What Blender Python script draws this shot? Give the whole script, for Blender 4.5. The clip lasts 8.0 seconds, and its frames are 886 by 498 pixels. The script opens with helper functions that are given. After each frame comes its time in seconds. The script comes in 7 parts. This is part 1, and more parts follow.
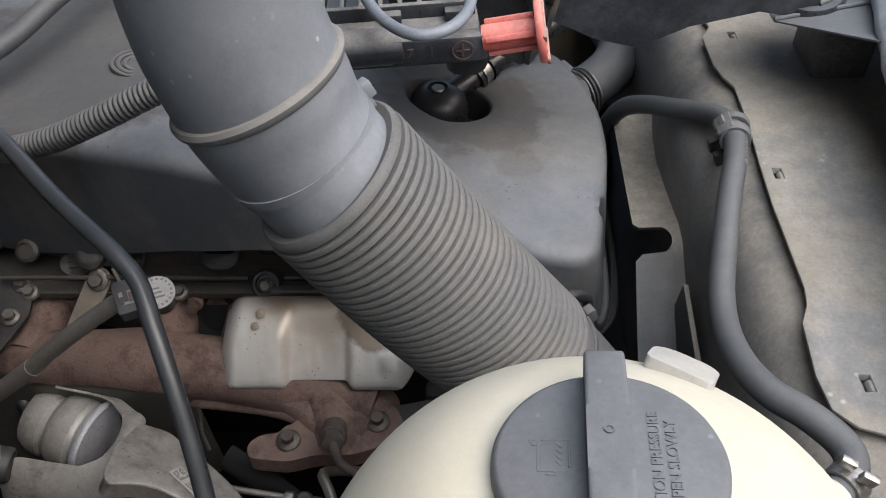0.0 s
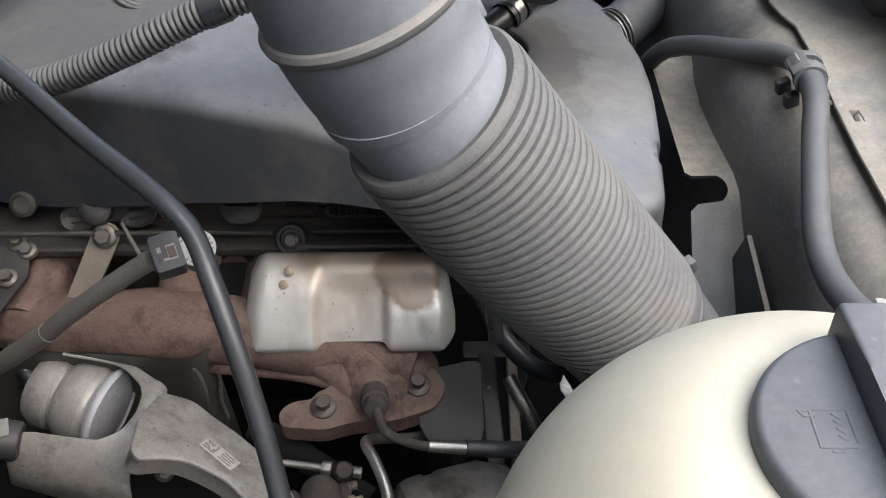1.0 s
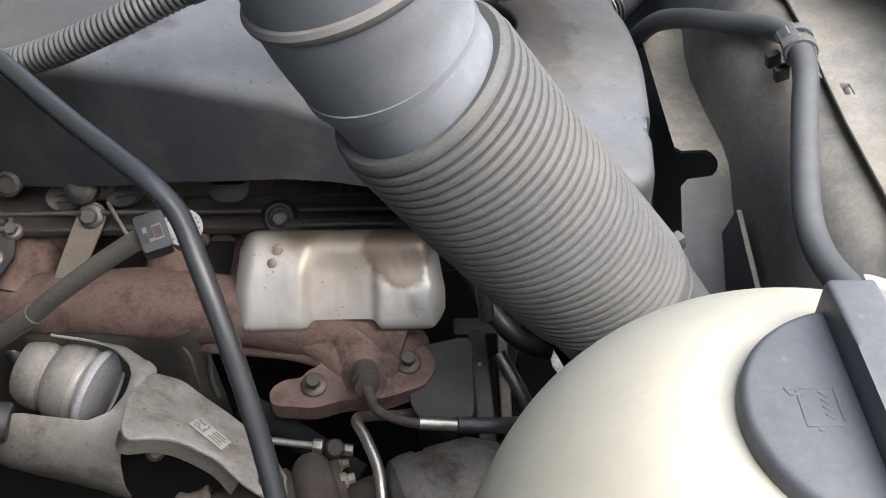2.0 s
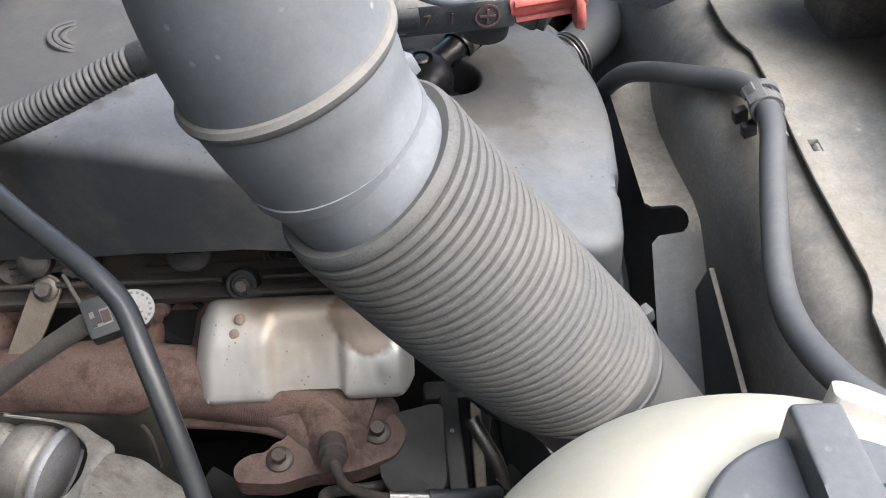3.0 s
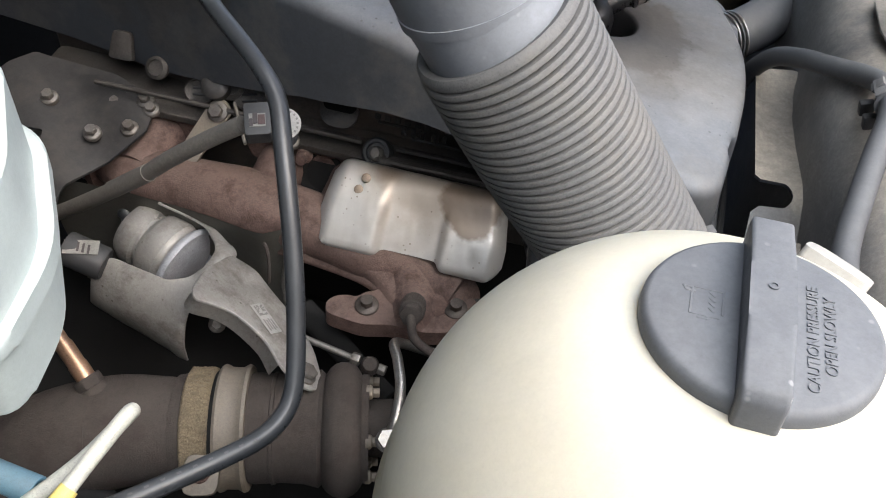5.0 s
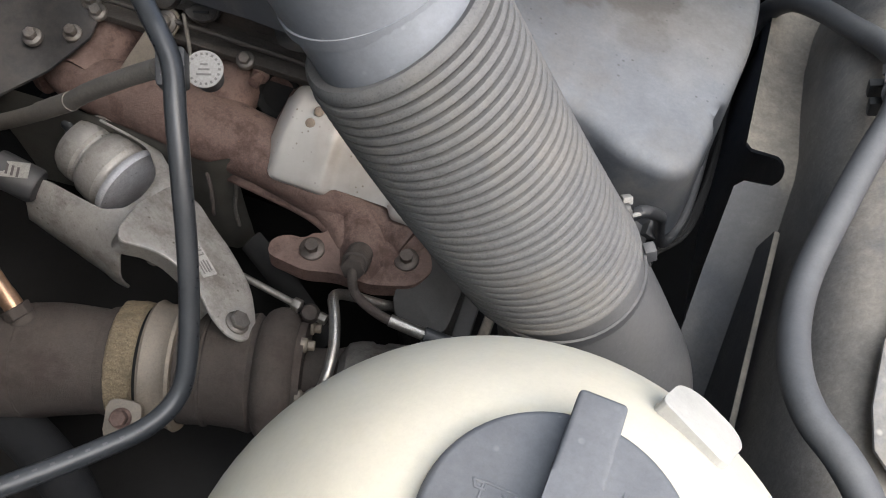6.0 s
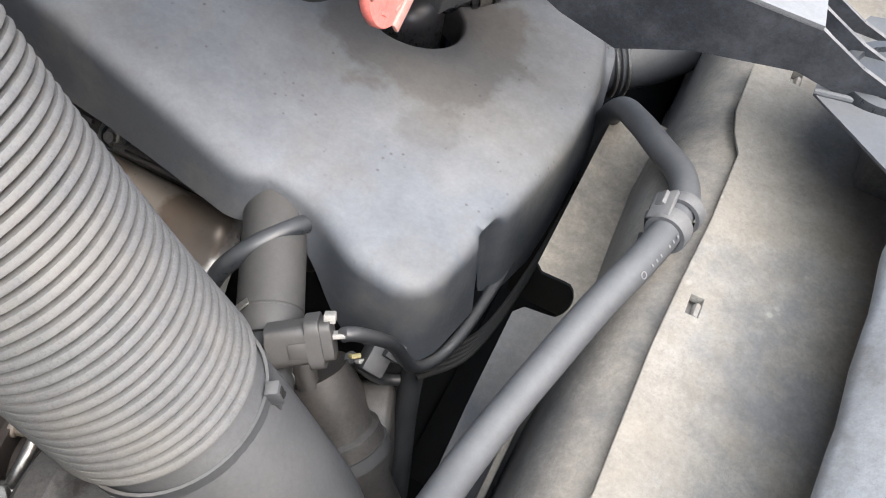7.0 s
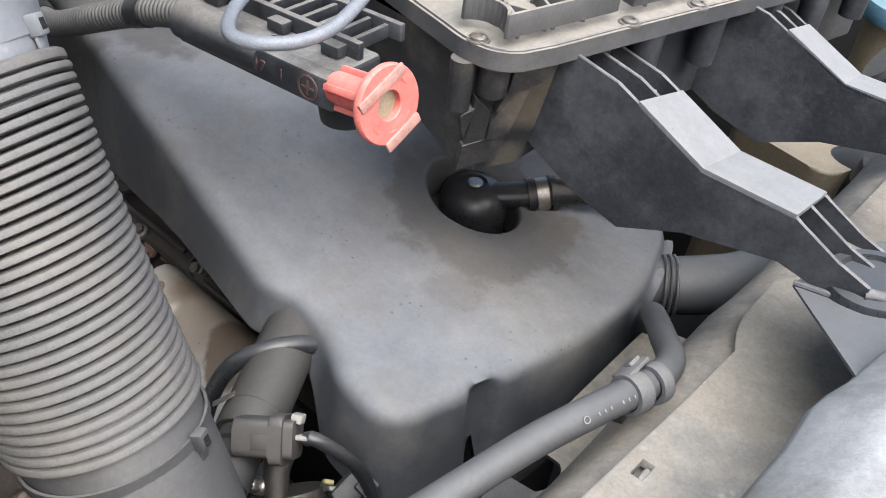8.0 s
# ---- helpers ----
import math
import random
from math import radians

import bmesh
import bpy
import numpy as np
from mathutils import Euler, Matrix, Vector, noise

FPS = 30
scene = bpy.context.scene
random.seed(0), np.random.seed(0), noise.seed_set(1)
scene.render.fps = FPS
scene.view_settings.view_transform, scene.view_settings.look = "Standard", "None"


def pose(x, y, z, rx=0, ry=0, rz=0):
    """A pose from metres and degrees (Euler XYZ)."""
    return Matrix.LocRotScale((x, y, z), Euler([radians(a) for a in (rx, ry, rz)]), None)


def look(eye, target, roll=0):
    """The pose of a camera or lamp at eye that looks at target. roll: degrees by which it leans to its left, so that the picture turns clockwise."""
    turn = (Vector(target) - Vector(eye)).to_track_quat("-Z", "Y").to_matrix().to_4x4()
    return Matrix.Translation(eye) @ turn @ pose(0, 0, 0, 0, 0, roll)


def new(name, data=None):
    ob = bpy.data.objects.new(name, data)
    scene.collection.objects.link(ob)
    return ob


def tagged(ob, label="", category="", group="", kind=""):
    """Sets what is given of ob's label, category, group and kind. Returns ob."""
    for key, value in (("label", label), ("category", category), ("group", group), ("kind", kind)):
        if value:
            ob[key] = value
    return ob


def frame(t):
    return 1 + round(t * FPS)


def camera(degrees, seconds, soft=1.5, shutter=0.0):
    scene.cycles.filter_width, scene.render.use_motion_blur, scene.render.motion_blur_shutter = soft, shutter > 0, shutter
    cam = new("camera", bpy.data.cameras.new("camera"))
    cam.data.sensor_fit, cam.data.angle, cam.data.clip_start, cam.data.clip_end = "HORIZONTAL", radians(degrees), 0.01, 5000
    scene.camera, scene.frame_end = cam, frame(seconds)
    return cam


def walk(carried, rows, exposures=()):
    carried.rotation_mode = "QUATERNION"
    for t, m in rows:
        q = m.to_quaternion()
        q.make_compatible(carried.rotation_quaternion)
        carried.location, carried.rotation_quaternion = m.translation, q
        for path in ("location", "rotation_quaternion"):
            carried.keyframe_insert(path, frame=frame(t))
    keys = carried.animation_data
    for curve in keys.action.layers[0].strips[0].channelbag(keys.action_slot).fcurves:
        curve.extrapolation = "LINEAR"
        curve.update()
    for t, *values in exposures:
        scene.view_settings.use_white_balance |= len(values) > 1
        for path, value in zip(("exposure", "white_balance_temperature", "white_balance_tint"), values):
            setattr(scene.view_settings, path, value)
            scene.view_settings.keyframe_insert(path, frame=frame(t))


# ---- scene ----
cam = camera(54.0, 8.0, soft=1.0)
PATH = [
    (0, (0.0152, 0.0005, 1.2089), (-0.0278, 1.4263, -0.1929), -1.25),
    (0.5, (-0.039, 0.0233, 1.1822), (0.0051, 1.4309, -0.2379), 1.94),
    (1, (-0.0548, 0.0288, 1.1732), (0.0353, 1.3862, -0.2928), 2.30),
    (1.2, (-0.0544, 0.0285, 1.1738), (0.0312, 1.3643, -0.3123), 2.32),
    (2.5, (-0.0495, 0.0407, 1.1714), (0.0798, 1.3521, -0.3331), 2.48),
    (3, (-0.0396, 0.0574, 1.1761), (0.1048, 1.4208, -0.2801), 2.06),
    (3.5, (-0.0309, 0.0549, 1.1683), (0.1219, 1.447, -0.2595), 1.94),
    (4, (-0.0288, 0.0417, 1.1658), (0.1286, 1.4498, -0.2457), 3.61),
    (4.5, (-0.0163, -0.0157, 1.1761), (-0.0867, 1.4104, -0.2244), 5.35),
    (4.7, (-0.0132, -0.0321, 1.1754), (-0.1498, 1.3727, -0.2416), 5.94),
    (5.8, (-0.0062, 0.0391, 1.2035), (-0.1672, 1.0664, -0.5049), 10.96),
    (6, (0.0274, 0.0734, 1.1963), (-0.1457, 1.0861, -0.5196), 10.39),
    (6.5, (0.1093, 0.1485, 1.1803), (-0.0868, 1.1481, -0.5409), 10.19),
    (7, (0.1643, 0.1949, 1.1676), (-0.1385, 1.275, -0.4882), 12.52),
    (7.2, (0.2041, 0.2008, 1.1717), (-0.2784, 1.3391, -0.4004), 10.98),
    (7.5, (0.2479, 0.1942, 1.1607), (-0.4146, 1.428, -0.2671), 10.69),
    (8, (0.2767, 0.1832, 1.1483), (-0.6464, 1.4336, -0.1104), 7.87),
]
walk(cam, [(t, look(eye, target, roll)) for t, eye, target, roll in PATH], exposures=((0.0, 1.38), (0.5, 1.97), (1.0, 1.93), (2.5, 2.18), (3.5, 2.21), (4.5, 2.15), (6.0, 1.8), (6.5, 2.0), (7.0, 2.32), (7.5, 2.22), (8.0, 1.98)))

# ---- light ----
world = bpy.data.worlds.new("overcast_sky")
scene.world = world
world.use_nodes = True
wn = world.node_tree.nodes
sky = wn.new("ShaderNodeTexSky")
sky.sky_type, sky.sun_disc = "NISHITA", False
sky.sun_elevation, sky.sun_rotation = radians(52), radians(110)
sky.air_density, sky.dust_density, sky.ozone_density = 1.0, 4.0, 0.6
wn["Background"].inputs["Strength"].default_value = 0.10
world.node_tree.links.new(sky.outputs[0], wn["Background"].inputs["Color"])
sun_data = bpy.data.lights.new("sun", "SUN")
sun_data.energy, sun_data.angle, sun_data.color = 1.65, radians(64), (0.955, 0.99, 1.02)
sun = new("sun", sun_data)
sun.matrix_world = look((0.16, -0.20, 0.96), (0, 0, 0))


# ---- materials ----
def material(name, base, rough=0.6, metal=0.0, dust=0.0, dust_colour=(0.30, 0.292, 0.278), scale=60.0, vary=0.25, bump=0.15, stain=None, stain_amount=0.0, spec=0.5, film=0.0, grain=0.35, speck=None, speck_scale=220, blobs=(), relief=0.0006, lie=-0.1, mottle=0.16, spread=1.0):
    """A worn surface: base colour varied at two scales, dust lying on upward faces, patchy stains, fine relief."""
    m = bpy.data.materials.new(name)
    m.use_nodes = True
    n, l = m.node_tree.nodes, m.node_tree.links
    bsdf = n["Principled BSDF"]
    co = n.new("ShaderNodeTexCoord")

    def noise_tex(s, detail, rough_=0.6):
        t = n.new("ShaderNodeTexNoise")
        t.inputs["Scale"].default_value, t.inputs["Detail"].default_value, t.inputs["Roughness"].default_value = s, detail, rough_
        l.new(co.outputs["Object"], t.inputs["Vector"])
        return t

    def mix(fac, a, b):
        x = n.new("ShaderNodeMix")
        x.data_type = "RGBA"
        for sock, value in ((x.inputs["Factor"], fac), (x.inputs["A"], a), (x.inputs["B"], b)):
            if hasattr(value, "is_output"):
                l.new(value, sock)
            else:
                sock.default_value = value
        return x.outputs["Result"]

    def ramp(fac, lo, hi, a=0.0, b=1.0):
        x = n.new("ShaderNodeMapRange")
        for k, value in (("From Min", lo), ("From Max", hi), ("To Min", a), ("To Max", b)):
            x.inputs[k].default_value = value
        l.new(fac, x.inputs["Value"])
        return x.outputs["Result"]

    def times(a, b):
        x = n.new("ShaderNodeMath")
        x.operation, x.use_clamp = "MULTIPLY", True
        for i, value in enumerate((a, b)):
            if hasattr(value, "is_output"):
                l.new(value, x.inputs[i])
            else:
                x.inputs[i].default_value = value
        return x.outputs[0]

    big, fine = noise_tex(scale * 0.25, 4), noise_tex(max(300, scale * 6), 8, 0.78)
    dark = tuple(c * (1 - vary) for c in base) + (1,)
    light = tuple(min(1, c * (1 + vary)) for c in base) + (1,)
    colour = mix(ramp(big.outputs["Fac"], 0.3, 0.7), dark, light)
    colour = mix(ramp(fine.outputs["Fac"], 0.42, 0.66, 0, min(1, grain * 1.8)), colour, tuple(min(1, c * (1.25 + vary)) for c in base) + (1,))
    grit = noise_tex(1100, 4, 0.8)
    colour = mix(ramp(grit.outputs["Fac"], 0.50, 0.68, 0, min(1, grain * 1.6)), colour, tuple(c * 0.45 for c in base) + (1,))
    rough_out = ramp(fine.outputs["Fac"], 0.3, 0.7, max(0.02, rough - 0.08 * spread), min(1, rough + 0.1 * spread))
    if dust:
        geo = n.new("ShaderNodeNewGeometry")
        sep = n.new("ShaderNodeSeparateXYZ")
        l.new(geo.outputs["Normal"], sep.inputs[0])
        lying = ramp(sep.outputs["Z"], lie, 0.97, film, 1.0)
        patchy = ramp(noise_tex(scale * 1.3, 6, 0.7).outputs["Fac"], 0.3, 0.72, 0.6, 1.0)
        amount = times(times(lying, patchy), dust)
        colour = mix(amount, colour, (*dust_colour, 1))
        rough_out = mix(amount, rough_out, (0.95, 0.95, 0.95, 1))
    for place, reach, tone, strength, edge in blobs:
        far = n.new("ShaderNodeVectorMath")
        far.operation = "DISTANCE"
        l.new(co.outputs["Object"], far.inputs[0])
        far.inputs[1].default_value = place
        wob = ramp(noise_tex(28, 4).outputs["Fac"], 0.2, 0.8, -0.35 * reach, 0.35 * reach)
        add = n.new("ShaderNodeMath")
        l.new(far.outputs["Value"], add.inputs[0])
        l.new(wob, add.inputs[1])
        colour = mix(ramp(add.outputs[0], reach * edge, reach, strength, 0.0), colour, (*tone, 1))
    if stain:
        patch = noise_tex(scale * 0.5, 8, 0.72)
        colour = mix(ramp(patch.outputs["Fac"], 0.48, 0.62, 0, stain_amount), colour, (*stain, 1))
    if mottle:
        for size, lo, hi in ((70, 1 - 0.45 * mottle, 1 + 0.35 * mottle), (420, 1 - 0.35 * mottle, 1 + 0.3 * mottle)):
            cloud = ramp(noise_tex(size, 8, 0.75).outputs["Fac"], 0.36, 0.64, lo, hi)
            x = n.new("ShaderNodeMix")
            x.data_type, x.blend_type = "RGBA", "MULTIPLY"
            x.inputs["Factor"].default_value = 1.0
            l.new(colour, x.inputs["A"])
            l.new(cloud, x.inputs["B"])
            colour = x.outputs["Result"]
    if speck:
        v = n.new("ShaderNodeTexVoronoi")
        v.inputs["Scale"].default_value = speck_scale
        l.new(co.outputs["Object"], v.inputs["Vector"])
        rare = ramp(noise_tex(speck_scale * 0.25, 2).outputs["Fac"], 0.5, 0.62)
        colour = mix(times(ramp(v.outputs["Distance"], 0.09, 0.17, 0.75, 0.0), rare), colour, (*speck, 1))
    l.new(colour, bsdf.inputs["Base Color"])
    l.new(rough_out, bsdf.inputs["Roughness"])
    bsdf.inputs["Metallic"].default_value = metal
    bsdf.inputs["Specular IOR Level"].default_value = spec
    if bump:
        b = n.new("ShaderNodeBump")
        b.inputs["Strength"].default_value, b.inputs["Distance"].default_value = bump, relief
        l.new(fine.outputs["Fac"], b.inputs["Height"])
        l.new(b.outputs[0], bsdf.inputs["Normal"])
    return m


# Cover's first blob: brown smudge with the bonnet's shade painted into it.
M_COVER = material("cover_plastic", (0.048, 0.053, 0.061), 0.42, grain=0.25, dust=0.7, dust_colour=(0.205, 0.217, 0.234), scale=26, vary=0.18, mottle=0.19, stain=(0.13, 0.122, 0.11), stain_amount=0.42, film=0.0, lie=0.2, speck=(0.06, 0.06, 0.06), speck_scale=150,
                   # Second blob: tan dust, painted paler to lift the arm's shade.
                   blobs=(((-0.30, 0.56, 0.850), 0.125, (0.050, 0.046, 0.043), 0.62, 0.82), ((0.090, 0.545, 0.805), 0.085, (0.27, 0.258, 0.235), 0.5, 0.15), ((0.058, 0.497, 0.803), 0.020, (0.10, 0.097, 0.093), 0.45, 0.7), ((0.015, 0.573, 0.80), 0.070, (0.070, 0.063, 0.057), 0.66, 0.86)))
M_HOSE = material("ribbed_rubber", (0.070, 0.070, 0.070), 0.6, dust=0.32, lie=0.1, dust_colour=(0.215, 0.208, 0.195), scale=45, vary=0.2, film=0.05, stain=(0.15, 0.135, 0.11), stain_amount=0.3, grain=0.6)
M_PIPE = material("smooth_pipe_plastic", (0.080, 0.088, 0.100), 0.46, grain=0.2, film=0.25, dust=0.75, dust_colour=(0.30, 0.315, 0.335), scale=40, vary=0.1, bump=0.08, speck=(0.34, 0.34, 0.34), speck_scale=130)
M_ELBOW = material("dusty_elbow_rubber", (0.040, 0.042, 0.045), 0.42, grain=0.3, film=0.02, dust=0.55, lie=0.1, dust_colour=(0.235, 0.225, 0.21), scale=35, vary=0.2, bump=0.12, stain=(0.045, 0.046, 0.049), stain_amount=0.5, mottle=0.3)
M_RIM = material("dusty_rim_plastic", (0.07, 0.073, 0.08), 0.6, film=0.2, dust=0.75, dust_colour=(0.27, 0.25, 0.22), scale=50, vary=0.2, grain=0.4)
M_RUBBER = material("black_rubber", (0.021, 0.0235, 0.027), 0.30, grain=0.25, dust=0.2, lie=0.35, dust_colour=(0.2, 0.205, 0.21), scale=60)
M_COOL = material("coolant_hose_rubber", (0.044, 0.047, 0.052), 0.5, film=0.1, dust=0.40, dust_colour=(0.19, 0.19, 0.19), scale=50, vary=0.15)
M_BLACK = material("black_plastic", (0.016, 0.017, 0.019), 0.5, dust=0.16, scale=50)
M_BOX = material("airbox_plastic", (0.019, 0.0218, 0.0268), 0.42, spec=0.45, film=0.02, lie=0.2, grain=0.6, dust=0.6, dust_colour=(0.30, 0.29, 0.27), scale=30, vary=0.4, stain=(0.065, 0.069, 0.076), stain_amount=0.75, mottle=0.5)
M_BOXLID = material("dusty_airbox_lid", (0.045, 0.048, 0.054), 0.45, film=0.04, lie=0.45, grain=0.4, dust=1.0, dust_colour=(0.285, 0.262, 0.225), scale=30, vary=0.2, stain=(0.15, 0.142, 0.128), stain_amount=0.3, mottle=0.3)
M_CORNER = material("streaked_airbox_plastic", (0.015, 0.0158, 0.018), 0.42, film=0.05, lie=0.2, grain=0.5, dust=0.5, dust_colour=(0.26, 0.245, 0.22), scale=70, vary=0.35, stain=(0.075, 0.066, 0.053), stain_amount=0.45, mottle=0.5, blobs=(((0.079, 0.507, 0.940), 0.020, (0.115, 0.098, 0.075), 0.55, 0.6), ((0.072, 0.506, 0.905), 0.012, (0.10, 0.09, 0.072), 0.5, 0.6)))
M_STEEL = material("dull_steel", (0.36, 0.345, 0.32), 0.38, 0.9, scale=80, vary=0.25, stain=(0.16, 0.12, 0.09), stain_amount=0.4)
M_SHIELD = material("aluminised_heat_shield", (0.52, 0.505, 0.475), 0.40, 0.42, scale=16, vary=0.08, grain=0.0, bump=0.0, mottle=0.05, spread=0.2, speck=(0.17, 0.135, 0.10), speck_scale=190,
                    blobs=(((-0.090, 0.425, 0.731), 0.060, (0.25, 0.19, 0.13), 0.6, 0.35), ((-0.050, 0.418, 0.727), 0.026, (0.14, 0.10, 0.068), 0.8, 0.8), ((-0.120, 0.432, 0.732), 0.018, (0.18, 0.13, 0.09), 0.6, 0.3), ((-0.040, 0.392, 0.705), 0.010, (0.20, 0.16, 0.125), 0.45, 0.5)))
M_GALV = material("dull_galvanised_sheet", (0.40, 0.385, 0.36), 0.40, 0.5, dust=0.35, dust_colour=(0.25, 0.23, 0.205), scale=60, vary=0.2, stain=(0.13, 0.11, 0.09), stain_amount=0.6, grain=0.22, bump=0.12, speck=(0.10, 0.08, 0.06), speck_scale=160)
M_GUSSET = material("grey_boss_paint", (0.085, 0.089, 0.096), 0.45, 0.1, dust=0.6, dust_colour=(0.125, 0.127, 0.128), scale=30, vary=0.1, bump=0.05)
M_RUST = material("rusted_cast_iron", (0.138, 0.083, 0.069), 0.7, 0.1, dust=0.6, dust_colour=(0.205, 0.152, 0.127), scale=90, vary=0.4, bump=0.9, stain=(0.065, 0.038, 0.032), stain_amount=0.8, grain=0.8, film=0.2, relief=0.0012, speck=(0.22, 0.13, 0.09), speck_scale=260)
M_IRON = material("grey_cast_iron", (0.057, 0.049, 0.045), 0.65, 0.3, dust=0.5, dust_colour=(0.14, 0.115, 0.095), scale=90, vary=0.3, bump=0.9, stain=(0.06, 0.045, 0.04), stain_amount=0.8, grain=0.8, relief=0.0012)
M_ALLOY = material("dirty_cast_alloy", (0.062, 0.058, 0.055), 0.45, 0.6, dust=0.15, scale=70, vary=0.3, bump=0.5, stain=(0.10, 0.085, 0.07), stain_amount=0.6)
M_HEAD = material("oily_cast_alloy", (0.055, 0.051, 0.047), 0.5, 0.3, grain=0.7, dust=0.15, dust_colour=(0.20, 0.17, 0.14), scale=70, vary=0.35, bump=0.6, stain=(0.05, 0.042, 0.036), stain_amount=0.7)
M_HEADTOP = material("dust_caked_alloy", (0.065, 0.058, 0.051), 0.65, 0.1, grain=0.5, dust=0.6, dust_colour=(0.115, 0.101, 0.087), scale=28, vary=0.3, bump=0.5, stain=(0.10, 0.075, 0.058), stain_amount=0.7, mottle=0.35)
M_TANK = material("yellowed_tank_plastic", (0.49, 0.462, 0.375), 0.55, grain=0.05, mottle=0.08, dust=0.08, dust_colour=(0.55, 0.5, 0.42), scale=25, vary=0.05, bump=0.04)
M_PIPEGREY = material("brown_grey_pipe", (0.115, 0.105, 0.092), 0.5, 0.2, dust=0.5, dust_colour=(0.26, 0.235, 0.20), scale=70, vary=0.25)
M_LID = material("speckled_lid_steel", (0.36, 0.365, 0.385), 0.5, 0.2, dust=0.25, scale=60, vary=0.12, stain=(0.20, 0.17, 0.15), stain_amount=0.35, speck=(0.07, 0.055, 0.045), speck_scale=240)
M_CAST = material("black_oily_casting", (0.030, 0.028, 0.026), 0.5, 0.2, dust=0.1, scale=70, vary=0.3, bump=0.6)
M_PAD = material("oily_alloy_pad", (0.15, 0.143, 0.133), 0.45, 0.4, dust=0.2, scale=60, vary=0.2, stain=(0.06, 0.052, 0.045), stain_amount=0.85, mottle=0.3)
M_RIVET = material("browned_rivet", (0.27, 0.215, 0.165), 0.45, 0.4, scale=120, vary=0.2)
M_ROD = material("dull_rod_steel", (0.23, 0.215, 0.195), 0.42, 0.7, dust=0.2, scale=90, vary=0.3, stain=(0.11, 0.09, 0.07), stain_amount=0.5)
M_CLIP = material("grey_clip_plastic", (0.085, 0.089, 0.096), 0.5, dust=0.35, dust_colour=(0.26, 0.24, 0.21), scale=60, vary=0.1)
M_TANK.node_tree.nodes["Principled BSDF"].inputs["Subsurface Weight"].default_value = 0.35
M_TANK.node_tree.nodes["Principled BSDF"].inputs["Subsurface Radius"].default_value = (1.0, 0.85, 0.55)
M_TANK.node_tree.nodes["Principled BSDF"].inputs["Subsurface Scale"].default_value = 0.018
M_CAP = material("grey_cap_plastic", (0.064, 0.070, 0.081), 0.5, mottle=0.2, grain=0.2, speck=(0.26, 0.26, 0.26), speck_scale=170, dust=0.45, dust_colour=(0.22, 0.22, 0.22), scale=60, vary=0.12, bump=0.25)
M_WHITE = material("white_plastic", (0.36, 0.347, 0.317), 0.4, grain=0.08, mottle=0.15, dust=0.1, scale=60, vary=0.04)
M_RED = material("red_plastic", (0.57, 0.075, 0.062), 0.5, grain=0.3, mottle=0.4, stain=(0.45, 0.17, 0.14), stain_amount=0.5, film=0.3, dust=0.5, dust_colour=(0.6, 0.42, 0.36), scale=60, vary=0.15)
M_REDDUST = material("dusty_faded_red", (0.36, 0.14, 0.115), 0.65, grain=0.3, mottle=0.4, film=0.3, lie=-0.3, dust=0.9, dust_colour=(0.33, 0.25, 0.215), scale=60, vary=0.15)
M_SHEET = material("dusty_painted_sheet", (0.30, 0.285, 0.26), 0.5, grain=0.5, speck=(0.44, 0.41, 0.35), speck_scale=90, dust=1.0, dust_colour=(0.262, 0.230, 0.188), scale=22, vary=0.2, stain=(0.155, 0.165, 0.178), stain_amount=0.55, mottle=0.3)
M_BEAM = material("dirty_beam_paint", (0.125, 0.123, 0.122), 0.5, film=0.12, lie=0.2, grain=0.5, dust=0.75, dust_colour=(0.34, 0.295, 0.235), scale=25, vary=0.3, stain=(0.10, 0.10, 0.105), stain_amount=0.7, mottle=0.3)
M_FLAP = material("air_guide_plastic", (0.032, 0.0345, 0.039), 0.5, dust=0.75, lie=0.78, dust_colour=(0.33, 0.288, 0.228), scale=25, vary=0.2, stain=(0.07, 0.066, 0.060), stain_amount=0.5, mottle=0.4)
M_BODY = material("silver_body_paint", (0.28, 0.292, 0.305), 0.36, 0.1, dust=0.4, dust_colour=(0.40, 0.395, 0.385), scale=30, vary=0.1, bump=0.05, stain=(0.13, 0.12, 0.11), stain_amount=0.6, grain=0.3)
M_BOLT = material("grimy_bolt_steel", (0.17, 0.155, 0.14), 0.5, 0.7, dust=0.3, scale=120, vary=0.3, stain=(0.09, 0.07, 0.055), stain_amount=0.6)
M_OXBOLT = material("oxidised_bolt", (0.10, 0.083, 0.072), 0.5, 0.5, scale=120, vary=0.3, stain=(0.05, 0.038, 0.03), stain_amount=0.6)
# Near-black that also carries the shade of gaps, slots and recesses.
M_DARK = material("dark_grime_and_gap_shade", (0.012, 0.0117, 0.0113), 0.8, spec=0.25, scale=60)
M_GLOSSY = material("glossy_cable_jacket", (0.016, 0.017, 0.019), 0.35, dust=0.12, lie=0.3, scale=60)
M_GROUND = material("wet_concrete", (0.30, 0.295, 0.28), 0.35, mottle=0.9, scale=90, vary=0.35, bump=0.8, stain=(0.62, 0.62, 0.6), stain_amount=0.6)
M_LOOM = material("loom_plastic", (0.050, 0.051, 0.053), 0.45, dust=0.3, scale=60)
M_WIRE = material("grey_cable_jacket", (0.15, 0.165, 0.19), 0.45, scale=60, vary=0.1)
M_BRASS = material("brass_colour_mesh", (0.27, 0.215, 0.14), 0.6, 0.3, scale=120, vary=0.35, bump=1.0, stain=(0.12, 0.095, 0.065), stain_amount=0.6, grain=0.8, relief=0.0015)
M_COPPER = material("heat_tinted_sensor", (0.36, 0.23, 0.15), 0.4, 0.8, scale=80, vary=0.3)
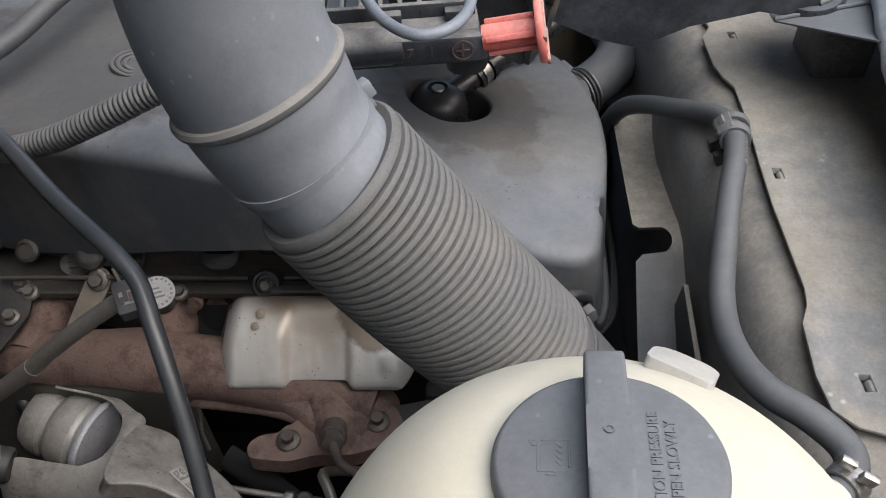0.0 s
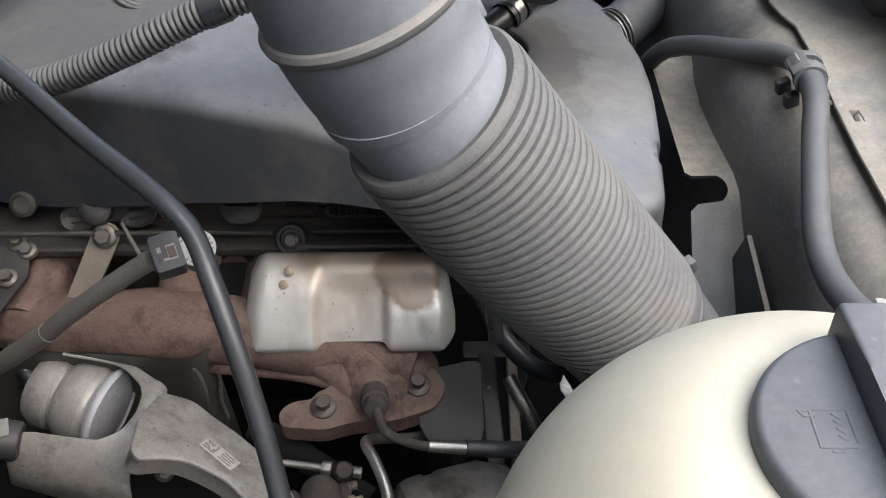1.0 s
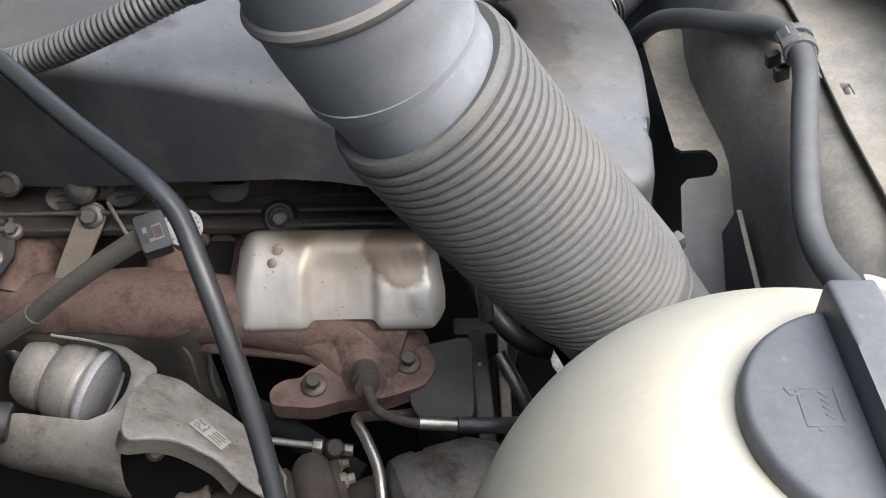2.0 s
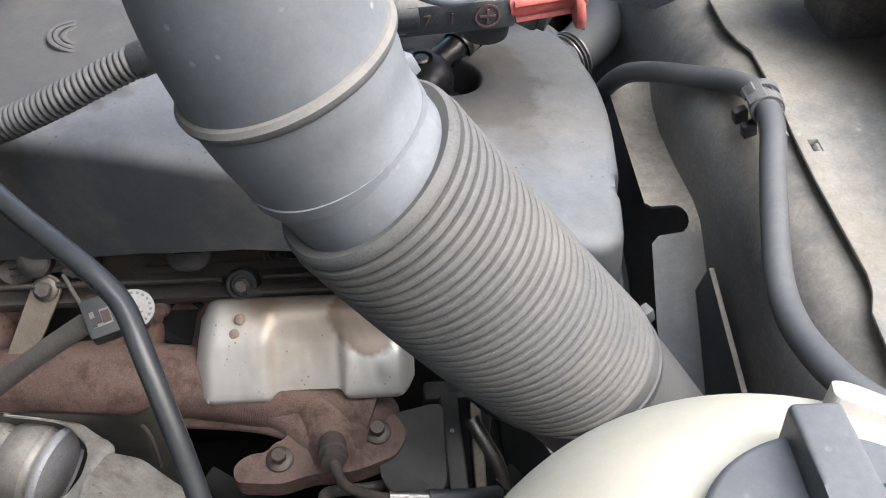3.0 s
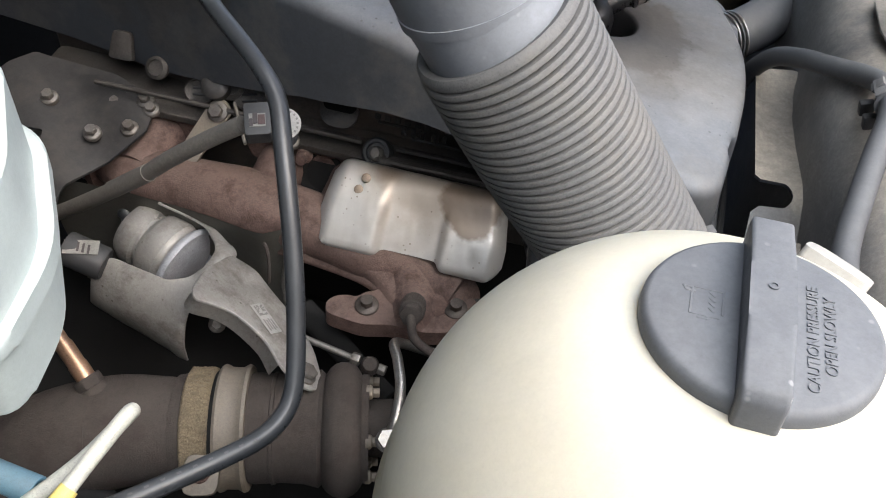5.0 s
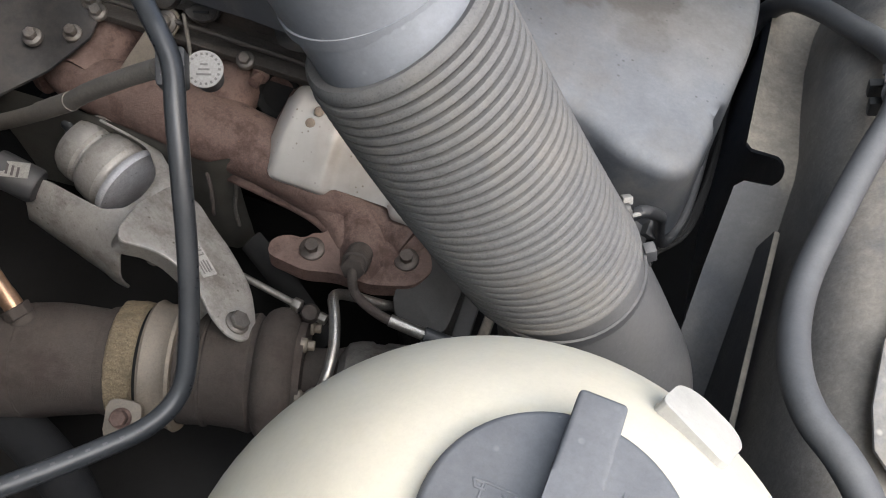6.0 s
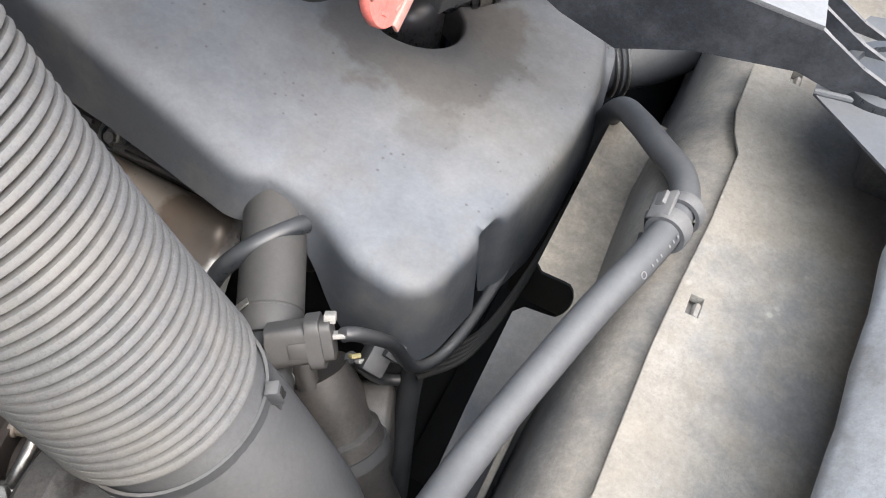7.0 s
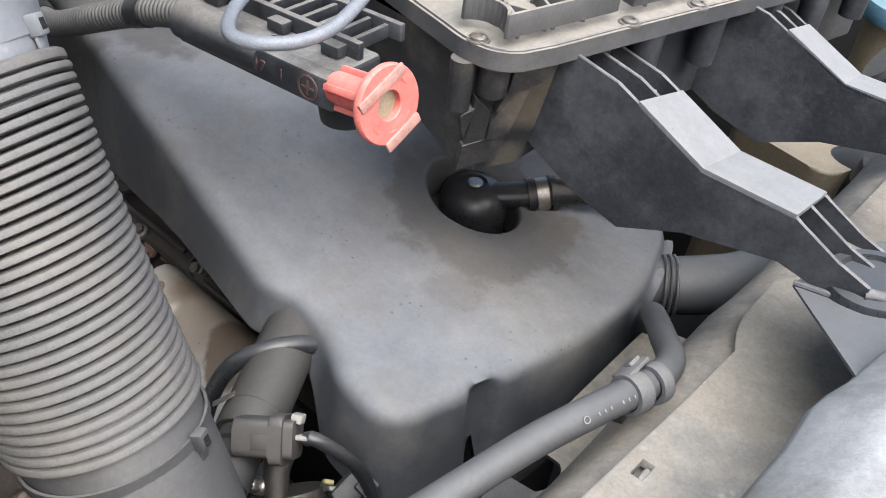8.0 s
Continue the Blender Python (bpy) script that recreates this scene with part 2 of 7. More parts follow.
M_BLUE = material("blue_plastic", (0.07, 0.17, 0.23), 0.45, dust=0.3, scale=60)
M_PALE = material("pale_blue_reservoir", (0.38, 0.44, 0.44), 0.35, mottle=0.1, grain=0.1, dust=0.2, dust_colour=(0.6, 0.52, 0.4), scale=40, vary=0.06)
M_LABEL = material("faded_paper_label", (0.22, 0.213, 0.195), 0.7, scale=80, vary=0.12)
M_INK = material("print_ink", (0.06, 0.05, 0.05), 0.7, scale=80, vary=0.1)
M_PAINTRED = material("red_moulded_mark", (0.085, 0.05, 0.046), 0.6, scale=80)
M_PALEPRINT = material("worn_hose_print", (0.20, 0.20, 0.20), 0.7, scale=80)
M_TAN = material("tan_stained_plastic", (0.22, 0.18, 0.12), 0.6, dust=0.3, scale=30, vary=0.2)
M_STRAW = material("straw_wire", (0.26, 0.22, 0.10), 0.5, scale=60)
M_STRIP = material("tan_coated_steel", (0.20, 0.165, 0.125), 0.6, 0.3, dust=0.3, scale=60, vary=0.2)


# ---- mesh helpers ----
def part(name, bm, material_, parent=None, label="", smooth=True, angle=40):
    """Links a bmesh, in world places, as one mesh under a thing or a part."""
    bmesh.ops.recalc_face_normals(bm, faces=bm.faces)
    me = bpy.data.meshes.new(name)
    bm.to_mesh(me)
    bm.free()
    me.materials.append(material_)
    if smooth:
        me.shade_smooth()
        me.set_sharp_from_angle(angle=radians(angle))
    ob = new(name, me)
    if parent:
        ob.parent = parent
        ob.matrix_parent_inverse = base_of(parent).inverted()
    if label:
        ob["label"] = label
    return ob


def base_of(ob):
    """Where a parent stands: parts are built in world places."""
    return Matrix.Identity(4) if ob.parent else ob.matrix_basis.copy()


def thing(name, at, label, category, group="", kind=""):
    ob = new(name)
    ob.empty_display_size = 0.02
    ob.location = at
    return tagged(ob, label, category, group, kind)


def aim(at, axis, turn=0.0, hint=(0, 0, 1)):
    """A pose at a place whose z points along axis."""
    z = Vector(axis).normalized()
    h = Vector(hint)
    if abs(z.dot(h.normalized())) > 0.98:
        h = Vector((0, 1, 0))
    x = h.cross(z).normalized()
    m = Matrix((x, z.cross(x), z)).transposed().to_4x4()
    return Matrix.Translation(at) @ m @ pose(0, 0, 0, 0, 0, turn)


def lathe(bm, profile, m, seg=32, arc=360):
    """A turned body: profile of (radius, height) about the z of pose m."""
    closed = arc >= 360
    n = seg if closed else seg + 1
    rings = []
    for r, h in profile:
        if r < 1e-6 and closed:
            rings.append([bm.verts.new(m @ Vector((0, 0, h)))] * n)
        else:
            rings.append([bm.verts.new(m @ Vector((r * math.cos(radians(arc) * i / seg), r * math.sin(radians(arc) * i / seg), h))) for i in range(n)])
    for a, b in zip(rings, rings[1:]):
        for i in range(n if closed else n - 1):
            j = (i + 1) % n
            quad = []
            for v in (a[i], a[j], b[j], b[i]):
                if v not in quad:
                    quad.append(v)
            if len(quad) > 2:
                bm.faces.new(quad)
    return rings


def spline(points, step=0.004):
    """Catmull-Rom through points, at even steps."""
    P = [Vector(p) for p in points]
    P = [P[0] * 2 - P[1]] + P + [P[-1] * 2 - P[-2]]
    fine = []
    for a, b, c, d in zip(P, P[1:], P[2:], P[3:]):
        for k in range(24):
            t = k / 24
            fine.append(0.5 * ((2 * b) + (c - a) * t + (2 * a - 5 * b + 4 * c - d) * t * t + (3 * b - a - 3 * c + d) * t ** 3))
    fine.append(P[-2])
    out, need = [fine[0]], step
    for a, b in zip(fine, fine[1:]):
        length = (b - a).length
        while need <= length and length > 0:
            out.append(a.lerp(b, need / length))
            need += step
        need -= length
    if (out[-1] - fine[-1]).length > step * 0.3:
        out.append(fine[-1])
    return out


def tube(bm, points, radius, seg=16, step=0.004, smooth=True, caps=True, flat=1.0):
    """A tube along points; radius: a number or a function of (metres along, share of the way)."""
    line = spline(points, step) if smooth else [Vector(p) for p in points]
    along = [0.0]
    for a, b in zip(line, line[1:]):
        along.append(along[-1] + (b - a).length)
    up, rings = None, []
    for i, p in enumerate(line):
        d = (line[min(i + 1, len(line) - 1)] - line[max(i - 1, 0)]).normalized()
        if up is None:
            up = d.orthogonal().normalized()
        up = (up - d * up.dot(d)).normalized()
        side = d.cross(up)
        r = radius(along[i], along[i] / along[-1]) if callable(radius) else radius
        rings.append([bm.verts.new(p + (up * math.cos(a) + side * math.sin(a) * flat) * r) for a in (2 * math.pi * k / seg for k in range(seg))])
    for a, b in zip(rings, rings[1:]):
        for i in range(seg):
            bm.faces.new((a[i], a[(i + 1) % seg], b[(i + 1) % seg], b[i]))
    if caps:
        bm.faces.new(rings[0][::-1])
        bm.faces.new(rings[-1])
    return line


def prism(bm, outline, m, depth, bevel=0.0, seg=2):
    """An outline (x, y) in pose m, made depth thick along the pose's z, its edges rounded."""
    low = [bm.verts.new(m @ Vector((x, y, 0))) for x, y in outline]
    high = [bm.verts.new(m @ Vector((x, y, depth))) for x, y in outline]
    faces = [bm.faces.new(low[::-1]), bm.faces.new(high)]
    for i in range(len(low)):
        j = (i + 1) % len(low)
        faces.append(bm.faces.new((low[i], low[j], high[j], high[i])))
    if bevel:
        edges = list({e for f in faces for e in f.edges})
        bmesh.ops.bevel(bm, geom=edges, offset=bevel, segments=seg, profile=0.5, affect="EDGES", clamp_overlap=True)


def box(bm, m, size, bevel=0.002, seg=2):
    """A box with its base centre at pose m."""
    x, y, z = size
    prism(bm, [(-x / 2, -y / 2), (x / 2, -y / 2), (x / 2, y / 2), (-x / 2, y / 2)], m, z, bevel, seg)


def rounded(points, r, seg=6):
    """A polygon with its corners rounded by r."""
    out, n = [], len(points)
    for i in range(n):
        a, b, c = (Vector(points[k % n][:2]) for k in (i - 1, i, i + 1))
        rr = r[i] if isinstance(r, (list, tuple)) else r
        u, v = (a - b), (c - b)
        cut = min(rr, u.length * 0.45, v.length * 0.45)
        p, q = b + u.normalized() * cut, b + v.normalized() * cut
        for k in range(seg + 1):
            t = k / seg
            w = p * (1 - t) ** 2 + b * 2 * t * (1 - t) + q * t * t
            out.append((w.x, w.y))
    return out


def inside(p, poly):
    hit, j = False, len(poly) - 1
    for i in range(len(poly)):
        (xi, yi), (xj, yj) = poly[i][:2], poly[j][:2]
        if (yi > p[1]) != (yj > p[1]) and p[0] < (xj - xi) * (p[1] - yi) / (yj - yi) + xi:
            hit = not hit
        j = i
    return hit


def offset_loop(poly, d):
    """A closed loop moved outward by d (counter-clockwise loops)."""
    out, n = [], len(poly)
    for i in range(n):
        a, b = Vector(poly[i - 1]), Vector(poly[(i + 1) % n])
        t = (b - a).normalized()
        out.append((poly[i][0] + t.y * d, poly[i][1] - t.x * d))
    return out


def sheet(bm, outline, place, holes=(), step=0.012, rings=(), hole_rings=()):
    """A skin over an outline in (u, v): place(u, v, out, down) gives the world place. rings: (out, down) pairs that carry the edge on."""
    from mathutils import geometry
    pts, edges = [], []

    def loop(points):
        start = len(pts)
        pts.extend(Vector(p) for p in points)
        edges.extend((start + i, start + (i + 1) % len(points)) for i in range(len(points)))
        return start

    loop(outline)
    for h in holes:
        loop(h)
    us, vs = [p[0] for p in outline], [p[1] for p in outline]
    u = min(us) + step / 2
    while u < max(us):
        v = min(vs) + step / 2
        while v < max(vs):
            q = (u, v)
            if inside(q, outline) and not any(inside(q, h) for h in holes):
                if min((Vector(q) - p).length for p in pts[:len(outline) + sum(map(len, holes))]) > step * 0.45:
                    pts.append(Vector(q))
            v += step
        u += step
    verts, _, faces, *_ = geometry.delaunay_2d_cdt(pts, edges, [], 0, 1e-7)
    made = [bm.verts.new(place(p.x, p.y, 0, 0)) for p in verts]
    for f in faces:
        c = sum((verts[i] for i in f), Vector((0, 0))) / len(f)
        if inside(c, outline) and not any(inside(c, h) for h in holes):
            bm.faces.new([made[i] for i in f])

    def skirt(points, levels, sign):
        keep = []
        for p in points:
            keep.append(made[min(range(len(verts)), key=lambda i: (verts[i] - Vector(p)).length_squared)])
        for out, down in levels:
            moved = offset_loop(points, out * sign)
            ring = [bm.verts.new(place(q[0], q[1], out, down, p[0], p[1])) for q, p in zip(moved, points)]
            for i in range(len(ring)):
                j = (i + 1) % len(ring)
                if keep[i] is not keep[j]:
                    bm.faces.new((keep[i], keep[j], ring[j], ring[i]))
            keep = ring

    if rings:
        skirt(outline, rings, 1)
    for h in holes:
        if hole_rings:
            skirt(h, hole_rings, -1)


def hexagon(r):
    return [(r * math.cos(radians(60 * k)), r * math.sin(radians(60 * k))) for k in range(6)]


def torx(r):
    return [(r * (1.0 if k % 2 else 0.8) * math.cos(radians(30 * k)), r * (1.0 if k % 2 else 0.8) * math.sin(radians(30 * k))) for k in range(12)]


def bolt(parent, at, axis, r=0.005, head=0.006, flange=1.7, material_=None, star=False, turn=12, name="bolt"):
    """A flanged bolt as a part."""
    bm = bmesh.new()
    m = aim(at, axis, turn)
    lathe(bm, [(0, -0.002), (r * flange, -0.002), (r * flange, 0.0012), (r * flange * 0.9, 0.002), (r * 0.9, 0.0026), (0, 0.0026)], m, 20)
    prism(bm, torx(r) if star else hexagon(r), m @ pose(0, 0, 0.002), head, r * 0.1, 1)
    if star:
        lathe(bm, [(r * 0.45, head + 0.0022), (0, head + 0.0023)], m, 10)
    return part(name, bm, material_ or M_STEEL, parent)


def letters(name, text, m, size, material_, parent, label="", extrude=0.0004):
    cu = bpy.data.curves.new(name, "FONT")
    cu.body, cu.size, cu.extrude, cu.align_x, cu.align_y = text, size, extrude, "CENTER", "CENTER"
    ob = bpy.data.objects.new(name, cu)
    scene.collection.objects.link(ob)
    bpy.context.view_layer.update()
    me = bpy.data.meshes.new_from_object(ob.evaluated_get(bpy.context.evaluated_depsgraph_get()))
    bpy.data.objects.remove(ob)
    me.transform(m)
    me.materials.clear()
    me.materials.append(material_)
    made = new(name, me)
    made.parent = parent
    made.matrix_parent_inverse = base_of(parent).inverted()
    if label:
        made["label"] = label
    return made


def roughen(bm, amount, scale):
    """Moves the points a little, as in a rough casting."""
    for v in bm.verts:
        v.co += Vector((noise.noise(v.co * scale), noise.noise(v.co * scale + Vector((9, 3, 1))), noise.noise(v.co * scale + Vector((2, 7, 5))))) * amount


# ---- the large structure ----
def build_setting():
    bm = bmesh.new()
    bm.faces.new([bm.verts.new((x, y, 0)) for x, y in ((-40, -40), (40, -40), (40, 40), (-40, 40))])
    tagged(part("ground", bm, M_GROUND), "wet grey concrete yard under the van", "ground", kind="structure")
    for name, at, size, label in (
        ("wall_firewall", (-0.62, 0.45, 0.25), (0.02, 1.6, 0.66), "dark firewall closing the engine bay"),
        # unseen near panel, raised to keep light off the faces towards it
        ("wall_fender_near", (-0.05, -0.30, 0.5), (1.1, 0.02, 0.90), "unseen dark near fender panel, raised to block side light"),
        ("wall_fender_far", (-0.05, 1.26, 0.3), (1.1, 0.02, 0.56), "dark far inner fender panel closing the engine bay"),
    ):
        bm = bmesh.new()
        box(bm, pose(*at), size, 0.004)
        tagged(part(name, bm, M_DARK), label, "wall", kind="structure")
    # the raised bonnet, outside the view, added to shade the firewall side
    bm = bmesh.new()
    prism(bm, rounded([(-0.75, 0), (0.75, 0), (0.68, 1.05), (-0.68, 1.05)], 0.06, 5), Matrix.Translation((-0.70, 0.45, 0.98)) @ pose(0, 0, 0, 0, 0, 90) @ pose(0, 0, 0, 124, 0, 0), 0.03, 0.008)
    tagged(part("wall_bonnet", bm, M_DARK), "unseen raised dark-lined bonnet, added to shade the bay's rear", "bonnet", kind="structure")
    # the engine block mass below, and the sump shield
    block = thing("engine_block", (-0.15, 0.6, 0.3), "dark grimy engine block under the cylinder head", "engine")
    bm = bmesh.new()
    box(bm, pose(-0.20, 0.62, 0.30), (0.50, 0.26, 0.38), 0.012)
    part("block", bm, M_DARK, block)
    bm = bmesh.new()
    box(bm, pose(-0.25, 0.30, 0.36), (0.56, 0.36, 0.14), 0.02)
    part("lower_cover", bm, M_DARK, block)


build_setting()


def build_crossmember():
    cm = thing("front_crossmember", (0.25, 0.45, 0.6), "dust-covered sheet metal front crossmember beside the engine", "crossmember")
    edge = [(0.205, 1.20), (0.207, 0.72), (0.206, 0.635), (0.210, 0.612), (0.2015, 0.595), (0.2015, 0.556), (0.205, 0.540), (0.2105, 0.527), (0.2095, 0.48), (0.207, 0.44),
            (0.205, 0.40), (0.205, 0.33), (0.203, 0.318), (0.197, 0.305), (0.194, 0.27), (0.196, 0.25), (0.205, 0.240), (0.225, 0.233), (0.25, 0.22), (0.25, -0.1)]
    outline = edge + [(0.328, -0.1), (0.328, 1.20)]
    holes = []
    for x, y in ((0.2150, 0.4285), (0.224, 0.598), (0.217, 0.265)):
        holes.append([(x - 0.0032, y - 0.0055), (x + 0.0032, y - 0.0055), (x + 0.0032, y + 0.0055), (x - 0.0032, y + 0.0055)])

    def top(x, y):
        dent = 0.0012 * noise.noise(Vector((x * 18, y * 18, 0)))
        return 0.855 + dent - 0.10 * max(0, y - 0.52) * 0.3 + 0.03 * max(0.0, x - 0.30)

    bm = bmesh.new()
    sheet(bm, outline, lambda u, v, out, down, pu=0, pv=0: Vector((u, v, top(u, v) - down)), holes, 0.014, rings=((0.0008, 0.0006), (0.0008, 0.0022), (-0.004, 0.0026)), hole_rings=((0.0004, 0.0004), (0.0004, 0.005)))
    part("top_plate", bm, M_SHEET, cm, "dusty top plate with wavy edge and square slots")
    # bent-up tongues in the slots
    for x, y in ((0.2150, 0.4285), (0.224, 0.598), (0.217, 0.265)):
        bm = bmesh.new()
        box(bm, pose(x + 0.0012, y - 0.001, top(x, y) - 0.004, 0, 24, 0), (0.004, 0.0075, 0.0035), 0.0008)
        part("tongue", bm, M_SHEET, cm)
    # rolled beam below the plate's edge
    profile = [(0.30, 0.846), (0.235, 0.8475), (0.212, 0.847), (0.200, 0.843), (0.190, 0.835), (0.182, 0.823), (0.178, 0.808), (0.176, 0.79), (0.174, 0.74), (0.172, 0.60), (0.176, 0.55), (0.30, 0.55)]
    ys = [-0.1 + 0.026 * k for k in range(51)]
    bm = bmesh.new()
    rows = []
    for y in ys:
        wob = 0.0035 * noise.noise(Vector((3.1, y * 14, 0.4))) - (0.007 if 0.49 < y < 0.53 else 0) * 0.3
        swell = 0.004 * math.exp(-((y - 0.55) / 0.03) ** 2)
        rows.append([bm.verts.new((x + (wob - swell) * (1 if z < 0.845 else 0.3) + 0.0015 * noise.noise(Vector((z * 40, y * 30, 2))), y, z + 0.0012 * noise.noise(Vector((x * 50, y * 25, 5))))) for x, z in profile])
    for a, b in zip(rows, rows[1:]):
        for i in range(len(profile) - 1):
            bm.faces.new((a[i], a[i + 1], b[i + 1], b[i]))
    part("beam", bm, M_BEAM, cm, "rounded dirty beam under the plate", angle=60)
    # boss plate that carries the filter box's arm
    bm = bmesh.new()
    A, B, B2, F = Vector((0.222, 0.520, 0.910)), Vector((0.268, 0.455, 0.932)), Vector((0.33, 0.465, 0.926)), Vector((0.31, 0.523, 0.926))
    G, H, J = Vector((0.31, 0.60, 0.920)), Vector((0.238, 0.60, 0.902)), Vector((0.224, 0.560, 0.905))
    for loop in ((A, B, B2, F), (A, F, G, H, J)):
        bm.faces.new([bm.verts.new(p) for p in loop])
    bmesh.ops.remove_doubles(bm, verts=bm.verts, dist=1e-5)
    bmesh.ops.subdivide_edges(bm, edges=bm.edges[:], cuts=3, use_grid_fill=True)
    bmesh.ops.solidify(bm, geom=bm.faces[:], thickness=0.0012)
    part("boss_plate", bm, M_GUSSET, cm, "folded grey boss plate for the filter arm", angle=25)
    bm = bmesh.new()
    tube(bm, [A + Vector((0, 0, 0.001)), F + Vector((0, 0, 0.001))], 0.0016, 8, smooth=False)
    part("folded_lip", bm, M_GUSSET, cm)
    bm = bmesh.new()
    box(bm, pose(0.285, 0.56, 0.852), (0.04, 0.05, 0.058), 0.004)
    part("boss_leg", bm, M_BEAM, cm)
    bm = bmesh.new()
    lathe(bm, [(0, -0.006), (0.0215, -0.006), (0.0225, -0.001), (0.0225, 0.004), (0.0205, 0.007), (0.016, 0.0078), (0.015, 0.0055), (0.008, 0.0055), (0, 0.0055)], aim((0.2495, 0.5385, 0.9135), (-0.12, -0.1, 1)), 40)
    part("rubber_mount", bm, M_RUBBER, cm, "black rubber mount ring under the arm")
    # front panel lip standing over the plate
    panel = thing("vehicle_front", (0.4, 0.4, 0.5), "silver painted front body panel with a rolled dusty edge", "body panel")
    bm = bmesh.new()
    profile = [(0.008, -0.030), (0.002, -0.020), (0.0, -0.014), (0.002, -0.010), (0.008, -0.004), (0.015, 0.003), (0.020, 0.0075), (0.024, 0.0098), (0.029, 0.0108), (0.040, 0.014), (0.060, 0.017), (0.10, 0.018), (0.18, 0.010), (0.26, -0.03), (0.28, -0.45)]
    rows = []
    for k in range(92):
        y = -0.12 + 0.012 * k
        ex = 0.2570 + 0.03 * (y - 0.36) + 0.21 * max(0.0, y - 0.44)
        ez = 0.938 + 0.06 * min(0.1, max(-0.1, y - 0.38))
        scallop = 0.0035 * noise.noise(Vector((y * 28, 0.3, 1))) + 0.003 * noise.noise(Vector((y * 9, 4.3, 1)))
        rows.append([bm.verts.new((ex + x + (scallop if x < 0.03 else 0), y, ez + z + 0.0012 * noise.noise(Vector((y * 35, x * 60, 3))))) for x, z in profile])
    for a, b in zip(rows, rows[1:]):
        for i in range(len(profile) - 1):
            bm.faces.new((a[i], a[i + 1], b[i + 1], b[i]))
    part("outer_skin", bm, M_BODY, panel, angle=60)
    bm = bmesh.new()
    box(bm, pose(0.335, 0.45, 0.40), (0.01, 1.2, 0.53), 0.002)
    part("inner_wall", bm, M_BEAM, panel)
    return cm


build_crossmember()


def build_air_guide():
    ag = thing("air_guide", (0.16, 0.45, 0.6), "dusty black plastic radiator air guide with a round notch", "air guide")
    # u runs along y, v from the free edge towards the beam
    outline = [(0.600, 0.0), (0.474, 0.0)] + \
        [(0.470, 0.004), (0.470, 0.018)] + [(0.459 + 0.0115 * math.cos(a), 0.018 + 0.0085 * math.sin(a)) for a in [math.pi * k / 8 for k in range(1, 8)]] + \
        [(0.448, 0.018), (0.447, 0.004), (0.443, -0.001), (0.40, -0.003), (0.34, -0.004), (0.26, -0.006), (0.26, 0.05), (0.60, 0.05), (0.605, 0.03)]
    outline = outline[::-1]

    def place(u, v, out, down, pu=0, pv=0):
        low = max(0.0, 0.452 - u)
        curl = 0.006 * math.exp(-((u - 0.60) / 0.02) ** 2)
        z = 0.768 + 0.05 * v - low * 0.75 * (1 - min(1, max(0, v) / 0.06) * 0.35) + curl + 0.0018 * noise.noise(Vector((u * 20, v * 20, 7)))
        x = 0.1415 + v + low * 0.03
        return Vector((x, u, z - down))

    bm = bmesh.new()
    sheet(bm, outline, place, (), 0.010, rings=((0, 0.0025),))
    part("guide_plate", bm, M_FLAP, ag)
    bm = bmesh.new()
    box(bm, pose(0.168, 0.36, 0.62, 12, 0, 0), (0.004, 0.16, 0.14), 0.001)
    part("stiffener", bm, M_FLAP, ag)


build_air_guide()


# ---- engine cover ----
def cover_top(x, y):
    """The height of the cover's upper skin."""
    knots = ((-0.60, 0.815), (-0.40, 0.842), (-0.26, 0.853), (-0.18, 0.858), (-0.115, 0.853), (-0.05, 0.838), (0.0, 0.824), (0.05, 0.815), (0.15, 0.806))
    z = knots[0][1]
    for (a, p), (b, q) in zip(knots, knots[1:]):
        if a <= x <= b:
            t = (x - a) / (b - a)
            z = p + (q - p) * t
    fall = 0.10 if x > 0 else 0.10 * max(0.0, 1 + x / 0.12)
    return z - fall * (y - 0.42) + 0.0012 * noise.noise(Vector((x * 9, y * 9, 0)))


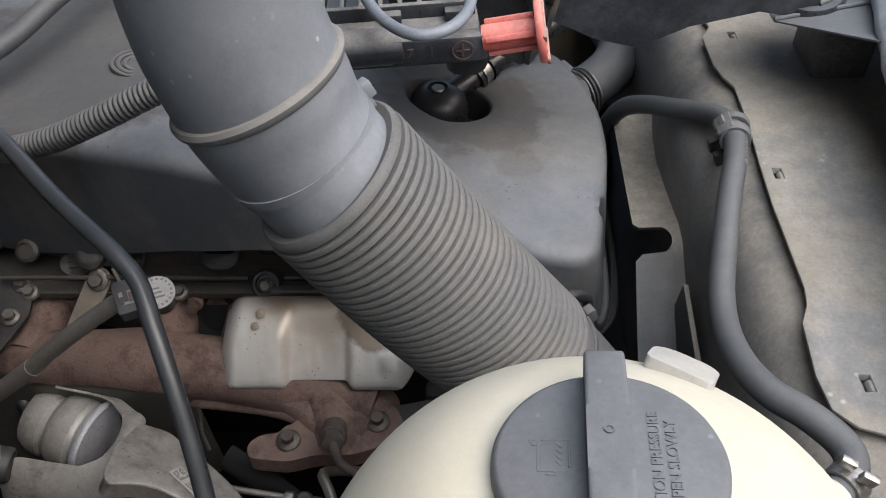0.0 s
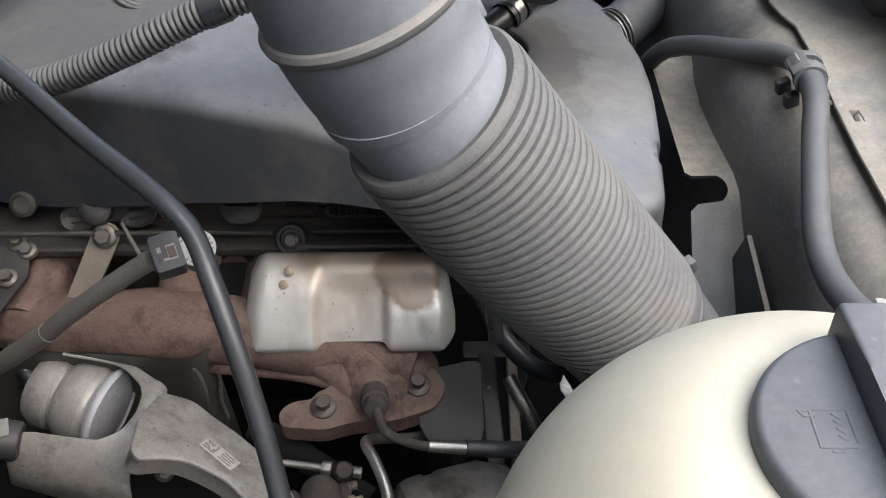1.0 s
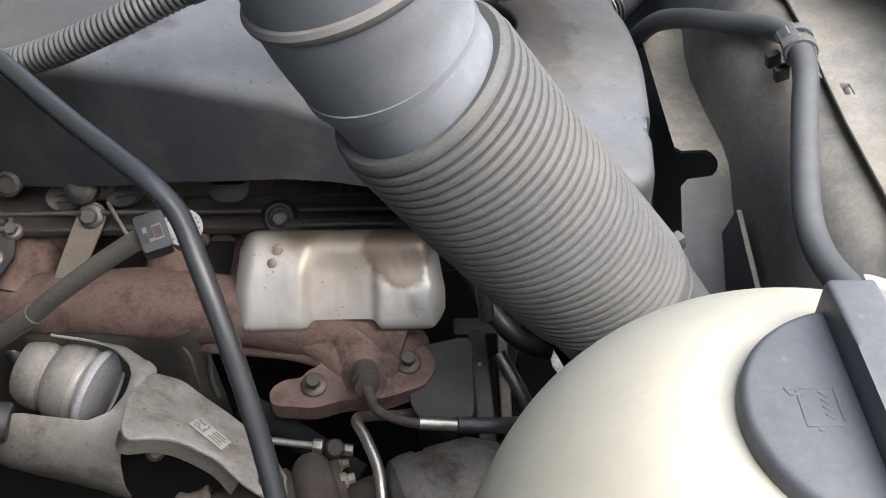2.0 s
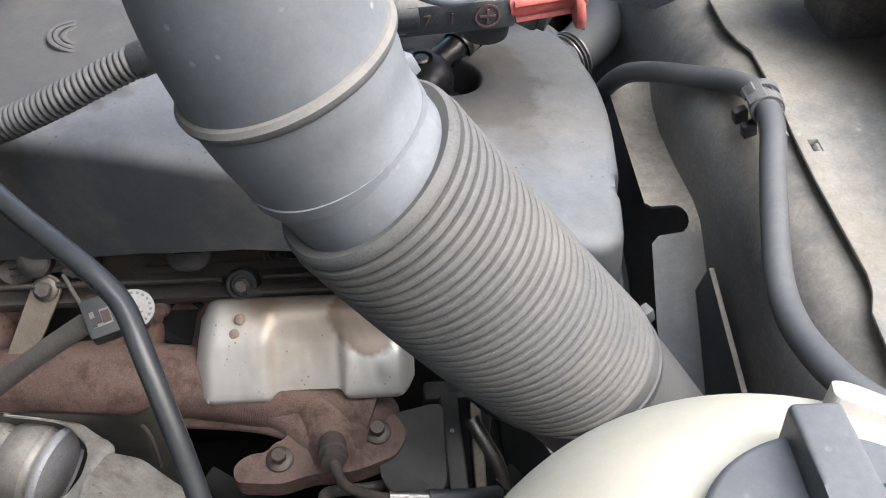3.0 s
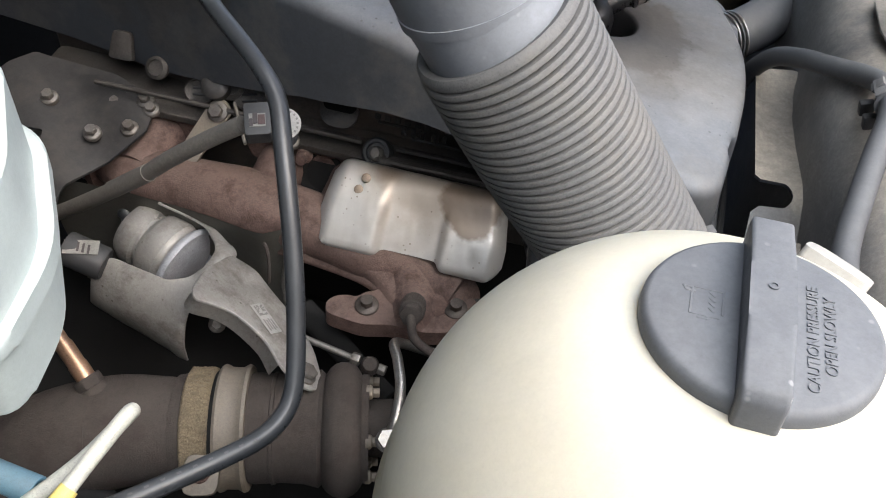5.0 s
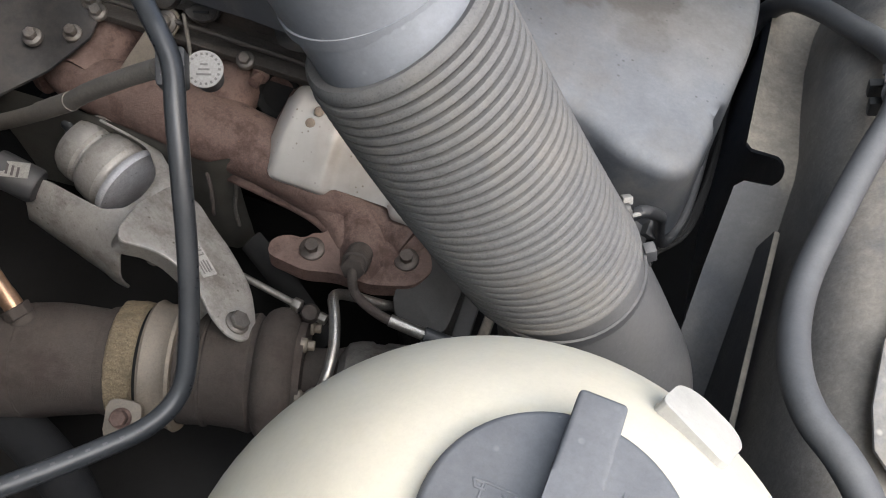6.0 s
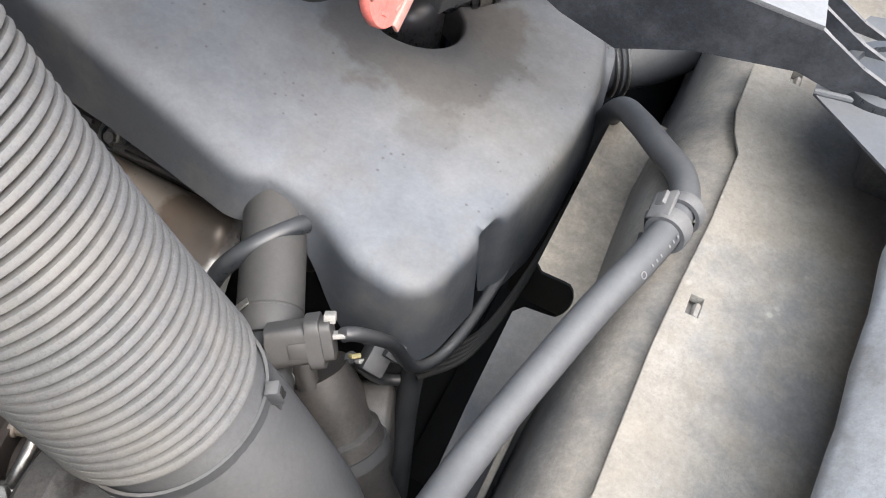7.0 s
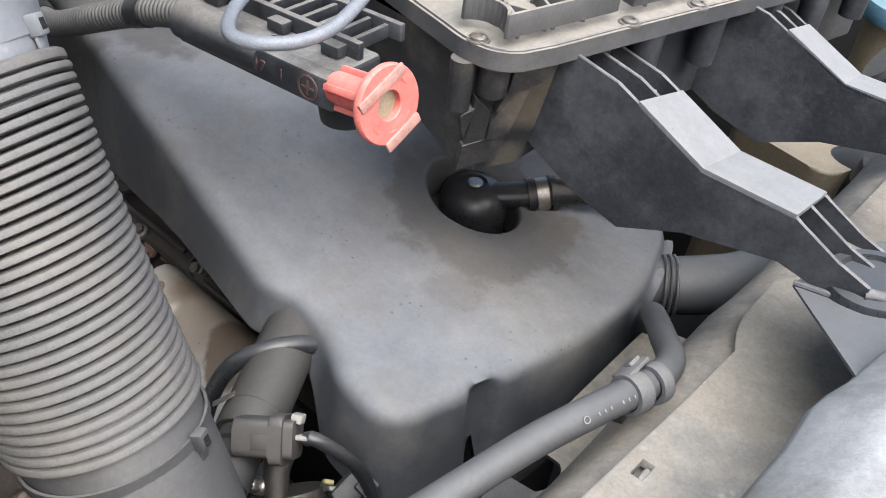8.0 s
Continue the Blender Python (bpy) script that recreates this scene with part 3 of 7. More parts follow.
def build_engine_cover():
    ec = thing("engine_cover", (-0.1, 0.55, 0.75), "dusty dark grey plastic engine cover with rounded edges and oil stains", "engine cover")
    corner = [(-0.52, 0.540), (-0.34, 0.493), (-0.26, 0.470), (-0.18, 0.447), (-0.115, 0.433), (-0.04, 0.420), (-0.007, 0.4145), (0.004, 0.4230), (0.030, 0.4220), (0.049, 0.4145), (0.066, 0.405), (0.097, 0.402),
              (0.105, 0.447), (0.1065, 0.455), (0.109, 0.468), (0.111, 0.478), (0.120, 0.54), (0.121, 0.59), (0.112, 0.635), (0.094, 0.69), (-0.52, 0.80)]
    radii = [0.01, 0.03, 0.03, 0.03, 0.02, 0.02, 0.004, 0.006, 0.01, 0.01, 0.01, 0.018, 0.004, 0.003, 0.003, 0.004, 0.03, 0.03, 0.03, 0.03, 0.02]
    outline = rounded(corner, radii, 5)
    fine = []
    for a, b in zip(outline, outline[1:] + outline[:1]):
        n = max(1, int((Vector(b) - Vector(a)).length / 0.0045))
        fine += [(a[0] + (b[0] - a[0]) * k / n, a[1] + (b[1] - a[1]) * k / n) for k in range(n)]
    outline = fine
    hole = [(0.004 + 0.037 * math.cos(a), 0.578 + 0.033 * math.sin(a)) for a in [2 * math.pi * k / 36 for k in range(36)]]

    def deep(x, y):
        """How far the skirt hangs at the edge."""
        if (y > 0.69 and x < 0.05) or x < -0.515:
            return 0.10
        if x > 0.090:
            d = 0.066
            if y > 0.447:
                d = 0.066 + 0.35 * (y - 0.447)
            if y > 0.515:
                d = 0.090 - 0.55 * (y - 0.515)
            if abs(y - 0.4575) < 0.0060:
                d = 0.066 - 0.022 * math.sqrt(1 - ((y - 0.4575) / 0.0060) ** 2)
            if y > 0.595:
                d = 0.046 - 0.9 * (y - 0.595)
            return max(0.010, d)
        if x > 0.068:
            return 0.060
        if x > 0.0:
            f = x / 0.068
            return 0.014 + 0.006 * (1 - f) + 0.044 * f ** 3
        knots = ((0.0, 0.031), (-0.09, 0.048), (-0.1656, 0.072), (-0.2242, 0.0885), (-0.2657, 0.098), (-0.308, 0.105), (-0.60, 0.105))
        for (a, p), (b, q) in zip(knots, knots[1:]):
            if b <= x <= a:
                return p + (q - p) * (a - x) / (a - b)
        return 0.105

    def place(u, v, out, down, pu=None, pv=None):
        if pu is None:
            pu, pv = u, v
        z = cover_top(pu, pv)
        if down > 0.004 and pu > 0.09:
            u -= 0.0085 * math.exp(-((pv - 0.4605) / 0.0100) ** 4) * min(1, down * 80)
        if down > 0.5:
            return Vector((u, v, z - (0.011 + (deep(pu, pv) - 0.011) * (down - 1))))
        return Vector((u, v, z - down))

    bm = bmesh.new()
    rim = [(0.004 * 1.4, 0.0006), (0.0105, 0.0028), (0.0135, 0.0062), (0.0148, 0.0105)] + [(0.0150 + 0.0012 * k, 1 + k / 5) for k in range(1, 6)] + [(0.0195, 2.0), (0.0165, 1.98)]
    outline = offset_loop(outline, -0.006)
    sheet(bm, outline, place, (hole,), 0.014, rings=rim, hole_rings=((0.0015, 0.0008), (0.003, 0.003), (0.004, 0.012), (0.004, 0.03)))
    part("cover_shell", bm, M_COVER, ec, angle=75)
    # emblem recess
    bm = bmesh.new()
    for r in (0.019, 0.0150, 0.010):
        m = Matrix.Translation((-0.228, 0.562, cover_top(-0.228, 0.562) - 0.0020)) @ pose(0, 0, 0, -3, 9.6, 0)
        lathe(bm, [(r - 0.002, -0.002), (r - 0.0016, 0.0010), (r - 0.0007, 0.0015), (r + 0.0007, 0.0015), (r + 0.0016, 0.0010), (r + 0.002, -0.002)], m, 40)
    part("emblem_ring", bm, M_COVER, ec, "moulded round emblem ring")


build_engine_cover()


# ---- the air intake ----
def cable_tie(parent, at, axis, radius, head_dir, mat_):
    bm = bmesh.new()
    m = aim(at, axis)
    lathe(bm, [(radius, -0.0024), (radius + 0.0013, -0.0024), (radius + 0.0013, 0.0024), (radius, 0.0024), (radius, -0.0024)], m, 48)
    strap = part("strap", bm, mat_, parent)
    d = Vector(head_dir)
    ax = Vector(axis).normalized()
    d = (d - ax * d.dot(ax)).normalized()
    bm = bmesh.new()
    hm = aim(Vector(at) + d * (radius + 0.0005), d, 0, ax)
    box(bm, hm, (0.0062, 0.0085, 0.0055), 0.0009)
    box(bm, hm @ pose(0.0, 0.0065, 0.001), (0.0045, 0.006, 0.0014), 0.0003)
    part("tie_head", bm, mat_, strap)
    # the slot's shade, drawn as two small near-black boxes
    bm = bmesh.new()
    box(bm, hm @ pose(0, 0, 0.0050), (0.0032, 0.0044, 0.0009), 0.0002, 1)
    box(bm, hm @ pose(0, 0.0012, 0.0057), (0.0020, 0.0012, 0.0008), 0.0002, 1)
    part("tie_slot", bm, M_DARK, strap, "tie head slot, its shade drawn near-black")
    return strap


HOSE_P, HOSE_D, HOSE_K = Vector((-0.0100, 0.2904, 0.9220)), Vector((0.6239, -0.0890, -0.7764)).normalized(), Vector((0.0939, 0.4755, 0.021))


def on_hose(s):
    """The duct's gently bent axis."""
    return HOSE_P + HOSE_D * s + HOSE_K * s * s


def hose_way(s):
    """The way in which the sleeve's rings face: pressed together, they lean more and more towards the lower end."""
    f = min(1.1, max(0.0, (s + 0.053) / 0.144))
    lean = Vector((-0.005, 0.200, -0.042)).lerp(Vector((-0.30, 0.040, -0.25)), f)
    return (HOSE_D + HOSE_K * 2 * s + lean).normalized()


def build_intake():
    ih = thing("air_intake_duct", (0.0, 0.29, 0.75), "dusty black ribbed air intake duct with smooth plastic pipe ends", "intake duct")
    s0, s1, n = -0.0520, 0.0800, 30
    pitch = (s1 - s0) / n
    bm = bmesh.new()
    prof = [(0.034, s0 - 0.0035), (0.0385, s0 - 0.0048), (0.0400, s0 - 0.0036), (0.0404, s0 - 0.0015), (0.0402, s0 - 0.0003), (0.0388, s0 + 0.0002)]
    for k in range(n):
        a = s0 + pitch * k
        for f, r in ((0.0, 0.0390), (0.05, 0.0345), (0.10, 0.0316), (0.15, 0.0318), (0.20, 0.0350), (0.25, 0.0392), (0.32, 0.0406), (0.62, 0.0412), (0.86, 0.0410), (0.95, 0.0403)):
            prof.append((r, a + pitch * f))
    prof += [(0.0378, s1), (0.0374, s1 + 0.003)]
    rings, seg = [], 64
    for r, s in prof:
        m = aim(on_hose(s), hose_way(s))
        rings.append([bm.verts.new(m @ Vector((r * math.cos(2 * math.pi * k / seg), r * math.sin(2 * math.pi * k / seg), 0))) for k in range(seg)])
    for a, b in zip(rings, rings[1:]):
        for k in range(seg):
            bm.faces.new((a[k], a[(k + 1) % seg], b[(k + 1) % seg], b[k]))
    part("ribbed_sleeve", bm, M_HOSE, ih, "ribbed flexible rubber sleeve", angle=38)
    # smooth pipe above
    a = on_hose(s0 + 0.004)
    line = [a + hose_way(s0) * 0.01, a, Vector((-0.0585, 0.2995, 0.986)), Vector((-0.0680, 0.3005, 1.010)), Vector((-0.0760, 0.302, 1.040)), Vector((-0.080, 0.308, 1.085)), Vector((-0.080, 0.32, 1.13))]
    bm = bmesh.new()
    tube(bm, line, lambda s, f: 0.0345 + 0.0030 * min(1, max(0, s - 0.025) / 0.035), 56, 0.004)
    pipe = part("upper_pipe", bm, M_PIPE, ih, "smooth dark plastic intake pipe")
    bm = bmesh.new()
    d = (line[3] - line[2]).normalized()
    lathe(bm, [(0.036, -0.004), (0.0384, -0.003), (0.0399, -0.0012), (0.0402, 0.0006), (0.0390, 0.0024), (0.036, 0.003)], aim(line[3] + d * 0.001, d), 64)
    part("pipe_ring", bm, M_RIM, pipe, "raised dusty ring on the pipe")
    bm = bmesh.new()
    lathe(bm, [(0.036, -0.004), (0.0392, -0.003), (0.0405, 0.0), (0.040, 0.004), (0.036, 0.005)], aim((-0.0785, 0.3055, 1.068), (-0.08, 0.15, 0.97)), 64)
    part("pipe_collar", bm, M_PIPE, pipe)
    cable_tie(ih, Vector((-0.0545, 0.2990, 0.9785)), Vector((0.43, 0.02, -0.90)), 0.0349, Vector((-0.026, 0.322, 0.991)) - Vector((-0.0545, 0.2990, 0.9785)), M_PIPE)
    # elbow below
    b = on_hose(s1 - 0.004)
    line = [b, Vector((0.0585, 0.2861, 0.8350)), Vector((0.0800, 0.2843, 0.8040)), Vector((0.0975, 0.2815, 0.7760)), Vector((0.1065, 0.272, 0.742)), Vector((0.098, 0.254, 0.705)), Vector((0.070, 0.236, 0.672)), Vector((0.03, 0.222, 0.650))]
    bm = bmesh.new()
    tube(bm, line, 0.0372, 56, 0.005)
    elbow = part("elbow", bm, M_ELBOW, ih, "smooth dark rubber elbow with raised moulding marks")
    cable_tie(ih, on_hose(0.0915), hose_way(0.0915), 0.0375, Vector((0.081, 0.303, 0.864)) - on_hose(0.0915), M_ELBOW)
    # moulded characters, unreadable: short bars
    c0, w = Vector((0.0692, 0.2852, 0.8196)), Vector((0.5701, -0.0459, -0.8203)).normalized()
    u = Vector((-0.080, -0.997, 0.0))
    v = w.cross(u)
    for ang, first in ((-38, -0.012), (-50, -0.016), (-62, -0.010)):
        out = u * math.cos(radians(ang)) + v * math.sin(radians(ang))
        for k in range(9):
            bm = bmesh.new()
            box(bm, aim(c0 + w * (first + 0.0036 * k) + out * 0.0366, out, 8, w), (0.0026, 0.0009, 0.0006), 0.0002, 1)
            part("moulded_mark", bm, M_ELBOW, elbow)


build_intake()


# ---- the expansion tank ----
TANK_C, TANK_R = Vector((0.0560, 0.1099, 0.9208)), 0.0936
CAP_N = Vector((-0.0706, 0.1168, 0.9906)).normalized()
CAP_C = Vector((0.0537, 0.1249, 1.0090))


def build_tank():
    et = thing("expansion_tank", TANK_C - Vector((0, 0, 0.11)), "yellowed translucent coolant expansion tank with a grey screw cap", "coolant tank")
    bm = bmesh.new()
    bmesh.ops.create_uvsphere(bm, u_segments=96, v_segments=72, radius=TANK_R, matrix=Matrix.Translation(TANK_C))
    for v in bm.verts:
        if v.co.z < TANK_C.z:
            v.co.z = TANK_C.z + (v.co.z - TANK_C.z) * 1.15
        p = v.co - TANK_C
        if abs(p.z + 0.01) < 0.004:
            v.co += Vector((p.x, p.y, 0)).normalized() * 0.003
        over = (v.co - CAP_C).dot(CAP_N) + 0.0045
        v.co -= CAP_N * 0.0028 * math.log1p(math.exp(min(40.0, over / 0.0028)))
    part("tank_body", bm, M_TANK, et, "round yellowed plastic tank body", angle=80)
    m = aim(CAP_C, CAP_N, 0)
    bm = bmesh.new()
    lathe(bm, [(0.027, -0.026), (0.0285, -0.02), (0.0295, -0.008), (0.030, -0.004)], m, 48)
    part("filler_neck", bm, M_TANK, et)
    bm = bmesh.new()
    lathe(bm, [(0, -0.010), (0.0285, -0.010), (0.0306, -0.0085), (0.0313, -0.004), (0.0311, -0.0016), (0.0303, 0.0), (0.029, 0.0006), (0.0, 0.0006)], m, 72)
    cap = part("cap", bm, M_CAP, et, "dark grey screw cap with raised grip bar")
    # grip bar
    g = m
    gx = (Vector((0.049, 0.088, 0)) - Vector((0.054, 0.156, 0))).normalized()
    ang = math.degrees(math.atan2(gx.dot(Vector(m.col[1][:3])), gx.dot(Vector(m.col[0][:3]))))
    g = m @ pose(0.0, 0, 0, 0, 0, ang)
    bm = bmesh.new()
    side = [(-0.0335, -0.006), (0.0335, -0.006), (0.0335, 0.004), (0.0315, 0.0075), (0.010, 0.0098), (-0.010, 0.0098), (-0.0325, 0.0085), (-0.0335, 0.006)]
    prism(bm, side, g @ pose(0, 0.0058, 0, 90, 0, 0), 0.0116, 0.0018, 3)
    part("grip_bar", bm, M_CAP, cap)
    bm = bmesh.new()
    lathe(bm, [(0, 0.0), (0.0014, 0.0), (0.0014, 0.0006), (0.0009, 0.0006), (0.0009, 0.0002), (0, 0.0002)], g @ pose(-0.002, 0, 0.0097), 16)
    part("grip_mark", bm, M_CAP, cap)
    # raised warning and pictogram
    for dy, text in ((0.0125, "CAUTION PRESSURE"), (0.0168, "OPEN SLOWLY")):
        letters("warning_text", text, g @ pose(0.003 if dy < 0.014 else 0.001, dy, 0.0006, 0, 0, 180), 0.0042, M_CAP, cap, "raised warning lettering")
    icon = [((-0.0055, -0.0042), (-0.0055, 0.0030)), ((-0.0055, -0.0042), (0.0048, -0.0042)), ((0.0048, -0.0042), (0.0048, 0.0040)), ((-0.0040, 0.0040), (0.0048, 0.0040)),
            ((0.0030, -0.0058), (0.0030, -0.0036)), ((0.0046, -0.0066), (0.0046, -0.0042)), ((0.0046, -0.0066), (0.0030, -0.0058)), ((-0.0066, -0.0020), (-0.0066, 0.0002)), ((-0.0060, 0.0002), (-0.0054, 0.0002))]
    icon += [((-0.0036 + 0.0020 * k, 0.0018), (-0.0024 + 0.0020 * k, 0.0006)) for k in range(4)]
    for (ax, ay), (bx, by) in icon:
        bm = bmesh.new()
        length = math.hypot(bx - ax, by - ay) + 0.0007
        box(bm, g @ pose(-(ax + bx) / 2 - 0.001, -0.0142 + (ay + by) / 2, 0.0001, 0, 0, math.degrees(math.atan2(by - ay, -(bx - ax)))), (length, 0.0008, 0.0007), 0.0002, 1)
        part("pictogram_line", bm, M_CAP, cap)
    # overflow spout beside the cap
    bm = bmesh.new()
    d = Vector((0.85, -0.50, 0.02)).normalized()
    up = Vector((0.30, 0.46, 0.84)).normalized()
    m = aim((0.0815, 0.1660, 0.9790), up, 0, (0.50, 0.85, 0))
    prism(bm, rounded([(-0.0110, -0.0085), (0.0110, -0.0085), (0.0110, 0.0060), (0.0060, 0.0088), (-0.0050, 0.0088), (-0.0110, 0.0050)], 0.003, 4), m, 0.0130, 0.0016, 3)
    spout = part("vent_spout", bm, M_WHITE, et, "white square vent spout")
    bm = bmesh.new()
    lathe(bm, [(0.0012, 0), (0.0024, 0), (0.0024, 0.001), (0.0012, 0.001), (0.0012, 0)], aim(m @ Vector((0.0112 if (m @ Vector((1, 0, 0)) - m @ Vector((0, 0, 0))).x > 0 else -0.0112, 0.0, 0.006)), d), 16)
    part("spout_eye", bm, M_DARK, spout)
    # hose stub with a clamp
    bm = bmesh.new()
    lathe(bm, [(0.0, -0.03), (0.0095, -0.03), (0.0095, 0.012), (0.0, 0.012)], aim((0.158, 0.178, 0.885), (0.75, 0.62, -0.1)), 24)
    part("hose_stub", bm, M_TANK, et)


build_tank()


# ---- coolant hose in its clip ----
def build_coolant_hose():
    ch = thing("coolant_hose", (0.19, 0.42, 0.84), "dusty black rubber coolant hose held in a plastic clip", "hose")
    line = [(0.132, 0.615, 0.690), (0.134, 0.610, 0.730), (0.1375, 0.602, 0.764), (0.1455, 0.582, 0.797), (0.158, 0.556, 0.818), (0.173, 0.531, 0.832), (0.189, 0.502, 0.848), (0.1935, 0.470, 0.861), (0.1865, 0.432, 0.867), (0.1770, 0.401, 0.864), (0.1680, 0.367, 0.858), (0.1590, 0.330, 0.853), (0.1540, 0.298, 0.857), (0.1520, 0.265, 0.870), (0.1580, 0.243, 0.877), (0.1700, 0.229, 0.880), (0.1800, 0.216, 0.880), (0.1825, 0.206, 0.880), (0.1760, 0.193, 0.882), (0.165, 0.185, 0.884)]
    bm = bmesh.new()
    tube(bm, line, 0.0073, 28, 0.004)
    hose = part("hose_body", bm, M_COOL, ch)
    # print on the hose: a ring mark and bars
    for k in range(9):
        if k in (1, 5):
            continue
        f = Vector((0.1835, 0.4200, 0.8668)).lerp(Vector((0.1905, 0.4475, 0.8655)), k / 8)
        bm = bmesh.new()
        at_ = aim(f + Vector((0.0052, -0.0014, 0.0058)), (0.65, -0.15, 0.75), 0, (0.25, 0.97, 0))
        if k == 0:
            lathe(bm, [(0.0013, 0), (0.0017, 0), (0.0017, 0.0003), (0.0013, 0.0003), (0.0013, 0)], at_, 16)
        else:
            box(bm, at_, (0.0015, 0.0009, 0.0003), 0.0001, 1)
        part("printed_bar", bm, M_PALEPRINT, hose)
    d = Vector((0.008, 0.036, -0.005)).normalized()
    at = Vector((0.1930, 0.4600, 0.8632))
    cm = aim(at, d)
    bm = bmesh.new()
    lathe(bm, [(0.0075, -0.011), (0.0096, -0.011), (0.0099, -0.010), (0.0099, -0.003), (0.0096, -0.002), (0.0075, -0.002), (0.0075, -0.011)], cm, 40)
    lathe(bm, [(0.0075, 0.005), (0.0094, 0.005), (0.0097, 0.006), (0.0097, 0.011), (0.0094, 0.012), (0.0075, 0.012), (0.0075, 0.005)], cm, 40)
    box(bm, aim(at + Vector((-0.0075, 0.001, 0.0058)), (-0.7, 0, 0.75)), (0.016, 0.011, 0.0022), 0.0005)
    box(bm, aim(at + Vector((-0.0095, 0.004, 0.0045)), (-1, 0, 0.5)), (0.008, 0.009, 0.0022), 0.0005)
    part("hose_clip", bm, M_CLIP, ch, "grey plastic hose clip with an open window")
    for dx, dy, dz in ((-0.0050, -0.004, -0.022), (-0.0060, 0.010, -0.022)):
        bm = bmesh.new()
        box(bm, aim(at + Vector((dx, dy, dz)), (-0.3, 0, 1), 8), (0.006, 0.009, 0.010), 0.0012)
        part("clip_foot", bm, M_BLACK, ch)
    bm = bmesh.new()
    lathe(bm, [(0.0080, -0.0045), (0.0093, -0.0045), (0.0093, 0.0045), (0.0080, 0.0045), (0.0080, -0.0045)], aim((0.1745, 0.1920, 0.8822), (0.75, 0.62, -0.1)), 32)
    for dx in (-0.005, 0.005):
        box(bm, aim(Vector((0.1755, 0.1920, 0.8915)) + Vector((0.62, -0.75, 0)) * dx, (0.2, -0.2, 1), 20), (0.0035, 0.007, 0.006), 0.0008)
    part("spring_clamp", bm, M_STEEL, ch, "bright steel hose clamp")


build_coolant_hose()


# ---- the exhaust side of the engine ----
def build_cylinder_head():
    ch = thing("cylinder_head", (-0.2, 0.55, 0.6), "oily grey cast alloy cylinder head with ribs and bolts", "engine head")
    bm = bmesh.new()
    prism(bm, [(-0.44, 0.520), (-0.26, 0.474), (-0.20, 0.470), (0.0, 0.470), (0.0, 0.67), (-0.44, 0.70)], pose(0, 0, 0.64), 0.105, 0.006)
    prism(bm, [(-0.43, 0.518), (-0.26, 0.472), (-0.20, 0.465), (-0.01, 0.465), (-0.01, 0.60), (-0.43, 0.64)], pose(0, 0, 0.735), 0.055, 0.006)
    part("casting", bm, M_HEADTOP, ch)
    bm = bmesh.new()
    prism(bm, rounded([(-0.42, 0.447), (-0.02, 0.447), (0.0, 0.46), (0.0, 0.50), (-0.42, 0.50)], 0.006, 3), pose(0, 0, 0.716), 0.007, 0.002)
    part("gasket_flange", bm, M_HEAD, ch)
    bm = bmesh.new()
    tube(bm, [(-0.13, 0.449, 0.722), (-0.07, 0.450, 0.723), (0.0, 0.452, 0.722)], 0.0055, 14)
    part("cast_rail", bm, M_HEAD, ch)
    # cast pockets and lugs under the cover's edge
    for x, w in ((-0.345, 0.02), (-0.165, 0.024), (-0.085, 0.022)):
        bm = bmesh.new()
        prism(bm, rounded([(-w / 2, 0), (w / 2, 0), (w * 0.35, 0.022), (-w * 0.35, 0.022)], 0.003, 3), pose(x, 0.470, 0.748, 62, 0, 0), 0.006, 0.0015)
        part("cast_lug", bm, M_HEAD, ch)
    for x, r in ((-0.255, 0.012), (-0.272, 0.008), (-0.315, 0.009)):
        bm = bmesh.new()
        lathe(bm, [(0, 0), (r, 0), (r, 0.004), (r * 0.7, 0.006), (r * 0.65, 0.004), (0, 0.004)], aim((x, 0.468, 0.748), (0, -0.75, 0.65)), 24)
        part("casting_boss", bm, M_HEAD, ch)
    # raised casting number and a bar for the maker's name
    letters("casting_number", "R 651 018", aim((-0.100, 0.4605, 0.7465), (0, -0.80, 0.60), 0, (0, 0, 1)), 0.0085, M_HEAD, ch, "raised casting number", 0.0012)
    for k in range(8):
        bm = bmesh.new()
        box(bm, aim((-0.137 + 0.0078 * k, 0.4655, 0.7535), (0, -0.80, 0.60)), (0.0048, 0.0075, 0.0012), 0.0004, 1)
        part("raised_casting_bar", bm, M_HEAD, ch)
    # cast frame round the lettering, ledge lines, oval plugs, a nut and a dark core plug
    fm = aim((-0.100, 0.4655, 0.7480), (0, -0.80, 0.60))
    for w, h, x, y in ((0.088, 0.0026, 0.006, 0.0155), (0.058, 0.0022, 0.021, -0.0085), (0.0024, 0.016, -0.037, 0.008), (0.0024, 0.008, -0.008, -0.005), (0.030, 0.0022, -0.022, -0.001)):
        bm = bmesh.new()
        box(bm, fm @ pose(x, y, -0.0010), (w, h, 0.0026), 0.0008)
        part("cast_rib", bm, M_HEAD, ch)
    for y, z, r, xa, xb in ((0.4490, 0.7375, 0.0020, -0.36, -0.145), (0.4440, 0.7280, 0.0022, -0.120, 0.0), (0.4495, 0.7375, 0.0016, -0.118, 0.0)):
        bm = bmesh.new()
        tube(bm, [(xa, y, z), ((xa + xb) / 2, y, z + 0.0006), (xb, y, z)], r, 10, 0.01)
        part("cast_ledge", bm, M_HEAD, ch)
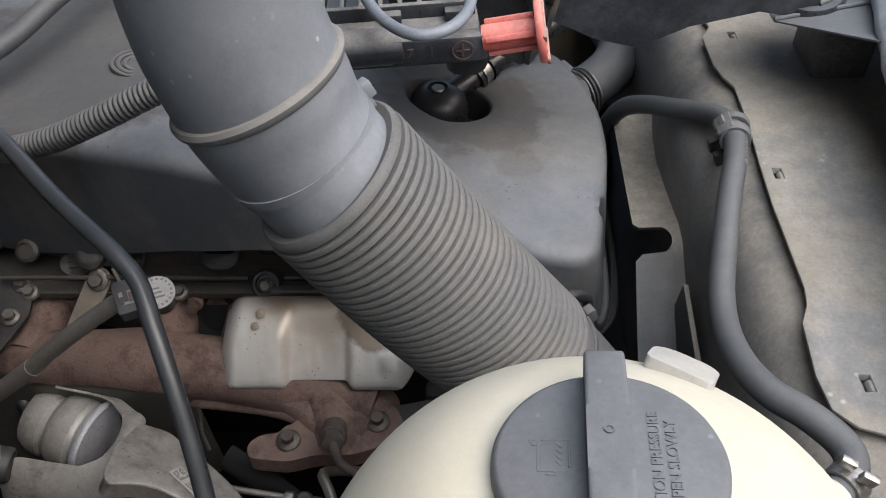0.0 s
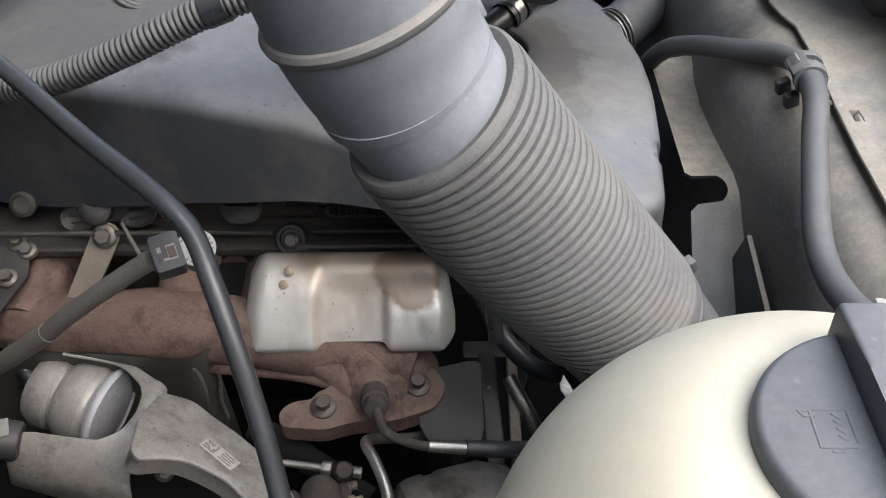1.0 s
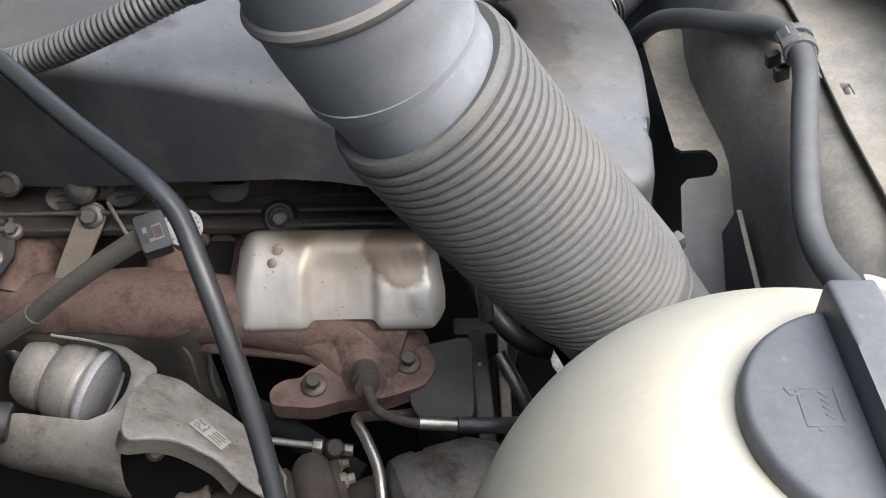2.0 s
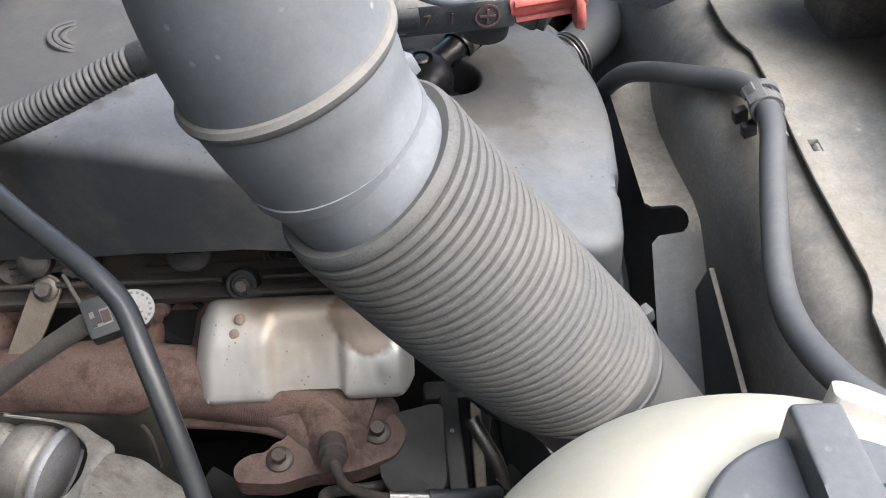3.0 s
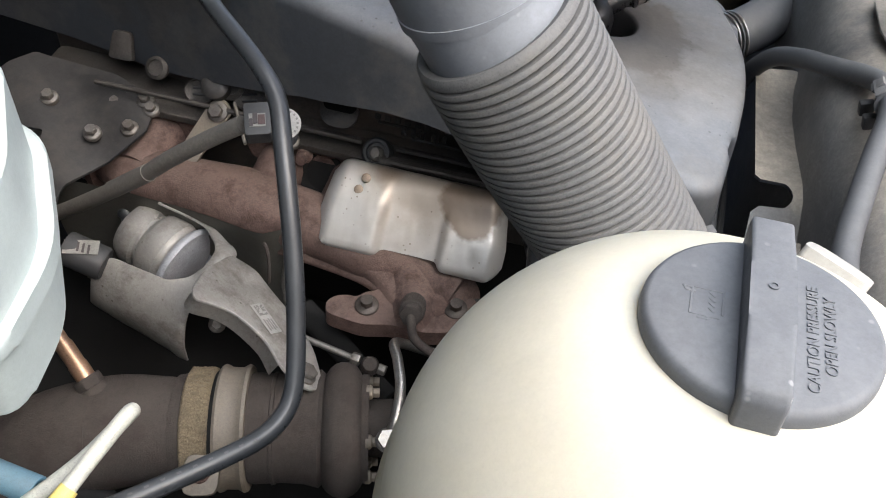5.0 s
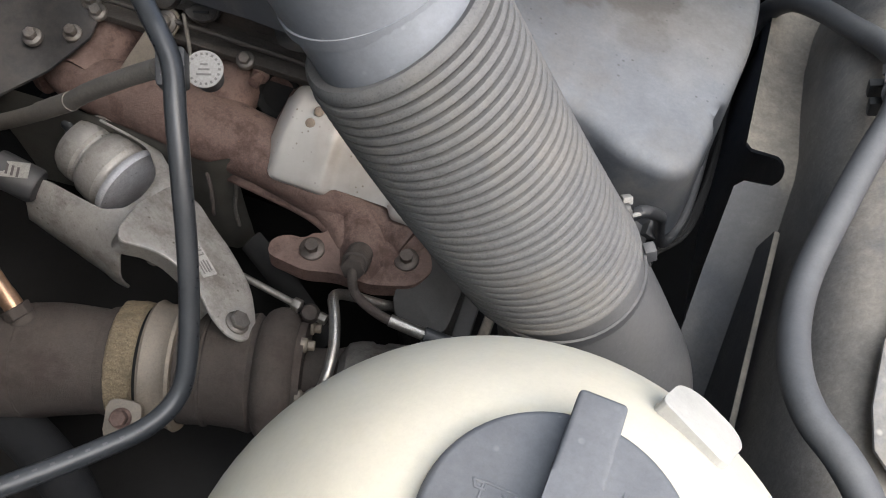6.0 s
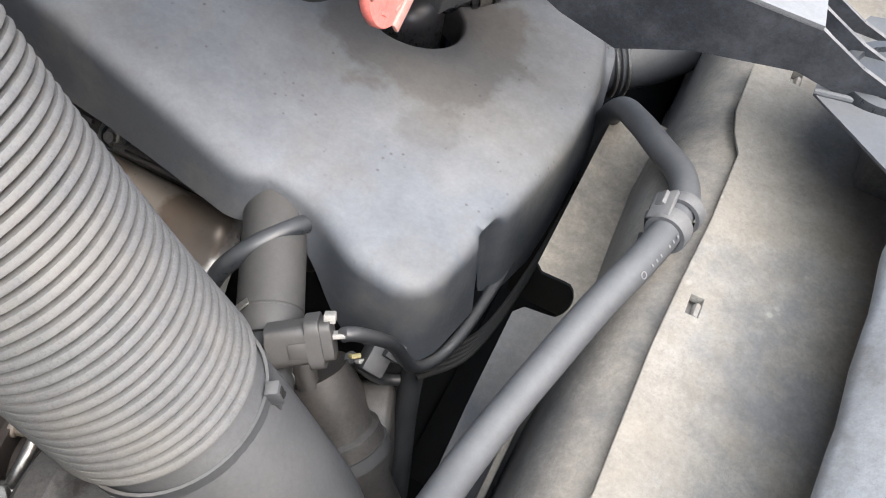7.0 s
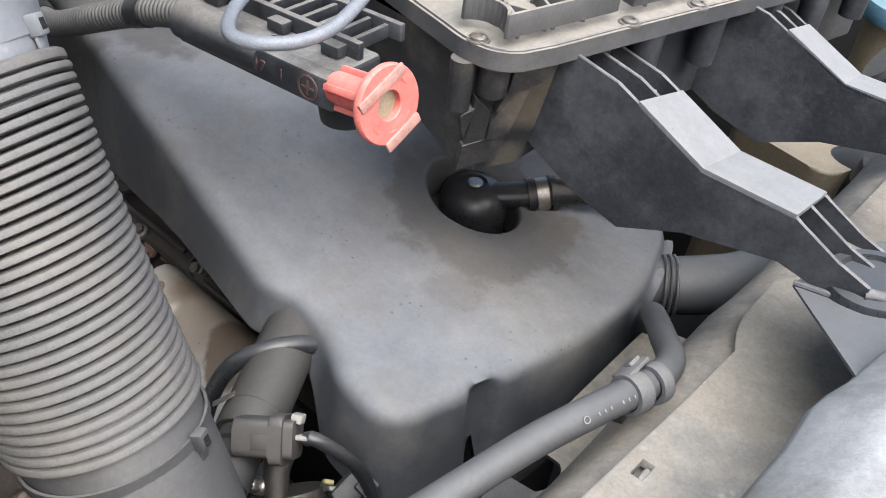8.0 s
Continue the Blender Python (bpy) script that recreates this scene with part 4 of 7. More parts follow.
    for x, z, turn in ((-0.2384, 0.7440, 14), (-0.2786, 0.7395, 8)):
        om = aim((x, 0.4625, z), (0, -0.80, 0.60), turn)
        bm = bmesh.new()
        lathe(bm, [(0, -0.004), (0.0125, -0.004), (0.0125, 0.0012), (0.0112, 0.0022), (0.0100, 0.0012), (0, 0.0010)], om @ Matrix.Diagonal((1.1, 0.82, 1, 1)), 32)
        plug = part("oval_plug", bm, M_HEAD, ch)
        for dy in (-0.0024, 0.0024):
            bm = bmesh.new()
            box(bm, om @ pose(0, dy, 0.0008), (0.012, 0.0018, 0.0012), 0.0004, 1)
            part("plug_bar", bm, M_BLACK, plug)
    bm = bmesh.new()
    lathe(bm, [(0, 0), (0.0110, 0), (0.0110, 0.0080), (0.0080, 0.0105), (0.0045, 0.0110), (0, 0.0110)], aim((-0.2635, 0.4620, 0.7480), (0, -0.65, 0.76)), 24)
    part("cap_nut", bm, M_ALLOY, ch)
    bm = bmesh.new()
    prism(bm, rounded([(-0.016, 0.0), (0.016, 0.0), (0.013, -0.013), (0.006, -0.017), (-0.006, -0.017), (-0.013, -0.013)], 0.005, 4), aim((-0.1657, 0.4640, 0.7560), (0, -0.80, 0.60)), 0.0035, 0.0012)
    pocket = part("cast_pocket", bm, M_ALLOY, ch)
    # recess shade drawn as a near-black plate over the pocket
    bm = bmesh.new()
    prism(bm, rounded([(-0.014, 0.002), (0.014, 0.002), (0.011, -0.005), (-0.011, -0.005)], 0.003, 3), aim((-0.1657, 0.4612, 0.7582), (0, -0.80, 0.60)), 0.0010, 0.0003, 1)
    part("pocket_mouth", bm, M_DARK, pocket)
    bm = bmesh.new()
    lathe(bm, [(0, 0.001), (0.013, 0.001), (0.0150, 0.003), (0.0185, 0.0035), (0.0205, 0.001), (0.0205, -0.006)], aim((-0.1761, 0.4480, 0.6960), (0, -0.86, 0.50)), 36)
    part("core_plug", bm, M_DARK, ch)
    # collar bolts
    for x, y, z in ((-0.1336, 0.4520, 0.7275), (-0.345, 0.45, 0.722)):
        bm = bmesh.new()
        lathe(bm, [(0.0, -0.014), (0.0118, -0.014), (0.0118, -0.006), (0.0110, -0.0045), (0.0118, -0.003), (0.0118, 0.0), (0.0100, 0.0025), (0.0080, 0.0025), (0.0074, -0.001), (0, -0.001)], aim((x, y, z), (0, -0.72, 0.70)), 32)
        prism(bm, rounded([(-0.0115, 0.0), (0.0115, 0.0), (0.0115, -0.016), (-0.0115, -0.016)], 0.002, 2), aim((x, y, z), (0, -0.72, 0.70)) @ pose(0, 0, -0.008), 0.006, 0.001)
        part("bolt_collar", bm, M_BLACK, ch)
        bolt(ch, (x, y - 0.001, z), (0, -0.72, 0.70), 0.0042, 0.004, 1.35, M_BOLT, True)
    for x in (-0.315, -0.20, -0.05):
        bolt(ch, (x, 0.447, 0.7235), (0, -0.35, 0.93), 0.0045, 0.004, 1.5, M_BOLT)


def build_manifold():
    em = thing("exhaust_manifold", (-0.2, 0.41, 0.64), "rust-brown cast iron exhaust manifold on the engine's flank", "exhaust manifold")
    bm = bmesh.new()
    line = [(-0.352, 0.430, 0.672), (-0.32, 0.421, 0.677), (-0.27, 0.414, 0.681), (-0.20, 0.409, 0.683), (-0.15, 0.405, 0.679), (-0.11, 0.400, 0.672), (-0.07, 0.392, 0.668), (-0.045, 0.384, 0.666)]
    tube(bm, line, lambda s, f: 0.0165 + 0.0095 * min(1, f / 0.22) + 0.0015 * math.sin(f * 19), 28, 0.006)
    roughen(bm, 0.0011, 70)
    body = part("manifold_body", bm, M_RUST, em)
    bm = bmesh.new()
    tube(bm, [(-0.31, 0.402, 0.664), (-0.25, 0.393, 0.666), (-0.19, 0.387, 0.667), (-0.13, 0.378, 0.669), (-0.10, 0.366, 0.672)], 0.0048, 10, 0.006, flat=0.6)
    part("casting_seam", bm, M_RUST, body)
    for x, y in ((-0.318, 0.44), (-0.215, 0.438), (-0.155, 0.438), (-0.075, 0.44)):
        bm = bmesh.new()
        tube(bm, [(x, y - 0.022, 0.684), (x + 0.004, y, 0.690), (x + 0.006, y + 0.03, 0.694)], lambda s, f: 0.019 + 0.003 * f * f, 22, 0.006)
        part("runner", bm, M_RUST, em)
        bm = bmesh.new()
        prism(bm, rounded([(-0.030, -0.014), (0.030, -0.014), (0.030, 0.014), (-0.030, 0.014)], 0.012, 5), aim((x + 0.006, y + 0.022, 0.706), (0, -1, 0.15)), 0.008, 0.0015)
        part("runner_flange", bm, M_RUST, em)
    for x in (-0.345, -0.275, -0.196, -0.118):
        bolt(em, (x + 0.006, 0.447, 0.712), (0, -0.95, 0.3), 0.0045, 0.009, 1.4, M_RUST)
    # lower flange to the turbocharger, with two bolts
    bm = bmesh.new()
    outline = [(-0.136, 0.333), (-0.108, 0.330), (-0.088, 0.336), (-0.062, 0.336), (-0.034, 0.346), (-0.026, 0.362), (-0.034, 0.378), (-0.06, 0.385), (-0.10, 0.385), (-0.106, 0.362), (-0.114, 0.360), (-0.117, 0.3535), (-0.130, 0.3525), (-0.139, 0.344)]
    prism(bm, rounded(outline, 0.006, 4), pose(0, 0, 0.660), 0.015, 0.002)
    part("turbo_flange", bm, M_RUST, em)
    bm = bmesh.new()
    tube(bm, [(-0.084, 0.392, 0.668), (-0.079, 0.372, 0.667), (-0.075, 0.352, 0.668), (-0.074, 0.342, 0.664)], lambda s, f: 0.025 - 0.010 * f, 20, 0.005)
    tube(bm, [(-0.135, 0.398, 0.676), (-0.105, 0.382, 0.671), (-0.086, 0.362, 0.667)], lambda s, f: 0.016 - 0.003 * f, 18, 0.005)
    tube(bm, [(-0.045, 0.392, 0.668), (-0.055, 0.376, 0.668), (-0.066, 0.358, 0.667)], lambda s, f: 0.017 - 0.004 * f, 18, 0.005)
    roughen(bm, 0.0016, 60)
    part("outlet_neck", bm, M_RUST, em)
    bolt(em, (-0.109, 0.347, 0.676), (0, -0.1, 1), 0.0050, 0.006, 1.75, M_OXBOLT, True)
    bolt(em, (-0.046, 0.363, 0.676), (0, -0.1, 1), 0.0050, 0.006, 1.75, M_OXBOLT, True)
    # left end: flange, ring stack and a bright strip
    bm = bmesh.new()
    prism(bm, rounded([(-0.022, -0.020), (0.022, -0.020), (0.022, 0.020), (-0.022, 0.020)], 0.009, 4), aim((-0.352, 0.430, 0.672), (-0.94, 0.24, -0.12)), 0.007, 0.0015)
    part("end_flange", bm, M_RUST, em)
    bm = bmesh.new()
    for k in range(4):
        lathe(bm, [(0.016, 0.0085 + k * 0.004), (0.0205, 0.0085 + k * 0.004), (0.021, 0.0105 + k * 0.004), (0.0205, 0.0118 + k * 0.004), (0.016, 0.012 + k * 0.004)], aim((-0.352, 0.430, 0.672), (-0.94, 0.24, -0.12)), 28)
    part("bellows_ring", bm, M_BLACK, em, "black ribbed bellows ring")
    bm = bmesh.new()
    lathe(bm, [(0.0212, 0.006), (0.0222, 0.006), (0.0222, 0.0085), (0.0212, 0.0085)], aim((-0.352, 0.430, 0.672), (-0.94, 0.24, -0.12)), 30, 150)
    part("spring_strip", bm, M_WHITE, em, "bright metal strip")
    bm = bmesh.new()
    tube(bm, [(-0.372, 0.435, 0.670), (-0.395, 0.440, 0.668), (-0.42, 0.452, 0.660), (-0.435, 0.475, 0.645)], lambda s, f: 0.021 + 0.002 * math.sin(f * 3), 22, 0.006)
    part("egr_elbow", bm, M_GALV, em, "dull steel pipe elbow")


def build_heat_shield():
    hs = thing("heat_shield", (-0.09, 0.41, 0.69), "pressed aluminium heat shield, browned and dented, over the manifold", "heat shield")
    # section from the rear edge over the crown and down the sloping front
    prof = [(0.4420, 0.7210), (0.4395, 0.7280), (0.4340, 0.7325), (0.4270, 0.7335), (0.4205, 0.7310), (0.4150, 0.7260), (0.4090, 0.7200), (0.4030, 0.7140), (0.3970, 0.7080), (0.3910, 0.7018), (0.3860, 0.6962), (0.3815, 0.6905)]
    x0, x1, nx = -0.1630, -0.0200, 84
    soft = lambda x, at, w: 1 / (1 + math.exp(-(x - at) / w))

    def section(f):
        k = max(0.0, min(0.9999, f)) * (len(prof) - 1)
        i = int(k)
        (ya, za), (yb, zb) = prof[i], prof[i + 1]
        return Vector((0, ya + (yb - ya) * (k - i), za + (zb - za) * (k - i)))

    bm = bmesh.new()
    rows = []
    for i in range(nx + 1):
        x = x0 + (x1 - x0) * i / nx
        left, right = x - x0, x1 - x
        end = min(left, right)
        # the ends turn down in a rounded corner
        roll = max(0.0, 1 - end / 0.0125)
        fa = 0.10 * roll + (0.22 * roll ** 3)
        fb = 1.0 - 0.16 * roll ** 2
        short = 0.085 * (soft(x, -0.1125, 0.0012) - soft(x, -0.0665, 0.0010))
        fb -= short
        row = []
        for k in range(23):
            f = fa + (fb - fa) * k / 22
            p = section(f)
            n = Vector((0, -0.70, 0.714)) if f > 0.35 else Vector((0, -0.25, 0.97))
            face = min(1.0, max(0.0, (f - 0.30) * 4))
            low = min(1.0, max(0.0, (f - 0.52) * 7))
            raised = 0.0050 * (1 - soft(x, -0.1140, 0.0015)) * face + 0.0052 * soft(x, -0.0670, 0.0009) * low
            dent = 0.0005 * noise.noise(Vector((x * 55, p.y * 55, 3))) + 0.0003 * noise.noise(Vector((x * 170, p.y * 170, 3)))
            hollow = -0.0016 * math.exp(-((x + 0.088) / 0.016) ** 2) * face
            sag = 0.0105 * roll ** 2 + (0.002 if f > 0.985 else 0.0)
            q = p + n * (raised + dent + hollow - sag)
            lean = (x + 0.092) * 0.02
            row.append(bm.verts.new((x + 0.10 * max(0.0, p.z - 0.71) * (1 if x < -0.09 else -1.2) * min(1, abs(x + 0.09) / 0.05) * 2.0, q.y - lean, q.z + lean)))
        rows.append(row)
    under = [[bm.verts.new(v.co + Vector((0, 0.70, -0.714)) * 0.0011) for v in row] for row in rows]
    for skin in (rows, under):
        for a, b in zip(skin, skin[1:]):
            for k in range(22):
                bm.faces.new((a[k], a[k + 1], b[k + 1], b[k]))
    rim = [[(r, 0) for r in range(nx + 1)], [(r, 22) for r in range(nx + 1)], [(0, k) for k in range(23)], [(nx, k) for k in range(23)]]
    for line in rim:
        for (r, k), (r2, k2) in zip(line, line[1:]):
            bm.faces.new((rows[r][k], rows[r2][k2], under[r2][k2], under[r][k]))
    part("shield_sheet", bm, M_SHIELD, hs, angle=60)
    for x, f in ((-0.1357, 0.485), (-0.1320, 0.375), (-0.0480, 0.365), (-0.0470, 0.475)):
        p = section(f)
        bm = bmesh.new()
        up = 0.0030 if x < -0.12 else -0.0004
        lathe(bm, [(0.0036, -0.0012), (0.0034, -0.0002), (0.0028, 0.0), (0, 0.0)], aim((x, p.y - 0.7 * up, p.z + 0.7 * up), (0, -0.70, 0.714)), 16)
        part("rivet", bm, M_RIVET, hs)


def build_inner_panel():
    ip = thing("inner_heat_panel", (-0.26, 0.38, 0.56), "dull olive-grey sheet steel panel below the exhaust manifold", "heat panel")
    xs = [-0.372 + 0.0062 * k for k in range(31)]
    bm = bmesh.new()
    front, back = [], []
    for x in xs:
        fold = max(0.0, x + 0.200) * 0.9
        column = []
        for k in range(12):
            z = 0.560 + 0.0125 * k
            bow = 0.004 * math.sin((x + 0.35) * 22) + 0.0012 * noise.noise(Vector((x * 40, z * 40, 6)))
            column.append(Vector((x, 0.381 + bow + fold - 0.10 * (z - 0.63), z - 0.06 * (x + 0.28))))
        front.append([bm.verts.new(p) for p in column])
        back.append([bm.verts.new(p + Vector((0, 0.0012, 0))) for p in column])
    for skin in (front, back):
        for a, b in zip(skin, skin[1:]):
            for k in range(11):
                bm.faces.new((a[k], b[k], b[k + 1], a[k + 1]))
    part("panel_sheet", bm, M_PANEL, ip, angle=60)
    bm = bmesh.new()
    tube(bm, [(-0.1865, 0.389, 0.672), (-0.1855, 0.384, 0.655), (-0.1870, 0.380, 0.635), (-0.1850, 0.378, 0.615)], 0.0016, 8, 0.004)
    part("edge_wire", bm, M_ROD, ip)


def build_turbo():
    tc = thing("turbocharger", (-0.13, 0.25, 0.55), "grey-brown cast iron turbocharger with a brass mesh band and clamp", "turbocharger")
    ax = Vector((0.955, 0.26, 0.02)).normalized()
    c = Vector((-0.195, 0.245, 0.630))

    def turned(name, prof, mat_, label="", parent=None, seg=48):
        bm = bmesh.new()
        lathe(bm, prof, aim(c, ax), seg)
        return part(name, bm, mat_, parent or tc, label)

    turned("turbine_outlet", [(0.030, -0.020), (0.0365, -0.018), (0.0375, -0.012), (0.0375, 0.010)], M_IRON)
    bm = bmesh.new()
    m = aim(c, ax)
    knit = lambda a, z, drop: 0.0416 - drop + 0.0005 * math.sin(74 * a + 300 * z) * math.sin(900 * z + 5 * a) + 0.0009 * noise.noise(Vector((a * 9, z * 260, 1.7))) + 0.0005 * noise.noise(Vector((a * 30, z * 500, 4.1)))
    rows = []
    for i in range(13):
        z = -0.0105 + 0.019 * i / 12
        drop = 0.003 if i in (0, 12) else 0.0
        rows.append([bm.verts.new(m @ Vector((knit(a, z, drop) * math.cos(a), knit(a, z, drop) * math.sin(a), z))) for a in [2 * math.pi * k / 232 for k in range(232)]])
    for p, q in zip(rows, rows[1:]):
        for k in range(232):
            bm.faces.new((p[k], p[(k + 1) % 232], q[(k + 1) % 232], q[k]))
    part("mesh_band", bm, M_BRASS, tc, "gold-coloured crimped wire mesh band", angle=60)
    # near-black ring for the shade between band and clamp
    turned("gap_ring", [(0.036, 0.008), (0.0395, 0.0085), (0.0395, 0.0115), (0.036, 0.012)], M_DARK)
    clamp = turned("v_clamp", [(0.0385, 0.0115), (0.0430, 0.0115), (0.0442, 0.0135), (0.0432, 0.0160), (0.0420, 0.0180), (0.0420, 0.0260), (0.0432, 0.0280), (0.0442, 0.0300), (0.0430, 0.0322), (0.0385, 0.0325)], M_STRIP, "tan V-band clamp")
    bm = bmesh.new()
    eye = Vector((-0.176, 0.201, 0.656))
    prism(bm, rounded([(-0.011, -0.012), (0.011, -0.012), (0.012, 0.012), (-0.010, 0.014)], 0.006, 4), aim(eye - Vector((0, 0, 0.006)), (0.1, -0.35, 0.93)), 0.007, 0.001)
    part("clamp_lug", bm, M_STRIP, clamp)
    bolt(tc, eye + Vector((0, -0.001, 0.001)), (0.1, -0.35, 0.93), 0.0055, 0.007, 1.2, M_RUST, name="clamp_bolt")
    turned("turbine_housing", [(0.0, 0.032), (0.0375, 0.032), (0.0385, 0.036), (0.0375, 0.055), (0.0385, 0.070), (0.041, 0.080), (0.030, 0.090), (0.0, 0.09)], M_IRON)
    turned("casting_rib", [(0.0372, 0.047), (0.0390, 0.048), (0.0390, 0.050), (0.0372, 0.051)], M_IRON)
    # volutes: rings of growing section
    for name, start, ring_r, small, big, mat_ in (("turbine_volute", 0.096, 0.033, 0.013, 0.0165, M_IRON),):
        bm = bmesh.new()
        m = aim(c, ax) @ pose(0, 0, start)
        pts = [m @ Vector((ring_r * math.cos(radians(a)), ring_r * math.sin(radians(a)), 0)) for a in range(0, 361, 15)]
        tube(bm, pts, lambda s, f: small + (big - small) * f, 20, 0.005)
        lathe(bm, [(0, -0.010), (ring_r, -0.010), (ring_r, 0.010), (0, 0.010)], m, 32)
        part(name, bm, mat_, tc)
    bm = bmesh.new()
    lathe(bm, [(0.0, -0.014), (0.034, -0.014), (0.047, -0.012), (0.0545, -0.007), (0.0565, 0.0), (0.0568, 0.008), (0.0552, 0.010), (0.0552, 0.016), (0.0565, 0.018), (0.056, 0.045), (0.048, 0.062), (0.03, 0.068), (0.0, 0.068)], aim((-0.040, 0.250, 0.642), ax), 72)
    part("compressor_housing", bm, M_PAD, tc, "cast compressor drum with an oily shoulder")
    turned("bearing_housing", [(0.0, 0.09), (0.024, 0.10), (0.020, 0.115), (0.021, 0.135), (0.026, 0.15), (0.0, 0.16)], M_IRON)
    turned("flange_disc", [(0.0, 0.108), (0.037, 0.108), (0.038, 0.110), (0.038, 0.114), (0.0, 0.114)], M_IRON)
    m = aim(c, ax)
    for k in range(6):
        a = radians(60 * k + 15)
        p = m @ Vector((0.034 * math.cos(a), 0.034 * math.sin(a), 0.114))
        bolt(tc, p, ax, 0.0036, 0.005, 1.4, M_STRIP, name="housing_bolt")
    # oil feed pipe with its banjo bolt
    bm = bmesh.new()
    tube(bm, [(-0.066, 0.254, 0.668), (-0.064, 0.262, 0.676), (-0.0665, 0.282, 0.682), (-0.074, 0.302, 0.684), (-0.080, 0.316, 0.682), (-0.072, 0.326, 0.670), (-0.05, 0.335, 0.655), (-0.02, 0.35, 0.64)], 0.0037, 14, 0.003)
    part("oil_feed_pipe", bm, M_STEEL, tc, "bent steel oil feed pipe")
    bolt(tc, (-0.066, 0.250, 0.668), (0.05, -0.35, 0.94), 0.0070, 0.006, 1.15, M_STEEL, name="banjo_bolt")
    bm = bmesh.new()
    lathe(bm, [(0.0, -0.014), (0.0075, -0.014), (0.0075, 0.0), (0, 0.0)], aim((-0.066, 0.250, 0.668), (0.05, -0.35, 0.94)), 20)
    part("banjo_fitting", bm, M_IRON, tc)


def build_downpipe():
    dp = thing("exhaust_downpipe", (-0.28, 0.22, 0.5), "dark heat-browned steel exhaust downpipe", "exhaust pipe")
    bm = bmesh.new()
    tube(bm, [(-0.205, 0.242, 0.630), (-0.225, 0.236, 0.629), (-0.255, 0.227, 0.625), (-0.300, 0.210, 0.608), (-0.335, 0.196, 0.57), (-0.355, 0.190, 0.52), (-0.36, 0.188, 0.45)], lambda s, f: 0.034 + 0.0035 * math.sin(min(1, f * 2.5) * 3.1) + 0.004 * min(1, f * 2), 40, 0.006)
    pipe = part("pipe_bend", bm, M_IRON, dp)
    bm = bmesh.new()
    lathe(bm, [(0.036, -0.002), (0.0395, -0.001), (0.0395, 0.001), (0.036, 0.002)], aim((-0.262, 0.2245, 0.6235), (0.95, 0.28, 0.1)), 44)
    part("weld_bead", bm, M_IRON, pipe)
    # lambda sensor
    ls = thing("lambda_sensor", (-0.28, 0.24, 0.655), "heat-tinted oxygen sensor screwed into the downpipe", "sensor")
    d = Vector((-0.70, 0.42, 0.60)).normalized()
    base = Vector((-0.268, 0.238, 0.657))
    bm = bmesh.new()
    lathe(bm, [(0.0, -0.006), (0.0105, -0.006), (0.009, 0.002), (0, 0.002)], aim(base, d), 24)
    part("boss", bm, M_IRON, ls)
    bm = bmesh.new()
    prism(bm, hexagon(0.0098), aim(base + d * 0.002, d), 0.008, 0.001)
    part("hex_nut", bm, M_IRON, ls)
    bm = bmesh.new()
    lathe(bm, [(0, 0.01), (0.0066, 0.01), (0.0066, 0.020), (0.0061, 0.021), (0.0061, 0.036), (0.0052, 0.038), (0.0052, 0.05), (0, 0.05)], aim(base, d), 28)
    part("sensor_body", bm, M_COPPER, ls, "copper-tinted sensor barrel")
    bm = bmesh.new()
    e = base + d * 0.05
    tube(bm, [e, e + d * 0.02, e + d * 0.045 + Vector((0, 0, 0.004)), e + d * 0.09 + Vector((-0.02, 0.01, 0))], lambda s, f: 0.0036 + 0.0004 * math.sin(s * 2500), 12, 0.0012)
    part("cable_sleeve", bm, M_WIRE, ls, "grey-green cable sleeve")


SHROUD_C, SHROUD_A, SHROUD_R = Vector((-0.25, 0.3437, 0.6516)), Vector((0.963, -0.2235, -0.1508)).normalized(), 0.0478


